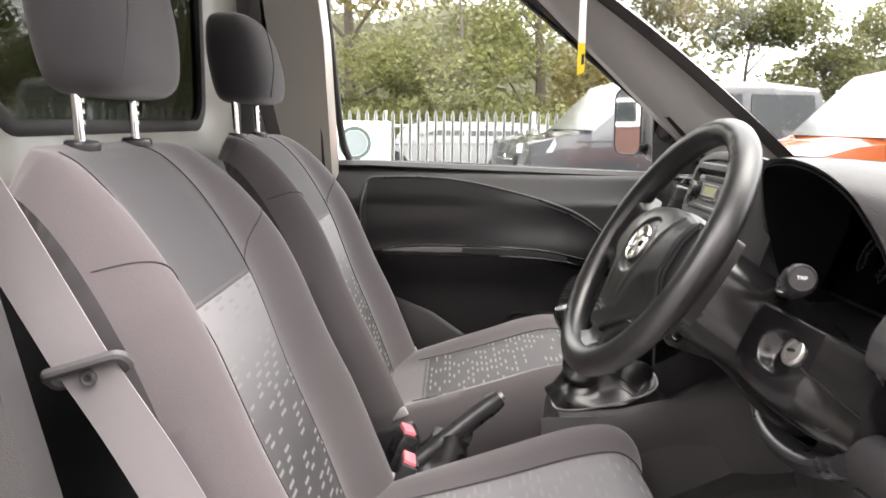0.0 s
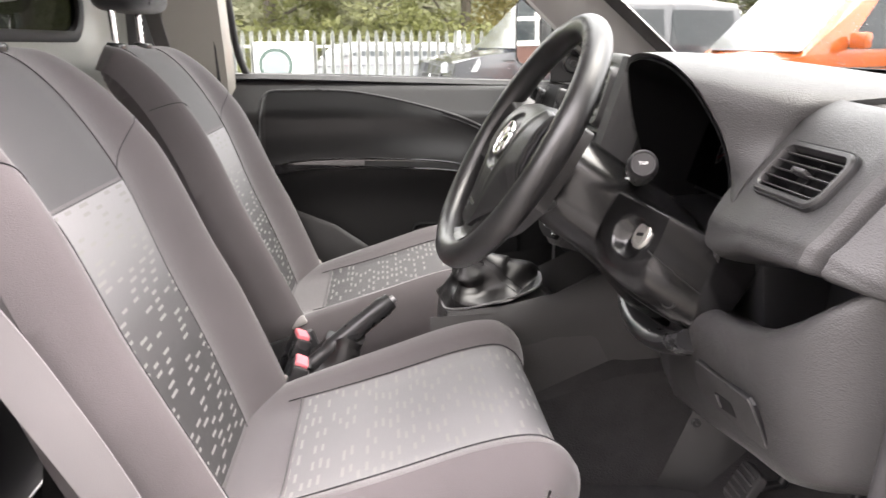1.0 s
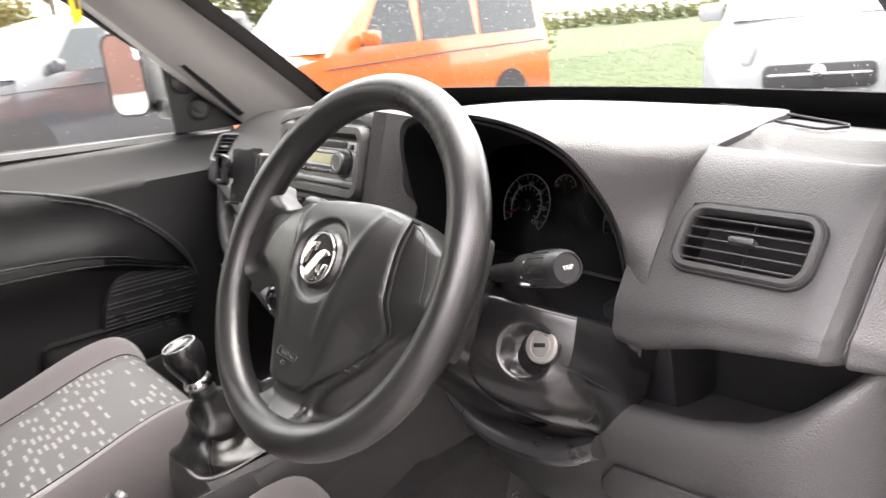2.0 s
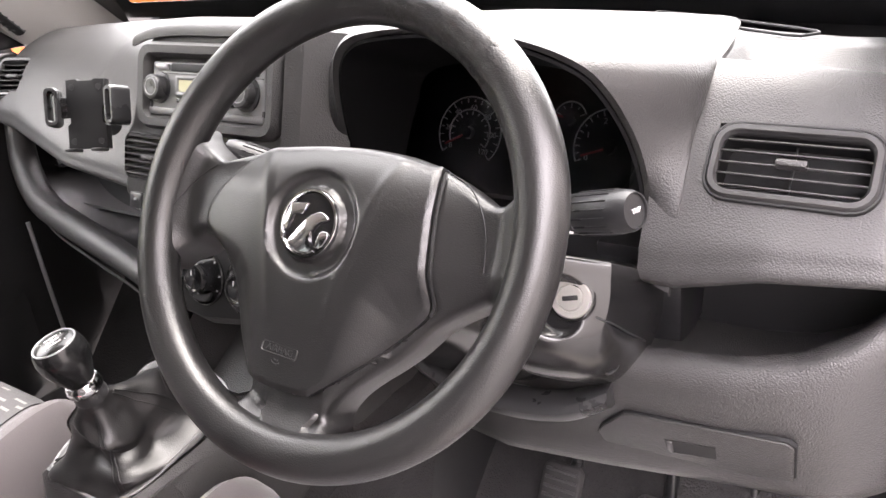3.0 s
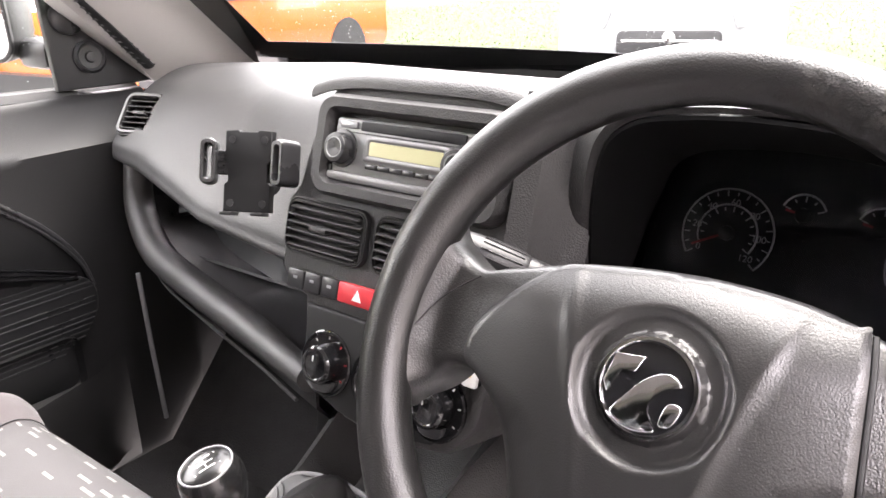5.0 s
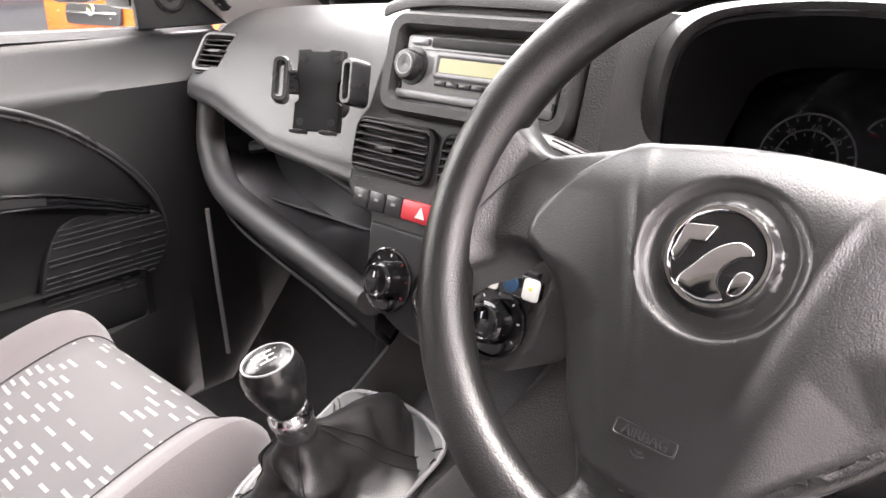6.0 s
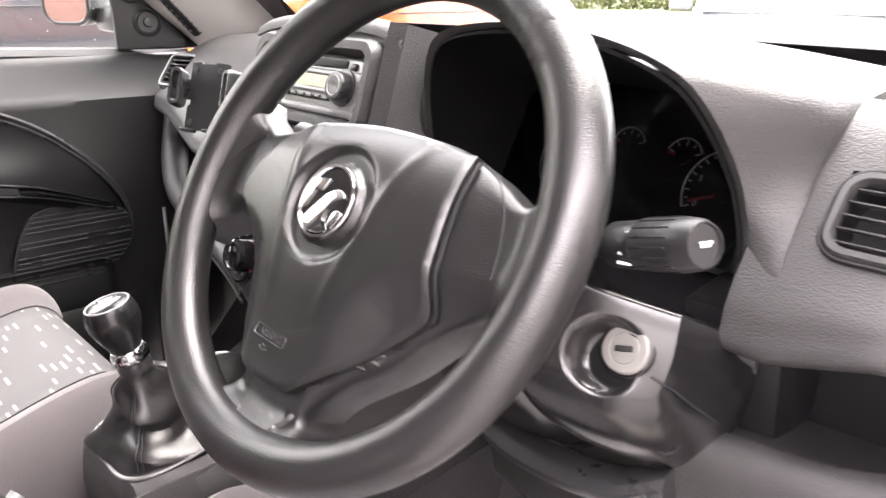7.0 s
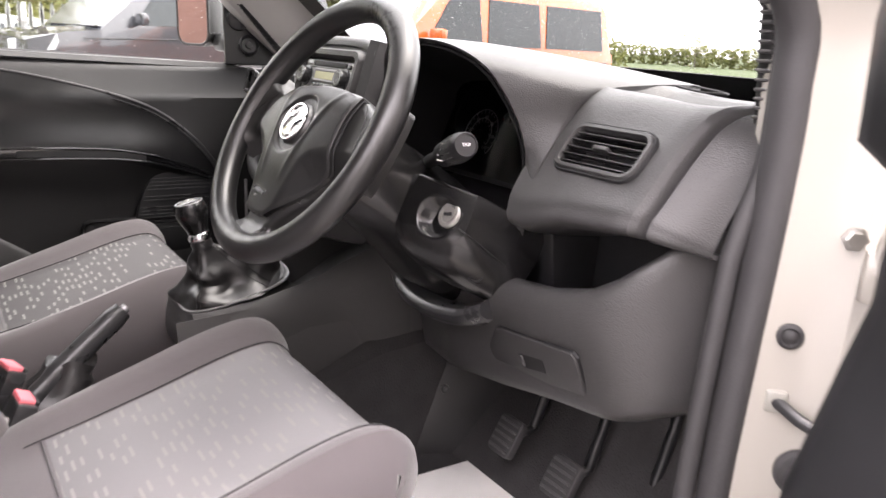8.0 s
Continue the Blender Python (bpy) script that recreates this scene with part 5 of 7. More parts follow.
part("knob_ring", bezel(circle(0.0226, 36), circle(0.0208, 36), 0.0024, kt, -0.001, 0.0008), SILVER, gl)
cap = part("knob_cap", lathe([(0.0210, 0), (0.0200, 0.0012), (0.012, 0.003), (0.001, 0.0036)], kt, 36), KNOB_SKIN, gl)
for x in (-0.007, 0.0, 0.007):
    part("shift_line", rbox((0.0009, 0.014, 0.0006), 0, at(kt, x, 0, 0.0034)), MARK, cap)
part("shift_line", rbox((0.015, 0.0009, 0.0006), 0, at(kt, 0, 0, 0.0036)), MARK, cap)
for x in (-0.007, 0.0, 0.007):
    for y in (-0.0095, 0.0095):
        part("shift_mark", rbox((0.0022, 0.0028, 0.0005), 0, at(kt, x, y, 0.0026)), MARK, cap)

hb = thing("handbrake_lever", (0.0, -0.06, 0.66), "black handbrake lever with a creased rubber boot", "handbrake")
HB = spline([(-0.03, -0.086, 0.716), (0.018, -0.068, 0.750), (0.065, -0.050, 0.783), (0.112, -0.033, 0.815)], 20)
part("lever", sweep(HB, lambda f: 0.0145 if f < 0.25 else 0.0168 if f < 0.93 else 0.0145, 18, flat=1.1), PLASTIC_SMOOTH, hb, "smooth black grip")
d_ = (HB[-1] - HB[-2]).normalized()
part("button", rod(HB[-1] - d_ * 0.004, HB[-1] + d_ * 0.008, 0.0075, 16), SILVER, hb, "grey release button")
part("grip_seam", sweep([p + Vector((-0.004, -0.010, 0.0125)) for p in HB[6:18]], 0.001, 6), PLASTIC_PALE, hb)
secs = []
for k in range(8):
    f = k / 7
    c = Vector((-0.030, -0.092, 0.66)).lerp(HB[8], f)
    r = lerp(0.050, 0.024, f) + (0.005 if k % 2 else 0)
    secs.append([c + Vector((r * 1.2 * math.cos(a) - 0.2 * r * math.sin(a), r * 0.8 * math.sin(a), 0.008 * math.sin(3 * a + k))) for a in (2 * math.pi * i / 28 for i in range(28))])
part("boot", loft(secs), LEATHER, hb, "creased black boot")
part("lever_base", rbox((0.16, 0.10, 0.08), 0.02, Matrix.Translation((-0.04, -0.06, 0.64))), PLASTIC_DARK, hb)


def buckle(at_, tilt, turn, group):
    m = pose(*at_, 0, tilt, turn)
    b = thing("belt_buckle", at_, "black seat belt buckle with a red release button", "seat belt buckle", group)
    part("housing", rbox((0.030, 0.052, 0.075), 0.006, m @ pose(0, 0, -0.038)), PLASTIC_SMOOTH, b)
    part("release", rbox((0.022, 0.040, 0.010), 0.003, m @ pose(-0.002, 0.0, 0.001)), PINK, b, "faded red button")
    part("slot", rbox((0.004, 0.042, 0.004), 0, m @ pose(0.012, 0, 0.0015)), VOID, b)
    part("stalk", rbox((0.012, 0.03, 0.10), 0.003, m @ pose(0, 0, -0.11)), PLASTIC_DARK, b)


buckle((-0.047, -0.046, 0.757), 25, 15, "belt buckles between the seats")
buckle((-0.040, -0.132, 0.742), 25, 5, "belt buckles between the seats")

# ---- seats ----
BACK = spline([(-0.105, 0, 0.655), (-0.128, 0, 0.72), (-0.165, 0, 0.815), (-0.215, 0, 0.935), (-0.268, 0, 1.077), (-0.325, 0, 1.180), (-0.378, 0, 1.240), (-0.425, 0, 1.262)], 60)
HALF = [(0.0, (0.205, 0.05, 0.13)), (0.12, (0.238, 0.060, 0.13)), (0.35, (0.258, 0.055, 0.12)), (0.60, (0.252, 0.040, 0.105)), (0.78, (0.228, 0.020, 0.09)), (0.90, (0.212, 0.008, 0.075)), (0.97, (0.188, 0.0, 0.055)), (1.0, (0.165, 0.0, 0.03))]


def back_point(h, s, lift=0.0):
    """h: 0 bottom to 1 top; s: -1 to 1 across the front."""
    j = h * 59
    i = min(int(j), 58)
    p = BACK[i].lerp(BACK[i + 1], j - i)
    d = (BACK[min(i + 2, 59)] - BACK[max(i - 1, 0)]).normalized()
    n = Vector((d.z, 0, -d.x))
    w, bol, th = table(HALF, h)
    a = abs(s)
    up = bol * math.exp(-((a - 0.86) / 0.17) ** 2) - (0.045 * max(0, (a - 0.86) / 0.14) ** 2)
    return p + n * (up + lift) + Vector((0, w * s, 0))


def back_ring(h):
    front = [back_point(h, s) for s in [-1 + 2 * i / 72 for i in range(73)]]
    w, bol, th = table(HALF, h)
    j = min(int(h * 59), 58)
    d = (BACK[min(j + 2, 59)] - BACK[max(j - 1, 0)]).normalized()
    n = Vector((d.z, 0, -d.x))
    rear = [BACK[min(int(h * 59 + 0.5), 59)] - n * (th * (1 - 0.35 * abs(s) ** 4)) + Vector((0, w * 0.96 * s, 0)) for s in (0.95, 0.75, 0.4, 0, -0.4, -0.75, -0.95)]
    return front + rear


TOPC = [(-0.115, 0.690), (-0.06, 0.705), (0.02, 0.722), (0.12, 0.748), (0.21, 0.775), (0.268, 0.787), (0.294, 0.783), (0.314, 0.764), (0.326, 0.726), (0.327, 0.68), (0.322, 0.62), (0.325, 0.585)]
TOP = spline([(x, 0, z) for x, z in TOPC], 60)


def seat_point(h, s, lift=0.0):
    j = h * 59
    i = min(int(j), 58)
    p = TOP[i].lerp(TOP[i + 1], j - i)
    d = (TOP[min(i + 2, 59)] - TOP[max(i - 1, 0)]).normalized()
    n = Vector((-d.z, 0, d.x))
    a = abs(s)
    bol = 0.034 * math.sin(math.pi * min(1, max(0, h * 1.35))) ** 0.8 if h < 0.74 else 0.0
    w = 0.235 + 0.018 * math.sin(math.pi * min(1, h * 1.1))
    if h > 0.55:
        w -= 0.030 * ((h - 0.55) / 0.45) ** 1.6
    up = bol * math.exp(-((a - 0.80) / 0.18) ** 2) - 0.07 * max(0, (a - 0.82) / 0.18) ** 2.2
    return p + n * (up + lift) + Vector((0, w * s, 0))


def patch(f, h0, h1, s0, s1, nh, ns, lift):
    rows = []
    for i in range(nh + 1):
        h = lerp(h0, h1, i / nh)
        rows.append([f(h, lerp(s0, s1, k / ns), lift * min(1, 6 * min(i / nh, 1 - i / nh, k / ns, 1 - k / ns) + 0.15)) for k in range(ns + 1)])
    return rows


def shift(rows, y):
    return [[p + Vector((0, y, 0)) for p in r] for r in rows]


def seat(y, name, label, pl=-0.53, pr=0.53):
    st = thing(name, (0.1, y, 0.5), label, "car seat", "front seats")
    cover = part("backrest", loft(shift([back_ring(i / 80) for i in range(81)], y)), CLOTH, st, "plain grey cloth bolsters and back")
    mid_ = part("back_panel", shell(shift(patch(back_point, 0.10, 0.571, pl, pr, 60, 40, 0.0018), y), 0.002), DASH_BACK, cover, "cloth woven with pale strokes, shaded darker towards its foot")
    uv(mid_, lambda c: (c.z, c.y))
    part("upper_insert", shell(shift(patch(back_point, 0.578, 0.93, pl - 0.005, pr + 0.005, 40, 36, 0.0014), y), 0.002), CLOTH_MID, cover, "plain dark cloth upper insert")
    for q, s in ((-1, pl - 0.015), (1, pr + 0.015)):
        part("seam", sweep([back_point(h, s if h > 0.62 or q > 0 else s - 0.14 * min(1, (0.62 - h) / 0.08), 0.0012) + Vector((0, y, 0)) for h in [0.06 + 0.86 * i / 50 for i in range(51)]], 0.0009, 6), CLOTH_DARK, cover)
    part("seam", sweep([back_point(0.5725, lerp(pl - 0.02, pr + 0.02, i / 20), 0.002) + Vector((0, y, 0)) for i in range(21)], 0.0010, 6), CLOTH_DARK, cover)
    for s in (-1, 1):
        part("seam", sweep([back_point(0.59 + 0.006 * i, lerp(pl - 0.02 if s < 0 else pr + 0.02, s * 0.99, i / 14), 0.001) + Vector((0, y, 0)) for i in range(15)], 0.0009, 6), CLOTH_DARK, cover)
    # cushion
    rows = [[seat_point(i / 44, -1 + 2 * k / 32) + Vector((0, y, 0)) for k in range(33)] for i in range(45)]
    full = []
    for i, r in enumerate(rows):
        low = [Vector((min(r[16].x, 0.35), y + q, 0.57)) for q in (0.22, 0.1, -0.1, -0.22)]
        full.append(r + low)
    cush = part("cushion", loft(full), CLOTH, st, "plain grey cloth cushion and bolsters")
    pan = part("cushion_panel", shell(shift(patch(seat_point, 0.13, 0.79, -0.68 if y < 0 else -0.56, 0.58, 40, 24, 0.005), y), 0.003), DASH_WORN_LIT if y < 0 else DASH_SEAT, cush, "faded cloth woven with pale strokes, doorway light in its colour" if y < 0 else "cloth woven with pale strokes")
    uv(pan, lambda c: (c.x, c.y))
    for s in (-0.69 if y < 0 else -0.57, 0.59):
        part("seam", sweep([seat_point(0.10 + 0.695 * i / 30, s, 0.002) + Vector((0, y, 0)) for i in range(31)], 0.0010, 6), CLOTH_DARK, cush)
    for h in (0.125, 0.797):
        part("seam", sweep([seat_point(h, lerp(-0.69 if y < 0 else -0.57, 0.59, i / 20), 0.002) + Vector((0, y, 0)) for i in range(21)], 0.0010, 6), CLOTH_DARK, cush)
    # head restraint
    def top(z):
        return z if y < 0 else 1.326 + (z - 1.318) * 0.75
    hr = []
    for z, w, t0, t1 in ((1.318, 0.080, -0.435, -0.385), (1.324, 0.105, -0.455, -0.365), (1.345, 0.122, -0.468, -0.352), (1.40, 0.130, -0.478, -0.352), (1.46, 0.126, -0.485, -0.362), (1.515, 0.112, -0.487, -0.378), (1.55, 0.085, -0.484, -0.398), (1.563, 0.05, -0.474, -0.415)):
        ring = []
        for i in range(36):
            a = 2 * math.pi * i / 36
            c, s = math.cos(a), math.sin(a)
            ring.append((lerp(t0, t1, 0.5) + (t1 - t0) / 2 * math.copysign(abs(c) ** 0.6, c), y + (0.036 if y < 0 else -0.010) + w * math.copysign(abs(s) ** 0.7, s), top(z)))
        hr.append(ring)
    # passenger's restraint takes darker cloth: that seat's shade put into its colour
    hd = part("head_restraint", loft([[spline([Vector(r[i]) for r in hr], 26)[k] for i in range(36)] for k in range(26)]), CLOTH_DARK if y > 0 else CLOTH_MID, st, "padded cloth head restraint")
    part("seam", sweep([Vector((-0.352 - 0.026 * ((z_ - 1.40) / 0.16) ** 2 * (1 if z_ > 1.4 else 0.6) + 0.003, y - 0.063 - 0.022 * smooth(1.43, 1.33, z_), top(z_))) for z_ in [1.335 + 0.01 * i for i in range(20)]], 0.001, 6), CLOTH_DARK, hd)
    for s in ((-0.052, 0.108) if y < 0 else (-0.102, 0.068)):
        post = part("post", rod((-0.418, y + s, 1.24), (-0.424, y + s, 1.36), 0.0062, 14), CHROME, st, "bright steel post")
        for k in range(4):
            part("notch", rod((-0.4175, y + s + 0.0045, 1.285 + 0.013 * k), (-0.4175, y + s + 0.0045, 1.290 + 0.013 * k), 0.0035, 8), STEEL, post)
        part("post_sleeve", slab(rrect(0.052, 0.032, 0.015, 5), 0.011, face_frame((-0.417, y + s, 1.2575), (0.1, 0, 1), (1, 0, 0)), 0.004, -0.002), PLASTIC_SMOOTH, st, "black plastic sleeve")
    # base and recliner covers
    part("seat_base", rbox((0.40, 0.42, 0.11), 0.02, Matrix.Translation((0.13, y, 0.535))), PLASTIC_DARK, st)
    for s in (-1, 1):
        part("hinge_cover", rbox((0.13, 0.022, 0.10), 0.010, pose(-0.09, y + s * 0.238, 0.64, 0, -20, 0)), PLASTIC_SMOOTH, st)
        part("belt_anchor", rbox((0.036, 0.010, 0.020), 0.004, pose(-0.078, y + s * 0.212, 0.712, 0, -25, 0)), TRIM_PALE, st, "pale plastic hinge cap")
    return st


seat(DRIVER, "driver_seat", "grey cloth driver's seat with a stroke-patterned centre panel", -0.67, 0.45)
seat(PASSENGER, "passenger_seat", "grey cloth passenger seat with a stroke-patterned centre panel", -0.53, 0.50)


def strap(path, width, thick, side):
    """A flat webbing band along path; side: the way across it at each point."""
    rings = []
    for p, s in zip(path, side):
        s = Vector(s).normalized()
        d = Vector((0.3, 0, -1)).cross(s).normalized()
        rings.append([p + s * width / 2 + d * thick, p - s * width / 2 + d * thick, p - s * width / 2 - d * thick, p + s * width / 2 - d * thick])
    return loft(rings)


# driver's belt
belt = thing("seat_belt", (-0.30, -0.64, 0.6), "grey webbing seat belt beside the driver's seat, black tongue", "seat belt", "seat belts")
bp = spline([(-0.51, -0.745, 1.55), (-0.435, -0.70, 1.345), (-0.365, -0.665, 1.178), (-0.315, -0.660, 1.079), (-0.303, -0.660, 1.061), (-0.239, -0.652, 0.943), (-0.16, -0.635, 0.76), (-0.13, -0.61, 0.58)], 60)
side = [Vector((0.93, -0.30 * smooth(1.25, 1.5, q.z) + 0.10 * math.sin((1.06 - q.z) * 14) * smooth(1.05, 0.95, q.z), 0.36)) for q in bp]
part("webbing", strap(bp, 0.054, 0.0008, side), WEB, belt, "ribbed grey webbing")
tm = Matrix.Translation((-0.309, -0.6605, 1.072)) @ Matrix(((0.956, -0.294, 0, 0), (0, 0, -1, 0), (0.294, 0.956, 0, 0), (0, 0, 0, 1)))
# the tongue leans, so that the webbing passes behind its top bar and before its bottom bar
part("tongue", bezel(rrect(0.084, 0.029, 0.011, 6), rrect(0.060, 0.010, 0.004, 6), 0.008, tm @ pose(0, -0.0075, -0.0005, 42, 0, 0), -0.004, 0.003), PLASTIC_PALE, belt, "grey plastic belt tongue")
button = part("stop_button", lathe([(0.0082, 0), (0.0082, 0.0025), (0.0072, 0.004), (0.005, 0.0042), (0.0035, 0.0032), (0.001, 0.0032)], tm @ pose(0, -0.0135, 0.0006), 24), PLASTIC_PALE, belt, "round grey stop button")
part("button_ring", lathe([(0.003, 0.003), (0.0028, 0.0038), (0.0018, 0.0038), (0.0016, 0.003)], tm @ pose(0, -0.0135, 0.0006), 16), PLASTIC_DARK, button)

# passenger's belt on its pillar
pbelt = thing("seat_belt", (-0.42, 0.64, 0.7), "dark webbing seat belt hanging on the pillar beside the passenger seat", "seat belt", "seat belts")
bp = spline([(-0.485, 0.665, 1.66), (-0.475, 0.66, 1.45), (-0.43, 0.64, 1.25), (-0.36, 0.62, 1.0), (-0.30, 0.61, 0.8)], 30)
part("webbing", strap(bp, 0.05, 0.0008, [Vector((0.75, -0.5, 0.2))] * 30), WEB, pbelt)
part("tongue", rbox((0.05, 0.012, 0.03), 0.004, pose(-0.335, 0.607, 0.985, 0, 15, 20)), TRIM_PALE, pbelt, "pale tongue clip")

# ---- pillars behind the doors ----
for s, nm, back in ((1, "pillar_rear_left", 0.0), (-1, "pillar_rear_right", 0.13)):
    pl = thing(nm, (-0.42, 0.74 * s, 0.5), "cream painted door pillar with dark grey inner trim", "pillar", kind="structure")
    prof = [(-0.56, 0.66), (-0.505, 0.668), (-0.465, 0.70), (-0.455, 0.76), (-0.56, 0.80)] if s > 0 else [(-0.53, 0.66), (-0.46, 0.668), (-0.415, 0.70), (-0.405, 0.76), (-0.53, 0.80)]
    part("pillar_trim", loft([[(x + dx - back, s * (y - dy), z) for x, y in prof] for z, dx, dy in ((0.50, 0.0, -0.02), (1.15, 0.0, 0.0), (1.50, -0.01, 0.01), (1.80, -0.03, 0.04))]), PLASTIC_PALE if s > 0 else PLASTIC, pl, "grey plastic pillar trim")
    prof = [(-0.47 if s > 0 else -0.408, 0.712), (-0.335, 0.745), (-0.32, 0.775), (-0.33, 0.84), (-0.50, 0.86), (-0.50, 0.80)]
    part("pillar_skin", loft([[(x + dx - back, s * (y - dy), z) for x, y in prof] for z, dx, dy in ((0.45, 0.02, -0.03), (1.17, 0.03, -0.02), (1.50, 0.02, 0.03), (1.82, -0.01, 0.09))]), WHITE_PAINT, pl, "cream painted steel")
    part("pillar_seal", sweep([(-0.338 - back, s * 0.765, 0.5), (-0.327 - back, s * 0.765, 1.17), (-0.338 - back, s * 0.72, 1.5), (-0.36 - back, s * 0.665, 1.80)], 0.007, 10), RUBBER, pl)

lq = thing("quarter_trim", (-0.5, -0.78, 0.5), "dark grey trim at the foot of the driver's door pillar", "pillar trim", kind="structure")
part("quarter_panel", loft([[(x0, -0.735, z), (x0 + 0.02, -0.80, z), (-0.56, -0.82, z), (-0.56, -0.72, z)] for x0, z in ((-0.20, 0.50), (-0.24, 0.70), (-0.298, 0.985), (-0.337, 1.155), (-0.375, 1.30), (-0.42, 1.45), (-0.48, 1.80))]), PLASTIC, lq)

# ---- passenger door ----
door = thing("door_1", (0.15, 0.80, 0.5), "closed passenger door with black moulded trim and clear window", "car door", kind="structure")


def door_y(x, z):
    """Inner face of the trim: leaning in at the armrest, out at the belt and the foot."""
    y = 0.735
    if z > 1.08:
        y += (z - 1.08) * 0.85
    y -= 0.035 * math.exp(-((z - 0.93 - 0.02 * math.cos((x - 0.05) * 4)) / 0.07) ** 2) * (1 if x < 0.3 else max(0, 1 - (x - 0.3) / 0.25))
    return y


XS = [-0.345 + 1.06 * i / 60 for i in range(61)]
ZS = [0.48 + 0.705 * i / 60 for i in range(61)]
trim = part("door_trim", shell([[(x, door_y(x, z), z if z < 1.15 else z - 0.03 * max(0, (x + 0.2)) * (z - 1.15) / 0.035) for x in XS] for z in ZS], 0.01), DOOR_SKIN, door, "grained dark grey door trim")
part("door_core", rbox((1.06, 0.05, 0.66), 0.01, Matrix.Translation((0.185, 0.845, 0.80))), WHITE_PAINT, door, "cream painted door")
part("belt_top", shell([[(x, y, 1.186 - 0.03 * max(0, x + 0.2) + dz) for x in (-0.345, -0.2, 0.0, 0.2, 0.4, 0.6, 0.715)] for y, dz in ((0.80, -0.012), (0.812, 0.0), (0.835, 0.002), (0.85, -0.006))], 0.006), PLASTIC, door, "grey top rail of the door")


def on_door(pts, n, lift):
    return [Vector((0.2 + p.x, door_y(0.2 + p.x, 1.0 + p.y) - lift, 1.0 + p.y)) for p in spline([(x, z, 0) for x, z in pts], n)]


# the arched inset: its black field, the bright upper edge and the pull strip
ARCH = [(-0.424, -0.02), (-0.426, 0.04), (-0.420, 0.10), (-0.408, 0.134), (-0.36, 0.142), (-0.178, 0.138), (0.018, 0.100), (0.155, 0.055), (0.250, -0.015), (0.310, -0.09), (0.330, -0.15)]
arch_top = on_door(ARCH, 60, 0.004)
field = []
for p in on_door(ARCH[3:], 60, 0.0045):
    zb = 0.958 - 0.10 * max(0, (p.x - 0.1) / 0.4) ** 1.6 - 0.04 * max(0, (-p.x - 0.0)) 
    field.append([Vector((p.x, door_y(p.x, lerp(p.z, min(zb, p.z - 0.004), k / 10)) - 0.0065 + 0.003 * math.sin(math.pi * k / 10), lerp(p.z, min(zb, p.z - 0.004), k / 10))) for k in range(11)])
part("arch_inset", shell(field, 0.003), INSET_SKIN, trim, "black arched inset")
part("arch_edge", sweep(arch_top, 0.0045, 10), PLASTIC_SMOOTH, trim, "rounded black edge of the inset")
part("arch_line", sweep([p + Vector((0, -0.004, -0.010)) for p in arch_top[4:]], 0.0024, 8), PLASTIC_SMOOTH, trim)
STRIP = [(-0.385, -0.046), (-0.30, -0.033), (-0.176, -0.030), (0.029, -0.036), (0.13, -0.052), (0.208, -0.078), (0.300, -0.115)]
up_, lo_ = on_door(STRIP, 40, 0.012), on_door([(x, z - 0.024 + max(0, x) * 0.04) for x, z in STRIP], 40, 0.012)
part("pull_strip", loft([[a + Vector((0, 0.014, 0)), a, a.lerp(b, 0.5) + Vector((0, -0.003, 0)), b, b + Vector((0, 0.014, 0))] for a, b in zip(up_, lo_)]), GLOSS_BLACK, trim, "smooth black pull strip")
part("strip_edge", sweep([p + Vector((0, -0.001, 0)) for p in up_], 0.0030, 8), GLOSS_BLACK, trim)
part("strip_edge", sweep([p + Vector((0, -0.001, 0)) for p in lo_], 0.0030, 8), GLOSS_BLACK, trim)
part("pull_recess", loft([[p + Vector((0, -0.0035, dz)) for p in (a.lerp(b, 0.2), a.lerp(b, 0.8))] + [a.lerp(b, 0.8) + Vector((0, -0.001, dz)), a.lerp(b, 0.2) + Vector((0, -0.001, dz))] for a, b, dz in [(up_[i], lo_[i], 0.0) for i in range(14, 27)]]), VOID, trim, "dark grip slot")
part("door_catch", rbox((0.035, 0.012, 0.012), 0.004, Matrix.Translation((0.318, 0.712, 0.938)) @ pose(0, 0, 0, 0, 14, 0)), CHROME, trim, "bright inner door catch")
# speaker grille and map pocket
gm = face_frame((0.455, 0.727, 0.835), (0, -1, 0))
spk_out = [(p.x, p.y) for p in spline([(-0.10, 0.055, 0), (0.02, 0.048, 0), (0.068, 0.025, 0), (0.066, -0.03, 0), (0.01, -0.075, 0), (-0.11, -0.10, 0), (-0.15, -0.06, 0)], 40, True)]
grille = part("speaker_grille", slab(spk_out, 0.012, gm, 0.003, -0.002), PLASTIC_DARK, trim, "ribbed black speaker grille")
for i in range(15):
    y = 0.046 - 0.009 * i
    xs = [p[0] for p in spk_out if abs(p[1] - y) < 0.008]
    if len(xs) > 1:
        part("grille_rib", rbox((max(xs) - min(xs) - 0.012, 0.003, 0.003), 0.001, at(gm, (max(xs) + min(xs)) / 2, y, 0.0105)), PLASTIC_SMOOTH, grille)
pk = [[Vector((x, 0.735 - 0.075 * math.sin(math.pi * min(1, max(0, (x + 0.345) / 0.9))) ** 0.5 * k, z)) for k, z in ((0.2, 0.50), (0.9, 0.53), (1.0, 0.60), (1.0, zt - 0.008), (0.93, zt), (0.80, zt - 0.006))] for x, zt in ((-0.34, 0.838), (-0.25, 0.835), (-0.13, 0.828), (-0.03, 0.79), (0.05, 0.735), (0.085, 0.705), (0.2, 0.69), (0.35, 0.69), (0.5, 0.69), (0.56, 0.70))]
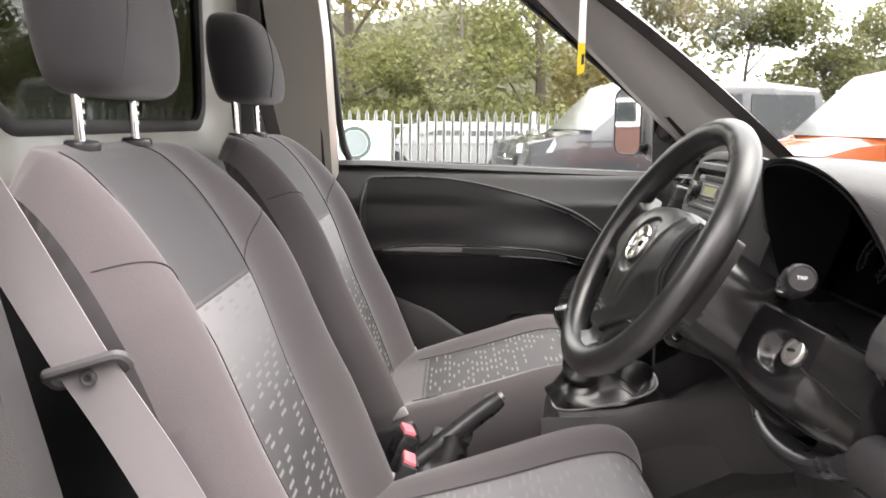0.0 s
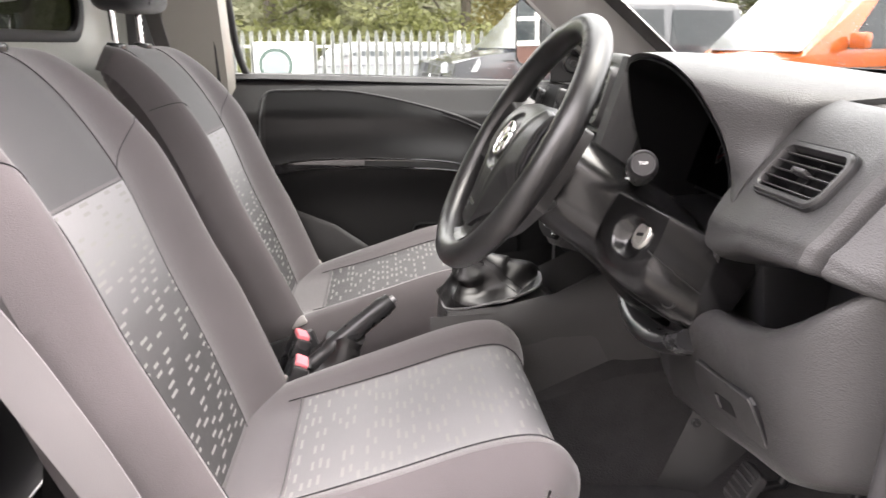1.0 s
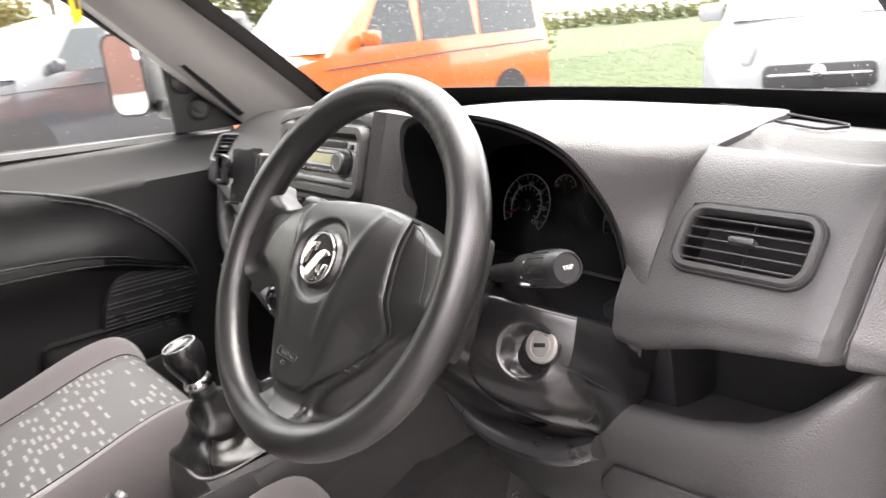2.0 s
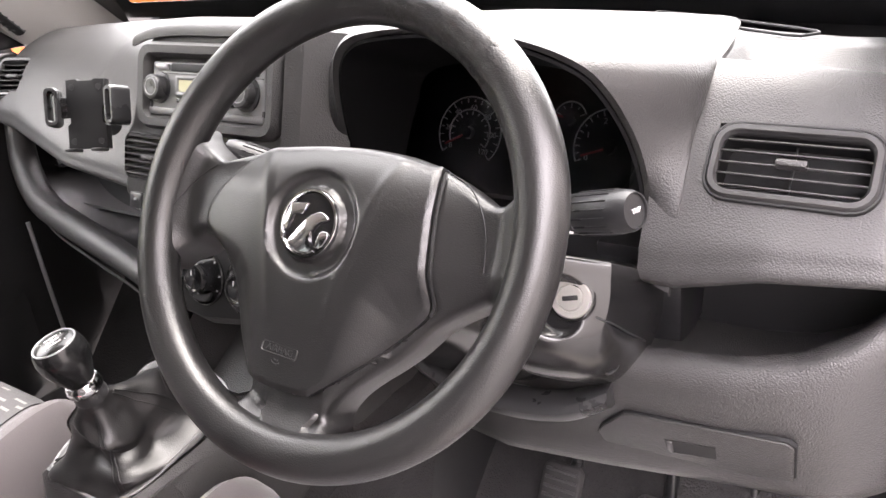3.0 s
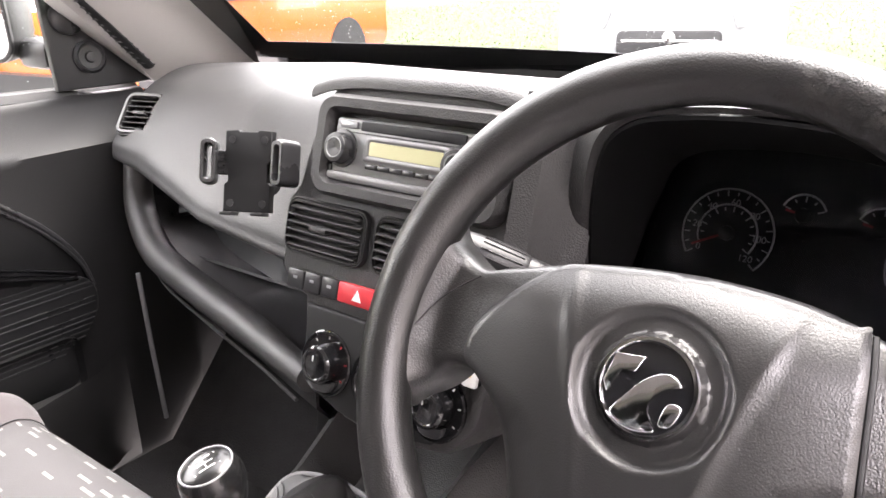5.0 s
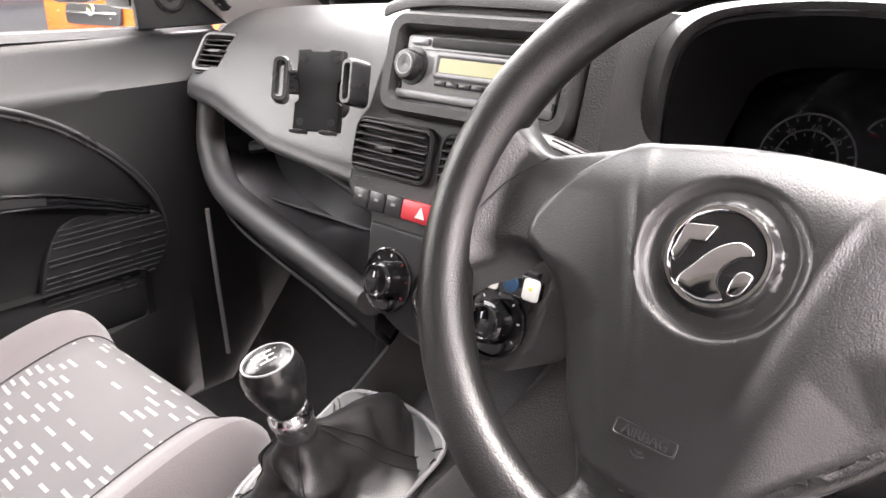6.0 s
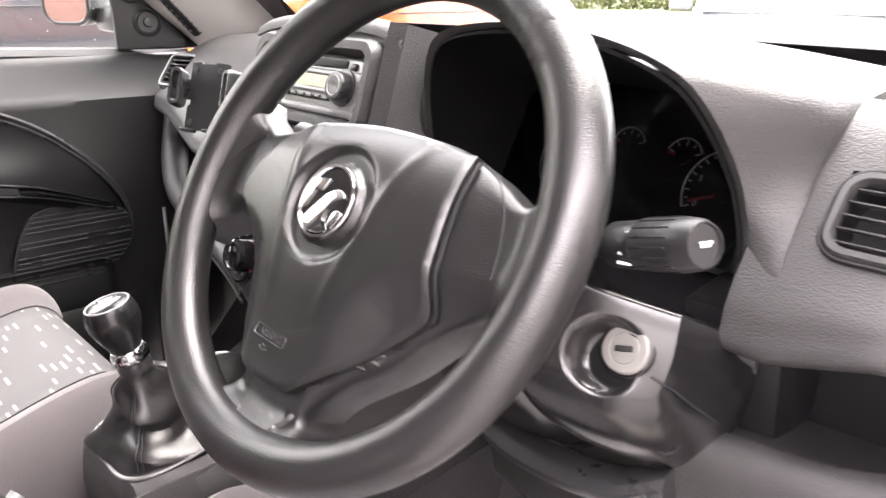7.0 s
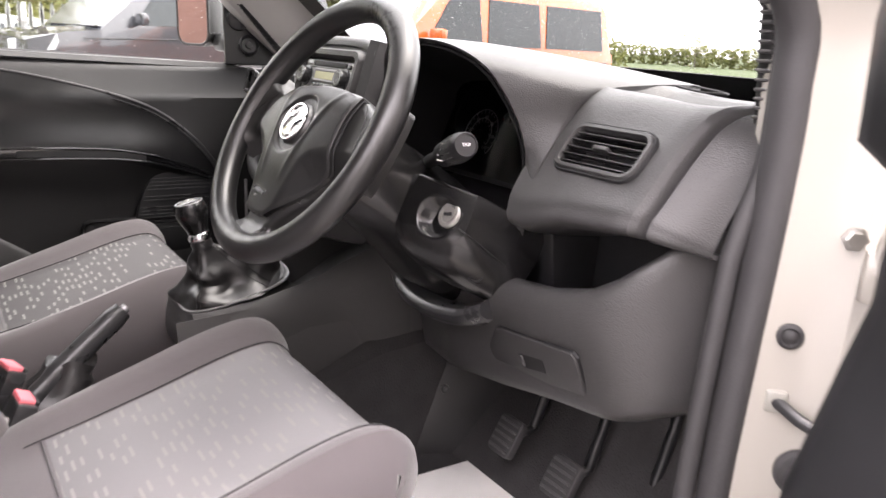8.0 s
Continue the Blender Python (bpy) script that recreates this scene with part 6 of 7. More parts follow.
part("map_pocket", shell(pk, 0.005), DOOR_SKIN, trim, "grained map pocket")
# solid near-black block painted as the pocket's shaded hollow
part("pocket_hollow", rbox((0.30, 0.012, 0.10), 0.02, Matrix.Translation((0.33, 0.722, 0.735))), VOID, trim)
# window
pane = part("window_pane", shell([[(lerp(-0.33, 0.66, i / 8) - (0.0 if k == 0 else 0.10 * k * (i / 8)), 0.838 - 0.13 * k, 1.165 + 0.60 * k) for i in range(9)] for k in (0, 0.5, 1.0)], 0.004), GLASS, door, "clear side window")
FRAME = [(-0.262, 0.825, 1.182), (-0.285, 0.812, 1.26), (-0.305, 0.770, 1.50), (-0.325, 0.725, 1.74)]
part("window_seal", sweep(spline(FRAME, 20), 0.010, 10), RUBBER, door, "black rubber window channel")
part("window_seal", sweep([(-0.275, 0.826, 1.183), (0.0, 0.828, 1.178), (0.30, 0.828, 1.168), (0.60, 0.828, 1.157)], 0.0065, 8), RUBBER, door, "black rubber wiper seal")
UPF = spline([(0.735, 0.80, 1.185), (0.62, 0.795, 1.285), (0.48, 0.785, 1.395), (0.207, 0.752, 1.611), (0.08, 0.735, 1.70), (-0.05, 0.725, 1.745), (-0.33, 0.72, 1.755)], 40)
part("window_frame", loft([[p + Vector((0.0, -0.012, 0.0)), p + Vector((0.055, -0.02, 0.012)), p + Vector((0.085, 0.0, 0.03)), p + Vector((0.07, 0.045, 0.03)), p + Vector((0.0, 0.03, 0.0))] for p in UPF]), PLASTIC_DARK, door, "black upper window frame")
part("seal_lip", sweep([p + Vector((-0.004, 0.0, -0.004)) for p in UPF], 0.007, 8), RUBBER, door)
# tweeter corner
cm = face_frame((0.625, 0.812, 1.235), (-0.10, -1, 0.12))
tw = part("mirror_corner", slab([(-0.055, -0.075), (0.115, -0.075), (0.10, -0.045), (-0.02, 0.11), (-0.055, 0.125)], 0.014, cm, 0.004, -0.004), PLASTIC_DARK, door, "black corner trim with tweeter and adjuster")
for x, y, r in ((0.006, -0.025, 0.027), (-0.018, 0.040, 0.028)):
    part("tweeter", lathe([(r, 0.0), (r, 0.006), (r * 0.85, 0.010), (r * 0.7, 0.006), (r * 0.35, 0.006), (r * 0.3, 0.011), (0.001, 0.012)] if y < 0 else [(r, 0), (r * 0.97, 0.007), (r * 0.8, 0.010), (0.001, 0.011)], at(cm, x, y, 0.010), 28), PLASTIC_SMOOTH, tw, "round black adjuster" if y < 0 else "round black tweeter cover")

# exterior mirror on that door
mir = thing("door_mirror", (0.62, 0.93, 1.2), "black exterior door mirror with upright glass", "door mirror")
mm = face_frame((0.535, 0.965, 1.30), (-0.85, -0.53, -0.02))
part("mirror_shell", loft([[mm @ Vector((p[0] * s, p[1] * s, z)) for p in rrect(0.115, 0.200, 0.035, 8)] for s, z in ((0.94, 0.0), (1.0, -0.012), (0.98, -0.05), (0.75, -0.09), (0.3, -0.105))]), PLASTIC_DARK, mir)
part("mirror_rim", bezel(rrect(0.113, 0.198, 0.034, 8), rrect(0.098, 0.182, 0.028, 8), 0.008, mm, -0.004, 0.002), PLASTIC_SMOOTH, mir)
part("mirror_glass", slab(rrect(0.10, 0.184, 0.028, 8), 0.003, mm, 0, -0.0005), mat("mirror", (0.9, 0.9, 0.9), 0.02, 1.0, vary=0.01), mir, "silvered mirror glass")
part("mirror_arm", rbox((0.09, 0.10, 0.05), 0.015, Matrix.Translation((0.625, 0.90, 1.215))), PLASTIC_DARK, mir)

# ---- driver's footwell ----
foot = thing("footwell_liner", (0.6, -0.3, 0.5), "dark moulded plastic liner of the driver's footwell", "footwell liner", kind="structure")
part("tunnel_side", shell([[(x, y, z) for x, y, z in ((0.18, yb, zb), (0.35, yb - 0.005, zb + 0.01), (0.50, yb - 0.02, zb + 0.03), (0.62, yb - 0.035, zb + 0.05), (0.75, yb - 0.04, zb + 0.06))] for yb, zb in ((-0.085, 0.80), (-0.105, 0.74), (-0.12, 0.64), (-0.125, 0.50))], 0.005), KNEE_SKIN, foot, "grained side panel of the console")
pm = face_frame((0.615, -0.178, 0.60), (-0.40, -0.87, 0.28))
plate = part("side_plate", slab([(p.x, p.y) for p in spline([(-0.195, -0.040, 0), (-0.190, 0.000, 0), (-0.160, 0.035, 0), (-0.080, 0.062, 0), (0.021, 0.080, 0), (0.12, 0.085, 0), (0.13, -0.10, 0), (-0.06, -0.12, 0), (-0.17, -0.10, 0)], 40, True)], 0.012, pm, 0.004, -0.006), PLASTIC_DARK, foot, "dark cover plate with one screw")
part("plate_screw", lathe([(0.008, 0), (0.0075, 0.004), (0.005, 0.005), (0.001, 0.003)], at(pm, 0.021, 0.029, 0.006), 18), PLASTIC_SMOOTH, plate)
part("kick_panel", shell([[(x, y, z) for x, y in ((0.60, -0.755), (0.65, -0.742), (0.72, -0.722), (0.85, -0.70))] for z in (0.50, 0.62, 0.75, 0.88)], 0.006), PLASTIC, foot, "grained kick panel")
# toe board too carries the footwell's shade as near-black colour
part("toe_board", shell([[(x, y, z) for y in (-0.72, -0.5, -0.3, -0.12)] for x, z in ((0.70, 0.50), (0.80, 0.58), (0.90, 0.72), (0.95, 0.88), (0.97, 1.0))], 0.006), VOID, foot, "toe board, near black for the footwell's shade")
single("floor_mat", slab(rrect(0.46, 0.44, 0.05, 6), 0.012, face_frame((0.50, -0.40, 0.503), (0, 0, 1), (1, 0, 0)), 0.004), CARPET, "dark carpet mat in the driver's footwell", "floor mat")
paper = single("paper_mat", slab([(-0.13, -0.17), (0.15, -0.16), (0.16, 0.13), (-0.12, 0.15)], 0.002, face_frame((0.545, -0.385, 0.518), (0, 0, 1), (1, 0, 0)), 0), PAPER, "white paper sheet lying on the driver's mat", "paper mat")


def pedal(at_, w, h, label):
    p = thing("pedal", at_, label, "pedal", "pedals")
    m = face_frame(at_, (-0.86, 0, 0.5))
    pad_ = part("pad", slab(rrect(w, h, 0.010, 5), 0.014, m, 0.004, -0.007), RUBBER, p, "worn grey rubber pad")
    for i in range(5):
        part("rib", rbox((w * 0.82, 0.004, 0.004), 0.001, at(m, 0, -h * 0.36 + h * 0.18 * i, 0.008)), PLASTIC_PALE, pad_)
    part("arm", sweep([m @ Vector((0, 0, -0.008)), m @ Vector((0.0, 0.03, -0.05)), Vector(at_) + Vector((0.12, 0.01, 0.14)), Vector(at_) + Vector((0.16, 0.01, 0.30))], 0.009, 10), PLASTIC_DARK, p, "black pedal arm")


pedal((0.635, -0.370, 0.622), 0.055, 0.065, "clutch pedal with a worn grey rubber pad")
pedal((0.640, -0.500, 0.610), 0.060, 0.065, "brake pedal with a worn grey rubber pad")
pedal((0.655, -0.600, 0.560), 0.045, 0.11, "long accelerator pedal with a worn rubber pad")

# ---- driver's doorway ----
jamb = thing("door_jamb", (0.64, -0.83, 0.5), "cream painted door jamb with hinges, bolts and rubber seal", "door jamb", kind="structure")
line = [Vector((x, y, z)) for z, (x, y) in reversed(SEAL_LINE)]
line = spline(line, 44)
part("jamb_skin", loft([[p + Vector((0.02, 0.035, 0)), p + Vector((-0.004, -0.018, 0)), p + Vector((0.008, -0.034, 0)), p + Vector((0.026, -0.052, 0)), p + Vector((0.036, -0.074, 0)), p + Vector((0.044, -0.092, 0)), p + Vector((0.16, -0.097, 0)), p + Vector((0.16, 0.035, 0))] for p in line]), WHITE_PAINT, jamb, "cream white painted steel")
part("door_seal", sweep([p + Vector((0.002, -0.010, 0)) for p in line], lambda f: 0.026 - 0.009 * f, 16, flat=0.8), RUBBER, jamb, "thick black rubber door seal")
part("seal_lip", sweep([p + Vector((lerp(-0.020, 0.006, smooth(1.04, 1.16, p.z)), lerp(0.010, 0.006, smooth(1.04, 1.16, p.z)), 0)) for p in line], 0.011, 10), RUBBER, jamb)


def on_jamb(z, off):
    p = min(line, key=lambda q: abs(q.z - z))
    return p + Vector(off)


jn = (-0.80, -0.60, 0)
b1 = face_frame(tuple(on_jamb(0.975, (0.022, -0.048, 0))), jn)
part("grommet", lathe([(0.0135, 0), (0.0135, 0.004), (0.010, 0.006), (0.008, 0.004), (0.005, 0.007), (0.001, 0.008)], b1, 24), RUBBER, jamb, "black rubber grommet")
b2 = face_frame(tuple(on_jamb(1.08, (0.040, -0.082, 0))), jn)
part("hinge_bolt", lathe([(0.013, 0), (0.013, 0.003), (0.009, 0.0035), (0.009, 0.012), (0.001, 0.012)], b2, 6), STEEL, jamb, "steel hinge bolt")
for z in (1.06, 0.66):
    part("hinge", rbox((0.05, 0.07, 0.055), 0.008, Matrix.Translation(on_jamb(z, (0.075, -0.115, 0))) @ pose(0, 0, 0, 0, 0, 30)), WHITE_PAINT, jamb, "cream painted door hinge")
ck = on_jamb(0.90, (0.022, -0.048, 0))
part("check_plate", rbox((0.010, 0.022, 0.024), 0.003, Matrix.Translation(ck) @ pose(0, 0, 0, 0, 0, 37)), BULKHEAD_PAINT, jamb, "dull cream check strap bracket")
part("check_strap", sweep([ck, ck + Vector((-0.004, -0.030, -0.008)), ck + Vector((0.01, -0.09, -0.025))], 0.007, 10), PLASTIC_SMOOTH, jamb, "black check strap")
cb = face_frame(tuple(on_jamb(0.825, (0.040, -0.080, 0))), jn)
part("cable_boot", lathe([(0.027, 0), (0.026, 0.005), (0.022, 0.007), (0.018, 0.016), (0.0195, 0.021), (0.0165, 0.026), (0.018, 0.032), (0.015, 0.06)], cb, 28), RUBBER, jamb, "rubber cable boot between body and door")
sill = single("door_sill", loft([[(x, -0.70, 0.505), (x, -0.80, 0.50), (x, -0.85, 0.47), (x, -0.86, 0.35), (x, -0.70, 0.35)] for x in (-0.50, 0.0, 0.56)]), WHITE_PAINT, "cream painted door sill", "door sill", kind="structure")

ddoor = thing("door_2", (0.68, -0.93, 0.4), "open driver's door with cream painted edge and black inner trim", "car door", kind="structure")
hx = Vector((0.592, -0.925, 0))
od = Vector((-0.30, -0.954, 0)).normalized()
on = Vector((-od.y, od.x, 0)) * -1
if on.x > 0:
    on = -on


def dd(u, w, z):
    """u along the door from its hinge, w in towards the cabin."""
    return hx + od * u + on * w + Vector((0, 0, z))


part("door_shell", loft([[dd(u, -0.07, z), dd(u, 0.0, z), dd(u + 0.006, 0.024, z), dd(u + 0.020, 0.036, z), dd(0.085, 0.098, z), dd(1.0, 0.10, z), dd(1.03, -0.07, z)] for u, z in ((0.06, 0.35), (0.02, 0.50), (0.005, 0.7), (0.0, 0.87), (0.006, 0.92), (0.024, 0.955), (0.028, 0.985), (0.018, 1.02), (0.010, 1.06), (0.0, 1.09), (0.012, 1.14), (0.03, 1.19))]), WHITE_PAINT, ddoor, "cream white painted door")
part("door_trim", shell([[dd(u + du, w + dw, z) for u, w in ((0.078, 0.096), (0.088, 0.110), (0.105, 0.118), (0.16, 0.126), (0.4, 0.13), (0.98, 0.12))] for z, dw, du in ((0.45, 0.06, 0), (0.60, 0.055, 0), (0.80, 0.045, 0), (0.92, 0.034, 0), (0.98, 0.014, 0), (1.03, 0.0, 0.002), (1.08, 0.002, 0.018), (1.14, 0.010, 0.026), (1.18, 0.016, 0.026), (1.20, 0.016, -0.010), (1.28, 0.016, -0.014), (1.36, 0.010, -0.01))], 0.008), PLASTIC_DARK, ddoor, "black grained inner trim")
part("window_frame", sweep([dd(0.05, 0.0, 1.18), dd(0.30, 0.02, 1.42), dd(0.52, 0.05, 1.62), dd(0.70, 0.06, 1.72), dd(1.0, 0.06, 1.74), dd(1.01, 0.03, 1.18)], 0.02, 10), PLASTIC_DARK, ddoor, "black window frame")
part("edge_seal", sweep([dd(0.082, 0.104, z) for z in (0.45, 0.7, 0.95, 1.02)], 0.006, 8), RUBBER, ddoor)

# yellow tag on the mirror mount
tag = thing("hanging_tag", (0.36, 0.40, 1.42), "narrow hanging card, clear above and yellow below", "hanging tag")
tm_ = face_frame((0.300, 0.40, 1.50), (0.05, -1, 0.0))
part("tag_card", slab([(-0.008, -0.058), (0.008, -0.050), (0.008, 0.012), (-0.008, 0.012)], 0.0015, tm_ @ pose(0, -0.045, 0), 0), YELLOW, tag, "yellow card")
part("tag_print", slab([(0.0005, -0.035), (0.0065, -0.033), (0.0065, -0.012), (0.0005, -0.012)], 0.0004, tm_ @ pose(0, -0.045, 0.0015), 0), PLASTIC_DARK, tag, "dark printed block")
part("tag_sleeve", slab([(-0.008, -0.034), (0.008, -0.034), (0.007, 0.22), (-0.007, 0.22)], 0.0015, tm_, 0), PAPER, tag, "white card")

# phone cradle
ph = thing("phone_holder", (0.44, 0.16, 1.1), "black plastic phone cradle fixed to the dashboard", "phone holder")
pmx = face_frame((0.431, 0.161, 1.1475), (-0.85, -0.40, 0.33))
part("back_plate", slab([(-0.026, -0.042), (0.026, -0.042), (0.026, -0.014), (0.022, -0.011), (0.022, 0.008), (0.026, 0.011), (0.026, 0.042), (0.012, 0.043), (0.010, 0.041), (-0.010, 0.041), (-0.012, 0.043), (-0.026, 0.042), (-0.026, 0.011), (-0.022, 0.008), (-0.022, -0.011), (-0.026, -0.014)], 0.010, pmx, 0.0015, -0.010), CRADLE, ph, "matt black back plate")
for sx in (-1, 1):
    part("arm", rbox((0.022, 0.026, 0.006), 0.002, at(pmx, sx * 0.033, 0.009, -0.007)), PLASTIC_SMOOTH, ph)
    part("jaw", bezel(rrect(0.017, 0.048, 0.007, 5), rrect(0.006, 0.034, 0.0025, 5), 0.026, at(pmx, sx * 0.047, 0.009, -0.010) @ pose(0, 0, 0, 0, sx * -22, 0), 0, 0.005), PLASTIC_SMOOTH, ph, "padded side jaw")
    part("foot", rbox((0.014, 0.004, 0.018), 0.0015, at(pmx, sx * 0.017, -0.044, 0.003)), PLASTIC_SMOOTH, ph)
    for k in range(4):
        part("rack_tooth", rbox((0.006, 0.0025, 0.003), 0, at(pmx, sx * 0.031, -0.001 + 0.0065 * k, -0.003)), PLASTIC_SMOOTH, ph)
for x, y in ((-0.018, 0.033), (0.018, 0.033), (-0.018, -0.033), (0.018, -0.033)):
    part("pad", lathe([(0.004, 0), (0.004, 0.0008), (0.001, 0.001)], at(pmx, x, y, 0.0), 12), PLASTIC_SMOOTH, ph)
part("mount", rod(pmx @ Vector((0, 0, -0.01)), pmx @ Vector((0, -0.01, -0.055)), 0.014, 16), PLASTIC_SMOOTH, ph)

# rain on the glass
DROP = bpy.data.materials.new("water")
DROP.use_nodes = True
dn = DROP.node_tree.nodes["Principled BSDF"]
# part-white water: the drops' bright glint is put into their colour
dn.inputs["Base Color"].default_value = (0.95, 0.97, 1.0, 1)
dn.inputs["Roughness"].default_value, dn.inputs["IOR"].default_value, dn.inputs["Transmission Weight"].default_value = 0.15, 1.33, 0.6


def drops(name, n, place, label, seed):
    """Small domes of water; place gives a point of the glass and its outward normal."""
    rnd = random.Random(seed)
    verts, faces = [], []
    for _ in range(n):
        p, nrm = place(rnd)
        r = 0.0004 + 0.0010 * rnd.random() ** 3
        a = nrm.orthogonal().normalized()
        b = nrm.cross(a)
        k = len(verts)
        for rr, hh in ((1.0, 0.0), (0.7, 0.45)):
            for i in range(6):
                q = i * math.pi / 3
                verts.append(p + (a * math.cos(q) + b * math.sin(q)) * r * rr + nrm * r * hh)
        verts.append(p + nrm * r * 0.65)
        for i in range(6):
            j = (i + 1) % 6
            faces.append((k + i, k + j, k + 6 + j, k + 6 + i))
            faces.append((k + 6 + i, k + 6 + j, k + 12))
    me = bpy.data.meshes.new(name)
    me.from_pydata([tuple(v) for v in verts], [], faces)
    me.polygons.foreach_set("use_smooth", [True] * len(me.polygons))
    me.materials.append(DROP)
    return tagged(new(name, me), label, "raindrop", kind="stuff")


def on_screen(rnd):
    u, v = rnd.random(), rnd.uniform(0.02, 0.85)
    p = screen_point(u, v)
    n = (screen_point(u + 0.01, v) - p).cross(screen_point(u, v + 0.01) - p).normalized()
    n = n if n.z > 0 else -n
    return p + n * 0.0055, n


def on_side(rnd):
    i, k = rnd.random(), rnd.random() * 0.8
    x = lerp(-0.33, 0.66, i) - 0.10 * k * i
    return Vector((x, 0.838 - 0.13 * k + 0.0055, 1.165 + 0.60 * k)), Vector((0, 0.977, 0.21))


drops("screen_drops", 8000, on_screen, "fine raindrops on the windscreen", 5)
drops("side_drops", 900, on_side, "fine raindrops on the passenger window", 6)

# ---- outside ----
TARMAC = mat("pale_tarmac", (0.15, 0.148, 0.145), 0.85, 0, 0.6, 0.02, 0.3, 0.6)
GRASS = mat("grass", (0.034, 0.056, 0.010), 0.9, 0, 0.6, 0.05, 0.2, 0.35, second=(0.046, 0.068, 0.014))


def leaf(name, base, second):
    """Thin leaves: half of the light passes through."""
    m = mat(name, base, 0.6, 0, 0, 0.05, 0.4, 0.8, second=second)
    n, l = m.node_tree.nodes, m.node_tree.links
    thin, both = n.new("ShaderNodeBsdfTranslucent"), n.new("ShaderNodeMixShader")
    both.inputs[0].default_value = 0.5
    l.new(n["Principled BSDF"].inputs["Base Color"].links[0].from_socket, thin.inputs[0])
    l.new(n["Principled BSDF"].outputs[0], both.inputs[1])
    l.new(thin.outputs[0], both.inputs[2])
    l.new(both.outputs[0], n["Material Output"].inputs[0])
    return m


LEAF = leaf("leaf", (0.115, 0.130, 0.036), (0.21, 0.215, 0.08))
# far leaves paler and greyer: distance haze put into their colour
LEAF_FAR = leaf("hazy_distant_leaf", (0.19, 0.20, 0.12), (0.28, 0.28, 0.18))
LEAF_WARM = leaf("autumn_leaf", (0.15, 0.125, 0.033), (0.24, 0.205, 0.075))
BARK = mat("bark", (0.09, 0.075, 0.06), 0.9, 0, 0.6, 0.03, 0.3, 0.1)
GALV = mat("galvanised_steel", (0.46, 0.47, 0.45), 0.6, 0.0, 0, 0.01, 0.15, 0.1)
ORANGE = paint("orange_paint", (0.40, 0.080, 0.010), 0.25)
DARK_PAINT = paint("charcoal_paint", (0.035, 0.037, 0.042), 0.2)
PALE_PAINT = paint("pale_silver_paint", (0.25, 0.26, 0.27), 0.25)
TYRE = mat("tyre", (0.02, 0.02, 0.02), 0.8)
CARGLASS = mat("dark_car_glass", (0.02, 0.025, 0.027), 0.05, 0, 0, 0.01, 0.1, 0.3, spec=0.35)
# pale metal: the sky's bright reflection put into the windscreens' colour
WET_SKY_GLASS = mat("wet_sky_glass", (0.36, 0.375, 0.39), 0.12, 0.85, 0, 0.01, 0.1, 0.3)
LAMP = mat("headlamp", (0.22, 0.225, 0.23), 0.15, 0.3)

single("ground", shell([[(x, y, 0.0) for x in (-300, -20, 20, 300)] for y in (-300, -20, 20, 300)], 0.2), TARMAC, "pale worn tarmac of the car park", "ground", kind="structure")
single("grass_field", shell([[(x, y, 0.03) for x in (10.5, 30, 120, 290)] for y in (-200, -20, 5, 60, 200)], -0.02), GRASS, "bright mown grass beyond the car park", "grass", kind="structure")


def blades(name, n, x0, x1, y0, y1, h, label):
    random.seed(7)
    bm = bmesh.new()
    for _ in range(n):
        x, y = random.uniform(x0, x1), random.uniform(y0, y1)
        a, t = random.uniform(0, 6.28), random.uniform(0.5, 1) * h
        w = 0.03
        p = Vector((x, y, 0.02))
        d = Vector((math.cos(a) * w, math.sin(a) * w, 0))
        tip = p + Vector((random.uniform(-0.06, 0.06), random.uniform(-0.06, 0.06), t))
        bm.faces.new([bm.verts.new(q) for q in (p - d, p + d, tip)])
    ob = link(name, bm, GRASS, normals=False)
    return tagged(ob, label, "grass", kind="stuff")


blades("grass_blades", 26000, 10.6, 30, -6, 16, 0.06, "rough tufts of grass at the verge")


def crown(bm, c, r, n, leaf, rnd):
    for _ in range(n):
        while True:
            v = Vector((rnd.uniform(-1, 1), rnd.uniform(-1, 1), rnd.uniform(-1, 1)))
            if 0.15 < v.length < 1:
                break
        v = v.normalized() * v.length ** 0.5
        p = Vector(c) + Vector((v.x * r[0], v.y * r[1], v.z * r[2]))
        a = Vector((rnd.uniform(-1, 1), rnd.uniform(-1, 1), rnd.uniform(-0.7, 0.7))).normalized()
        b = a.cross(Vector((rnd.uniform(-1, 1), rnd.uniform(-1, 1), rnd.uniform(-1, 1)))).normalized()
        s = leaf * rnd.uniform(0.6, 1.4)
        bm.faces.new([bm.verts.new(q) for q in (p - a * s, p + b * s * 0.55, p + a * s, p - b * s * 0.55)])


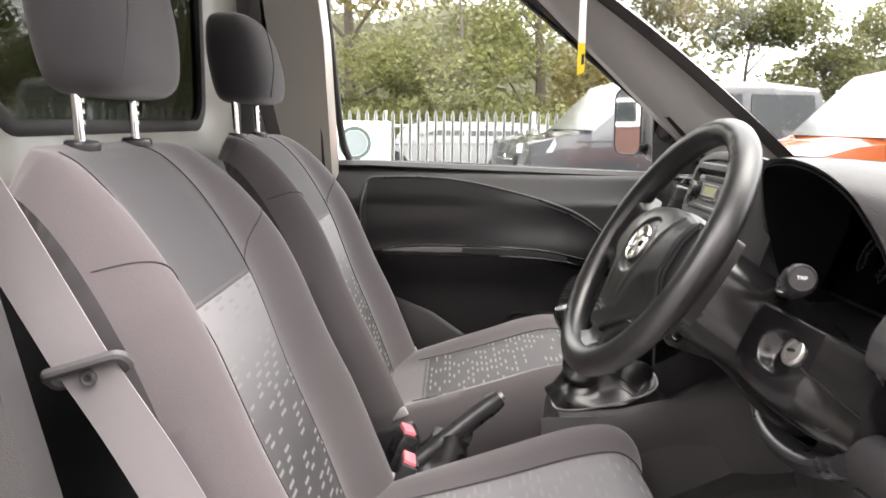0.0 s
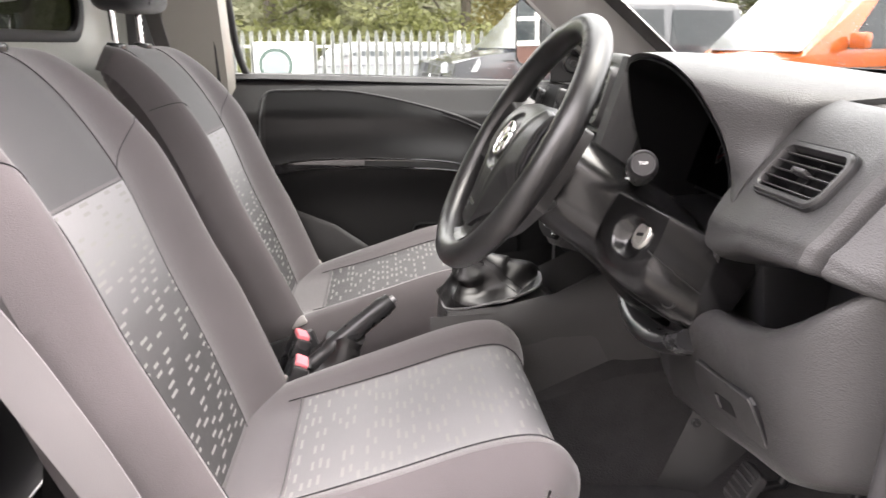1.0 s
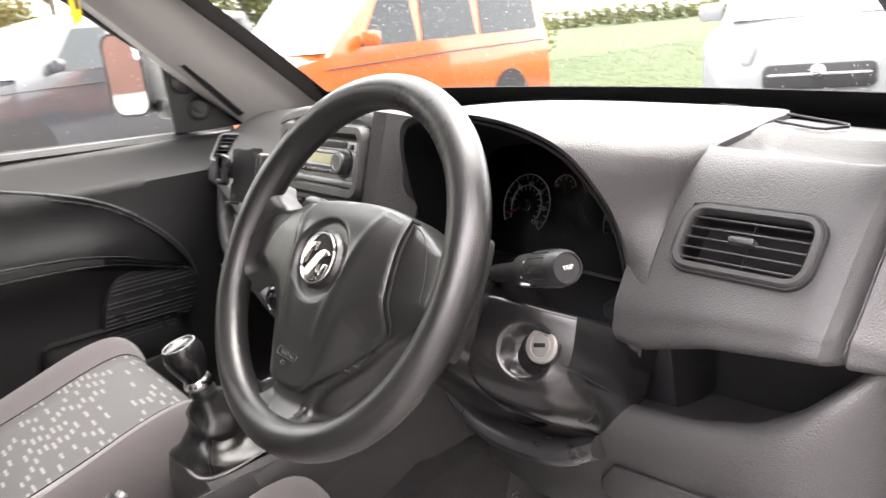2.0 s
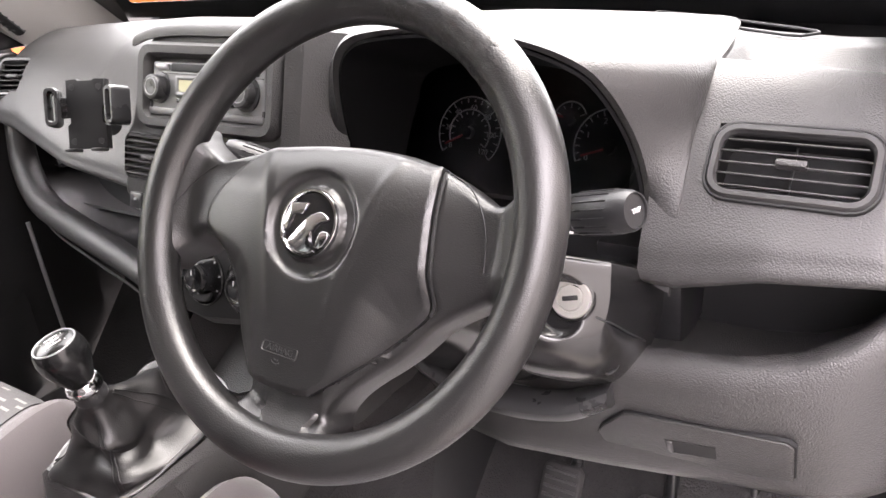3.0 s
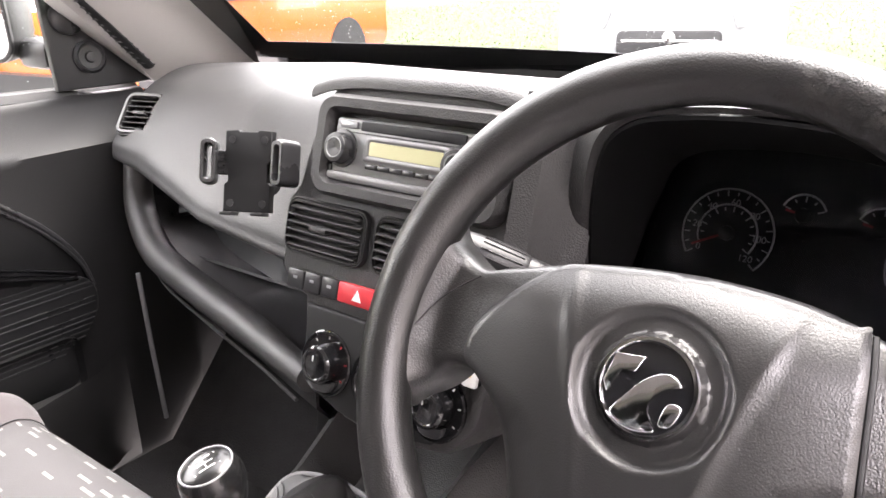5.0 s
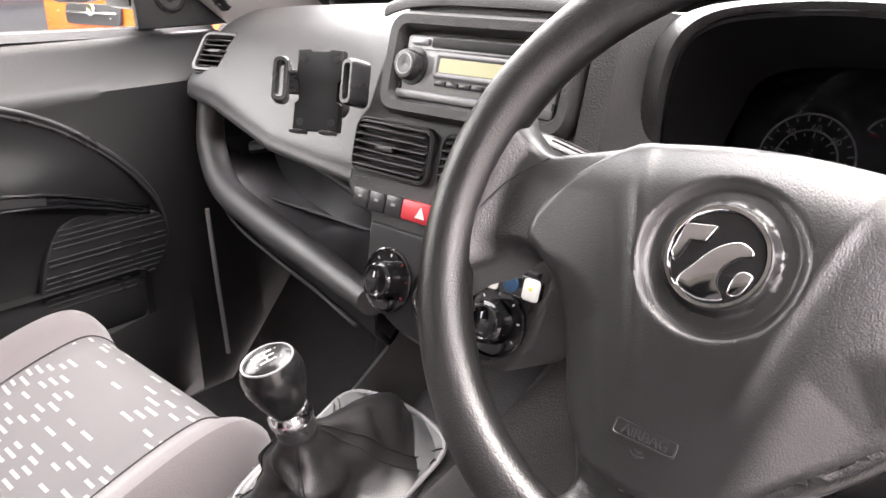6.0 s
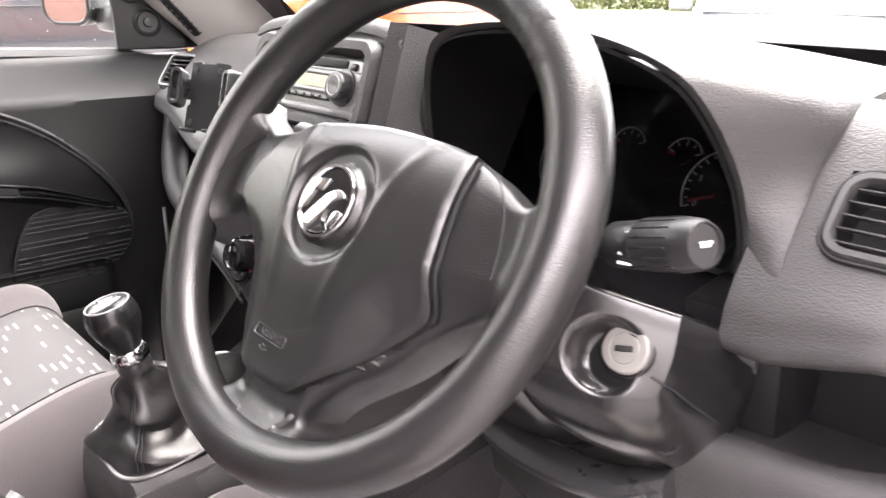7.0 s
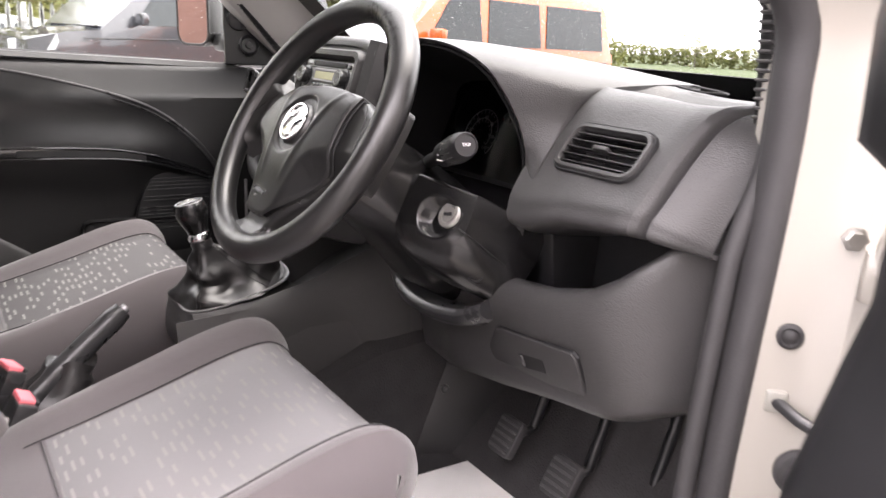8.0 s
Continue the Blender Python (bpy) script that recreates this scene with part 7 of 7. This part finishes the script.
def tree(x, y, h, spread, n, seed, material, label, z=0.0):
    rnd = random.Random(seed)
    t = thing("tree", (x, y, z), label, "tree", "trees behind the fence")
    top = Vector((x + rnd.uniform(-0.3, 0.3), y, z + h * 0.8))
    base = Vector((x, y, z - 0.05))
    spine = [base, base.lerp(top, 0.35) + Vector((rnd.uniform(-0.15, 0.15), 0, 0)), base.lerp(top, 0.7) + Vector((rnd.uniform(-0.25, 0.25), 0, 0)), top]
    spine = spline(spine, 14)
    bm = sweep(spine, lambda f: 0.13 * h / 7 * (1 - 0.85 * f), 8)
    tips = []
    for k in range(11):
        f = rnd.uniform(0.12, 0.95)
        p = spine[int(f * 13)]
        a = rnd.uniform(0, 6.28)
        L = spread * rnd.uniform(0.5, 1.0) * (1.1 - 0.5 * f)
        q = p + Vector((math.cos(a) * L, math.sin(a) * L * 0.7, L * rnd.uniform(0.3, 0.9)))
        sweep(spline([p, p.lerp(q, 0.5) + Vector((0, 0, 0.1 * L)), q], 6), lambda f: 0.04 * h / 7 * (1 - 0.8 * f), 6, bm=bm)
        tips.append(q)
    part("trunk", bm, BARK, t, "grey-brown trunk and limbs")
    bm = bmesh.new()
    for q in tips + [top]:
        for _ in range(2):
            crown(bm, q + Vector((rnd.uniform(-0.5, 0.5) * spread * 0.5, rnd.uniform(-0.4, 0.4), rnd.uniform(-0.5, 0.4))), (spread * rnd.uniform(0.25, 0.42), spread * 0.35, spread * rnd.uniform(0.2, 0.36)), n // 24, 0.062, rnd)
    ob = part("crown", bm, material, t, "uneven leafy crown")
    return t


for k, (x, y, h, sp, m) in enumerate(((-8.0, 17.5, 8.2, 2.5, LEAF), (-5.0, 16.6, 7.0, 2.1, LEAF), (-2.4, 17.0, 9.5, 2.4, LEAF_WARM), (-0.2, 16.4, 5.6, 2.1, LEAF), (1.9, 17.2, 8.6, 2.3, LEAF), (4.2, 16.8, 6.6, 2.3, LEAF_WARM), (7.0, 17.6, 4.8, 2.0, LEAF), (9.2, 18.0, 3.9, 1.7, LEAF), (11.6, 18.4, 4.3, 1.8, LEAF), (14.5, 19.0, 3.8, 1.8, LEAF), (-11.4, 17.0, 7.0, 2.5, LEAF), (18.0, 21.0, 4.0, 1.9, LEAF))):
    tree(x, y, h, sp, 9600, 20 + k, m, "slender tree with thin yellow-green autumn leaves" if m is LEAF_WARM else "slender leafy tree with an open crown")


def hedge(name, pts, h, n, size, label, material=LEAF):
    rnd = random.Random(3)
    bm = bmesh.new()
    for a, b in zip(pts, pts[1:]):
        L = (Vector(b) - Vector(a)).length
        for k in range(int(L / (h * 0.6)) + 1):
            p = Vector(a).lerp(Vector(b), k * h * 0.6 / L)
            crown(bm, p + Vector((0, 0, h * 0.5)), (h * 0.6, h * 0.5, h * rnd.uniform(0.42, 0.62)), n, size, rnd)
    ob = link(name, bm, material, normals=False)
    return tagged(ob, label, "hedge", kind="stuff")


hedge("hedge", ((-15, 15.2, 0), (17, 15.6, 0)), 1.7, 420, 0.085, "dense undergrowth along the back of the fence")
hedge("far_hedge", ((60, 62, 0), (75, 20, 0), (80, -30, 0)), 1.9, 160, 0.22, "low dark hedge at the far side of the grass")
tree(46, 20, 6.5, 3.5, 5000, 77, LEAF, "round bushy tree at the field's edge", 0.0)
tree(62, 48, 4.0, 3.0, 3000, 78, LEAF, "round bushy tree at the field's edge", 0.0)

hedge("far_woods", ((-34, 24, 0), (5.5, 25, 0)), 8.0, 3600, 0.13, "mixed woodland behind the near trees, paled for haze", LEAF_FAR)

# the wood's dense inside, behind the leaves, in the same haze-paled green
core = []
for i in range(61):
    x = -40 + i
    h = (5.2 if x < 2 else max(2.6, 5.2 - (x - 2) * 0.4)) + 1.1 * noise.noise(Vector((x * 0.35, 1.7, 0)))
    core.append([Vector((x + 0.5 * noise.noise(Vector((x * 0.9, k * 0.8, 4))), 27.5 + 1.2 * noise.noise(Vector((x * 0.5, k * 0.6, 9))) + 0.25 * k * 0.4, h * k / 12)) for k in range(13)])
single("wood_backdrop", shell(core, 0.05), LEAF_FAR, "dense green inside of the wood, paled for haze", "backdrop", kind="structure")

# palisade fence
fence = thing("palisade_fence", (0, 13.05, 0), "galvanised steel palisade fence with pointed pales", "fence")
for z in (0.35, 1.22):
    part("rail", rbox((25, 0.04, 0.05), 0.004, Matrix.Translation((-4.2, 13.11, z))), GALV, fence)
pale = bmesh.new()
sec = [(-0.034, 0.012), (-0.022, 0.0), (-0.010, 0.010), (0.010, 0.010), (0.022, 0.0), (0.034, 0.012)]
loft([[(x * k, y + 13.06, z) for x, y in sec] for z, k in ((0.04, 1), (1.40, 1), (1.47, 0.62), (1.51, 0.12))], False, False, pale)
bmesh.ops.solidify(pale, geom=list(pale.faces), thickness=0.003)
first = part("pale", pale, GALV, fence)
for i in range(155):
    o = first.copy()
    o.location = ((i - 105) * 0.158 + 0.03 * math.sin(i * 12.9) * 0.15, 0, 0.006 * math.sin(i * 7.1))
    scene.collection.objects.link(o)
first.location = (-105.6 * 0.158, 0, 0)
for i in range(9):
    part("post", rbox((0.06, 0.10, 1.5), 0.004, Matrix.Translation((-15.0 + 2.75 * i, 13.17, 0.75))), GALV, fence)

# sign board by the fence
sign = thing("sign_board", (-1.62, 12.9, 0), "white board with a round green and blue emblem", "sign")
sm = face_frame((-1.64, 12.85, 0.90), (0.05, -1, 0))
part("board", slab(rrect(1.02, 0.80, 0.02, 4), 0.02, sm, 0.004, -0.02), PAPER, sign, "white panel")
part("emblem", bezel(circle(0.30, 40), circle(0.235, 40), 0.004, at(sm, -0.14, 0.0, 0), 0, 0.001), mat("emblem_green", (0.045, 0.075, 0.062), 0.6), sign, "dull green ring")
part("emblem", slab(circle(0.23, 40), 0.003, at(sm, -0.14, 0.0, 0), 0), mat("emblem_blue", (0.17, 0.20, 0.205), 0.6), sign, "pale blue-grey disc")
part("post", rbox((0.06, 0.06, 1.3), 0.005, Matrix.Translation((-1.6, 12.92, 0.65))), GALV, sign)


def vehicle(name, at_, turn, paint_, label, L, W, H, bonnet, nose, hood_h, glass_h, lamp=True, blunt=0.55, group=""):
    """A van or car: body lofted along its length, with glazing, wheels, lamps, grille and mirrors. The nose is at local -x."""
    v = thing(name, at_, label, "vehicle", group)
    m = pose(*at_, 0, 0, turn)

    def P(x, y, z):
        return m @ Vector((x, y, z))
    prof = [(0.0, 0.38, nose * 0.72), (0.06, 0.30, nose), (bonnet * 0.55, 0.24, hood_h * 0.97), (bonnet, 0.22, hood_h), (bonnet + 0.05, 0.22, hood_h + 0.02), (bonnet + (H - hood_h) * 0.95, 0.22, H * 0.965), (bonnet + (H - hood_h) * 0.95 + 0.35, 0.22, H), (L * 0.8, 0.22, H), (L - 0.12, 0.25, H * 0.96), (L, 0.32, glass_h)]
    rings = []
    for x, z0, z1 in prof:
        k = 0.86 if x < 0.03 else 0.96 if x < 0.3 else 1.0
        w = W / 2 * k
        belt = min(z1, glass_h)
        tw_ = w * (0.86 if z1 > glass_h + 0.2 else 0.93)
        rings.append([P(x, -w * 0.94, z0), P(x, -w, z0 + 0.12), P(x, -w * 1.0, lerp(z0, belt, 0.6)), P(x, -w * 0.985, belt), P(x, -lerp(w, tw_, 0.75), lerp(belt, z1, 0.8)), P(x, -tw_ * 0.93, z1 - 0.01), P(x, -tw_ * 0.5, z1 + 0.02), P(x, 0, z1 + 0.03), P(x, tw_ * 0.5, z1 + 0.02), P(x, tw_ * 0.93, z1 - 0.01), P(x, lerp(w, tw_, 0.75), lerp(belt, z1, 0.8)), P(x, w * 0.985, belt), P(x, w, lerp(z0, belt, 0.6)), P(x, w, z0 + 0.12), P(x, w * 0.94, z0)])
    body = part("body", loft(rings), paint_, v, angle=50)
    wx = bonnet + 0.05
    sx = wx + (H - hood_h) * 0.93
    w = W / 2
    # windscreen
    part("windscreen", loft([[P(wx + 0.03 + dx, -w * 0.86, hood_h + 0.055), P(wx + 0.03 + dx, w * 0.86, hood_h + 0.055), P(sx - 0.05 + dx, w * 0.76, H * 0.955), P(sx - 0.05 + dx, -w * 0.76, H * 0.955)] for dx in (-0.035, 0.02)]), WET_SKY_GLASS, v, "wet raked windscreen, pale metal in place of the sky's reflection")
    for s in (-1, 1):
        xs = [wx + 0.45, wx + 1.35, wx + 1.45, wx + 2.45, wx + 2.55, L - 0.25]
        for a, b in zip(xs[::2], xs[1::2]):
            if b > L - 0.15:
                continue
            a2 = a + (0.42 if a == xs[0] else 0.05)
            part("side_window", loft([[P(a, s * (w * 0.985 + d), glass_h + 0.04), P(b, s * (w * 0.985 + d), glass_h + 0.04), P(b - 0.02, s * (w * 0.905 + d), H * 0.90), P(a2, s * (w * 0.905 + d), H * 0.90)] for d in (-0.03, 0.008)]), CARGLASS, v)
        for ax in (0.92, L - 0.95):
            wh = part("wheel", lathe([(0.20, -0.10), (0.325, -0.10), (0.335, -0.07), (0.335, 0.07), (0.325, 0.10), (0.20, 0.10)], m @ pose(ax, s * (w - 0.10), 0.335, 90, 0, 0), 32), TYRE, v, "black tyre on a steel wheel")
            part("wheel_rim", lathe([(0.205, -0.085), (0.20, -0.095), (0.15, -0.07), (0.05, -0.08), (0.001, -0.08)] if s > 0 else [(0.205, 0.085), (0.20, 0.095), (0.15, 0.07), (0.05, 0.08), (0.001, 0.08)], m @ pose(ax, s * (w - 0.10), 0.335, 90, 0, 0), 24), SILVER, wh)
            arch = [P(ax + 0.39 * math.cos(radians(q)), s * (w * 1.003), 0.335 + 0.39 * math.sin(radians(q))) for q in range(0, 181, 12)]
            part("wheel_arch", loft([[P(ax + k * math.cos(radians(q)), s * (w * 0.98 + d), 0.335 + k * math.sin(radians(q))) for q in range(0, 181, 12)] + [P(ax, s * (w * 0.98 + d), 0.2)] for k, d in ((0.40, -0.04), (0.40, 0.025))]), VOID, v)
        part("door_mirror", rbox((0.10, 0.22, 0.16), 0.03, m @ pose(wx + 0.48, s * (w + 0.13), glass_h + 0.12)), paint_, v)
        part("headlamp", loft([[P(0.02 + d, s * w * 0.55, nose * 0.86), P(0.04 + d, s * w * 0.50, nose * 0.99), P(0.46 + d, s * w * 0.975, hood_h * 0.95), P(0.34 + d, s * w * 0.99, nose * 0.88)] for d in (-0.05, 0.03)]), LAMP, v, "large clear headlamp")
        part("trim_line", sweep([P(0.75, s * (w * 1.004), glass_h - 0.16), P(L * 0.5, s * w * 1.006, glass_h - 0.13), P(L - 0.1, s * w * 1.004, glass_h - 0.12)], 0.008, 6), VOID, v)
    part("grille", slab(rrect(W * 0.44, 0.19, 0.05, 5), 0.03, face_frame(tuple(P(-0.005, 0, nose * 0.74)), tuple(m.to_3x3() @ Vector((-1, 0, 0.12)))), 0.008), PLASTIC_DARK, v, "black grille")
    part("grille_bar", rbox((0.02, W * 0.40, 0.02), 0.004, m @ pose(-0.045, 0, nose * 0.76)), CHROME, v)
    part("badge", lathe([(0.055, 0), (0.05, 0.012), (0.001, 0.014)], face_frame(tuple(P(-0.04, 0, nose * 0.78)), tuple(m.to_3x3() @ Vector((-1, 0, 0.12)))), 24), CHROME, v, "plain chrome badge shape")
    part("bumper", loft([[P(x, -w * k, z) for x, k, z in ((0.12, 0.97, 0.24), (-0.05, 0.85, 0.26), (-0.06, 0.85, 0.48), (0.10, 0.98, 0.52))], [P(x, w * k, z) for x, k, z in ((0.12, 0.97, 0.24), (-0.05, 0.85, 0.26), (-0.06, 0.85, 0.48), (0.10, 0.98, 0.52))]]), paint_ if paint_ is not ORANGE else PLASTIC_DARK, v)
    return v


vehicle("dark_van", (0.85, 10.7, 0.0), 14, DARK_PAINT, "charcoal panel van parked facing across the car park", 4.97, 1.95, 1.97, 0.95, 1.0, 1.15, 1.20)
vehicle("orange_van", (3.3, 7.0, 0.0), 9.5, ORANGE, "bright orange passenger van with dark windows", 4.9, 1.90, 1.95, 0.80, 1.0, 1.14, 1.18)
vehicle("white_car", (-2.2, 15.0, 0.0), 3, PALE_PAINT, "pale car standing behind the palisade fence", 4.2, 1.75, 1.30, 1.0, 0.8, 0.95, 1.0)
vehicle("silver_van", (5.95, 1.9, 0.0), 22, PALE_PAINT, "pale silver van parked nose-on at the edge of the grass", 4.4, 1.8, 1.85, 0.85, 0.98, 1.1, 1.12)

# unseen wall, added to block and bounce light at the open door
single("unseen_light_wall", rbox((18, 0.25, 4.4), 0.01, Matrix.Translation((0.5, -4.3, 2.2))), mat("light_wall_grey", (0.42, 0.405, 0.385), 0.85, 0, 0.6, 0.02, 0.3, 0.6), "unseen plain grey wall added to shape the doorway light", "wall", kind="structure")

# brick house behind the van, seen in the door mirror
house = thing("brick_house", (-17, 9, 0), "dull red brick house with white window frames", "house")
part("wall", rbox((0.35, 16, 5.2), 0.02, Matrix.Translation((-17, 9, 2.6))), mat("red_brick", (0.10, 0.05, 0.040), 0.85, 0, 0.5, 0.05, 0.3, 0.5), house)
part("roof", loft([[(-17.6, y, 5.1), (-16.6, y, 5.1), (-19.5, y, 7.6), (-20.0, y, 7.4)] for y in (0.8, 17.2)]), mat("dark_roof_tiles", (0.09, 0.08, 0.075), 0.85, 0, 0.6, 0.1, 0.3, 0.5), house, "dark tiled roof")
for y in (2.6, 5.6, 8.6, 11.6, 14.6):
    for z in (1.4, 3.8):
        w_ = part("window", bezel(rrect(1.5, 1.3, 0.02, 3), rrect(1.3, 1.1, 0.02, 3), 0.06, face_frame((-16.82, y, z), (1, 0, 0)), 0, 0.01), PAPER, house, "white window frame")
        part("pane", rbox((0.02, 1.32, 1.12), 0, Matrix.Translation((-16.80, y, z))), CARGLASS, w_, "dark glass")
        for sz in ((0.05, 0.08, 1.12), (0.05, 1.32, 0.08)):
            part("glazing_bar", rbox(sz, 0.005, Matrix.Translation((-16.785, y, z))), PAPER, w_)
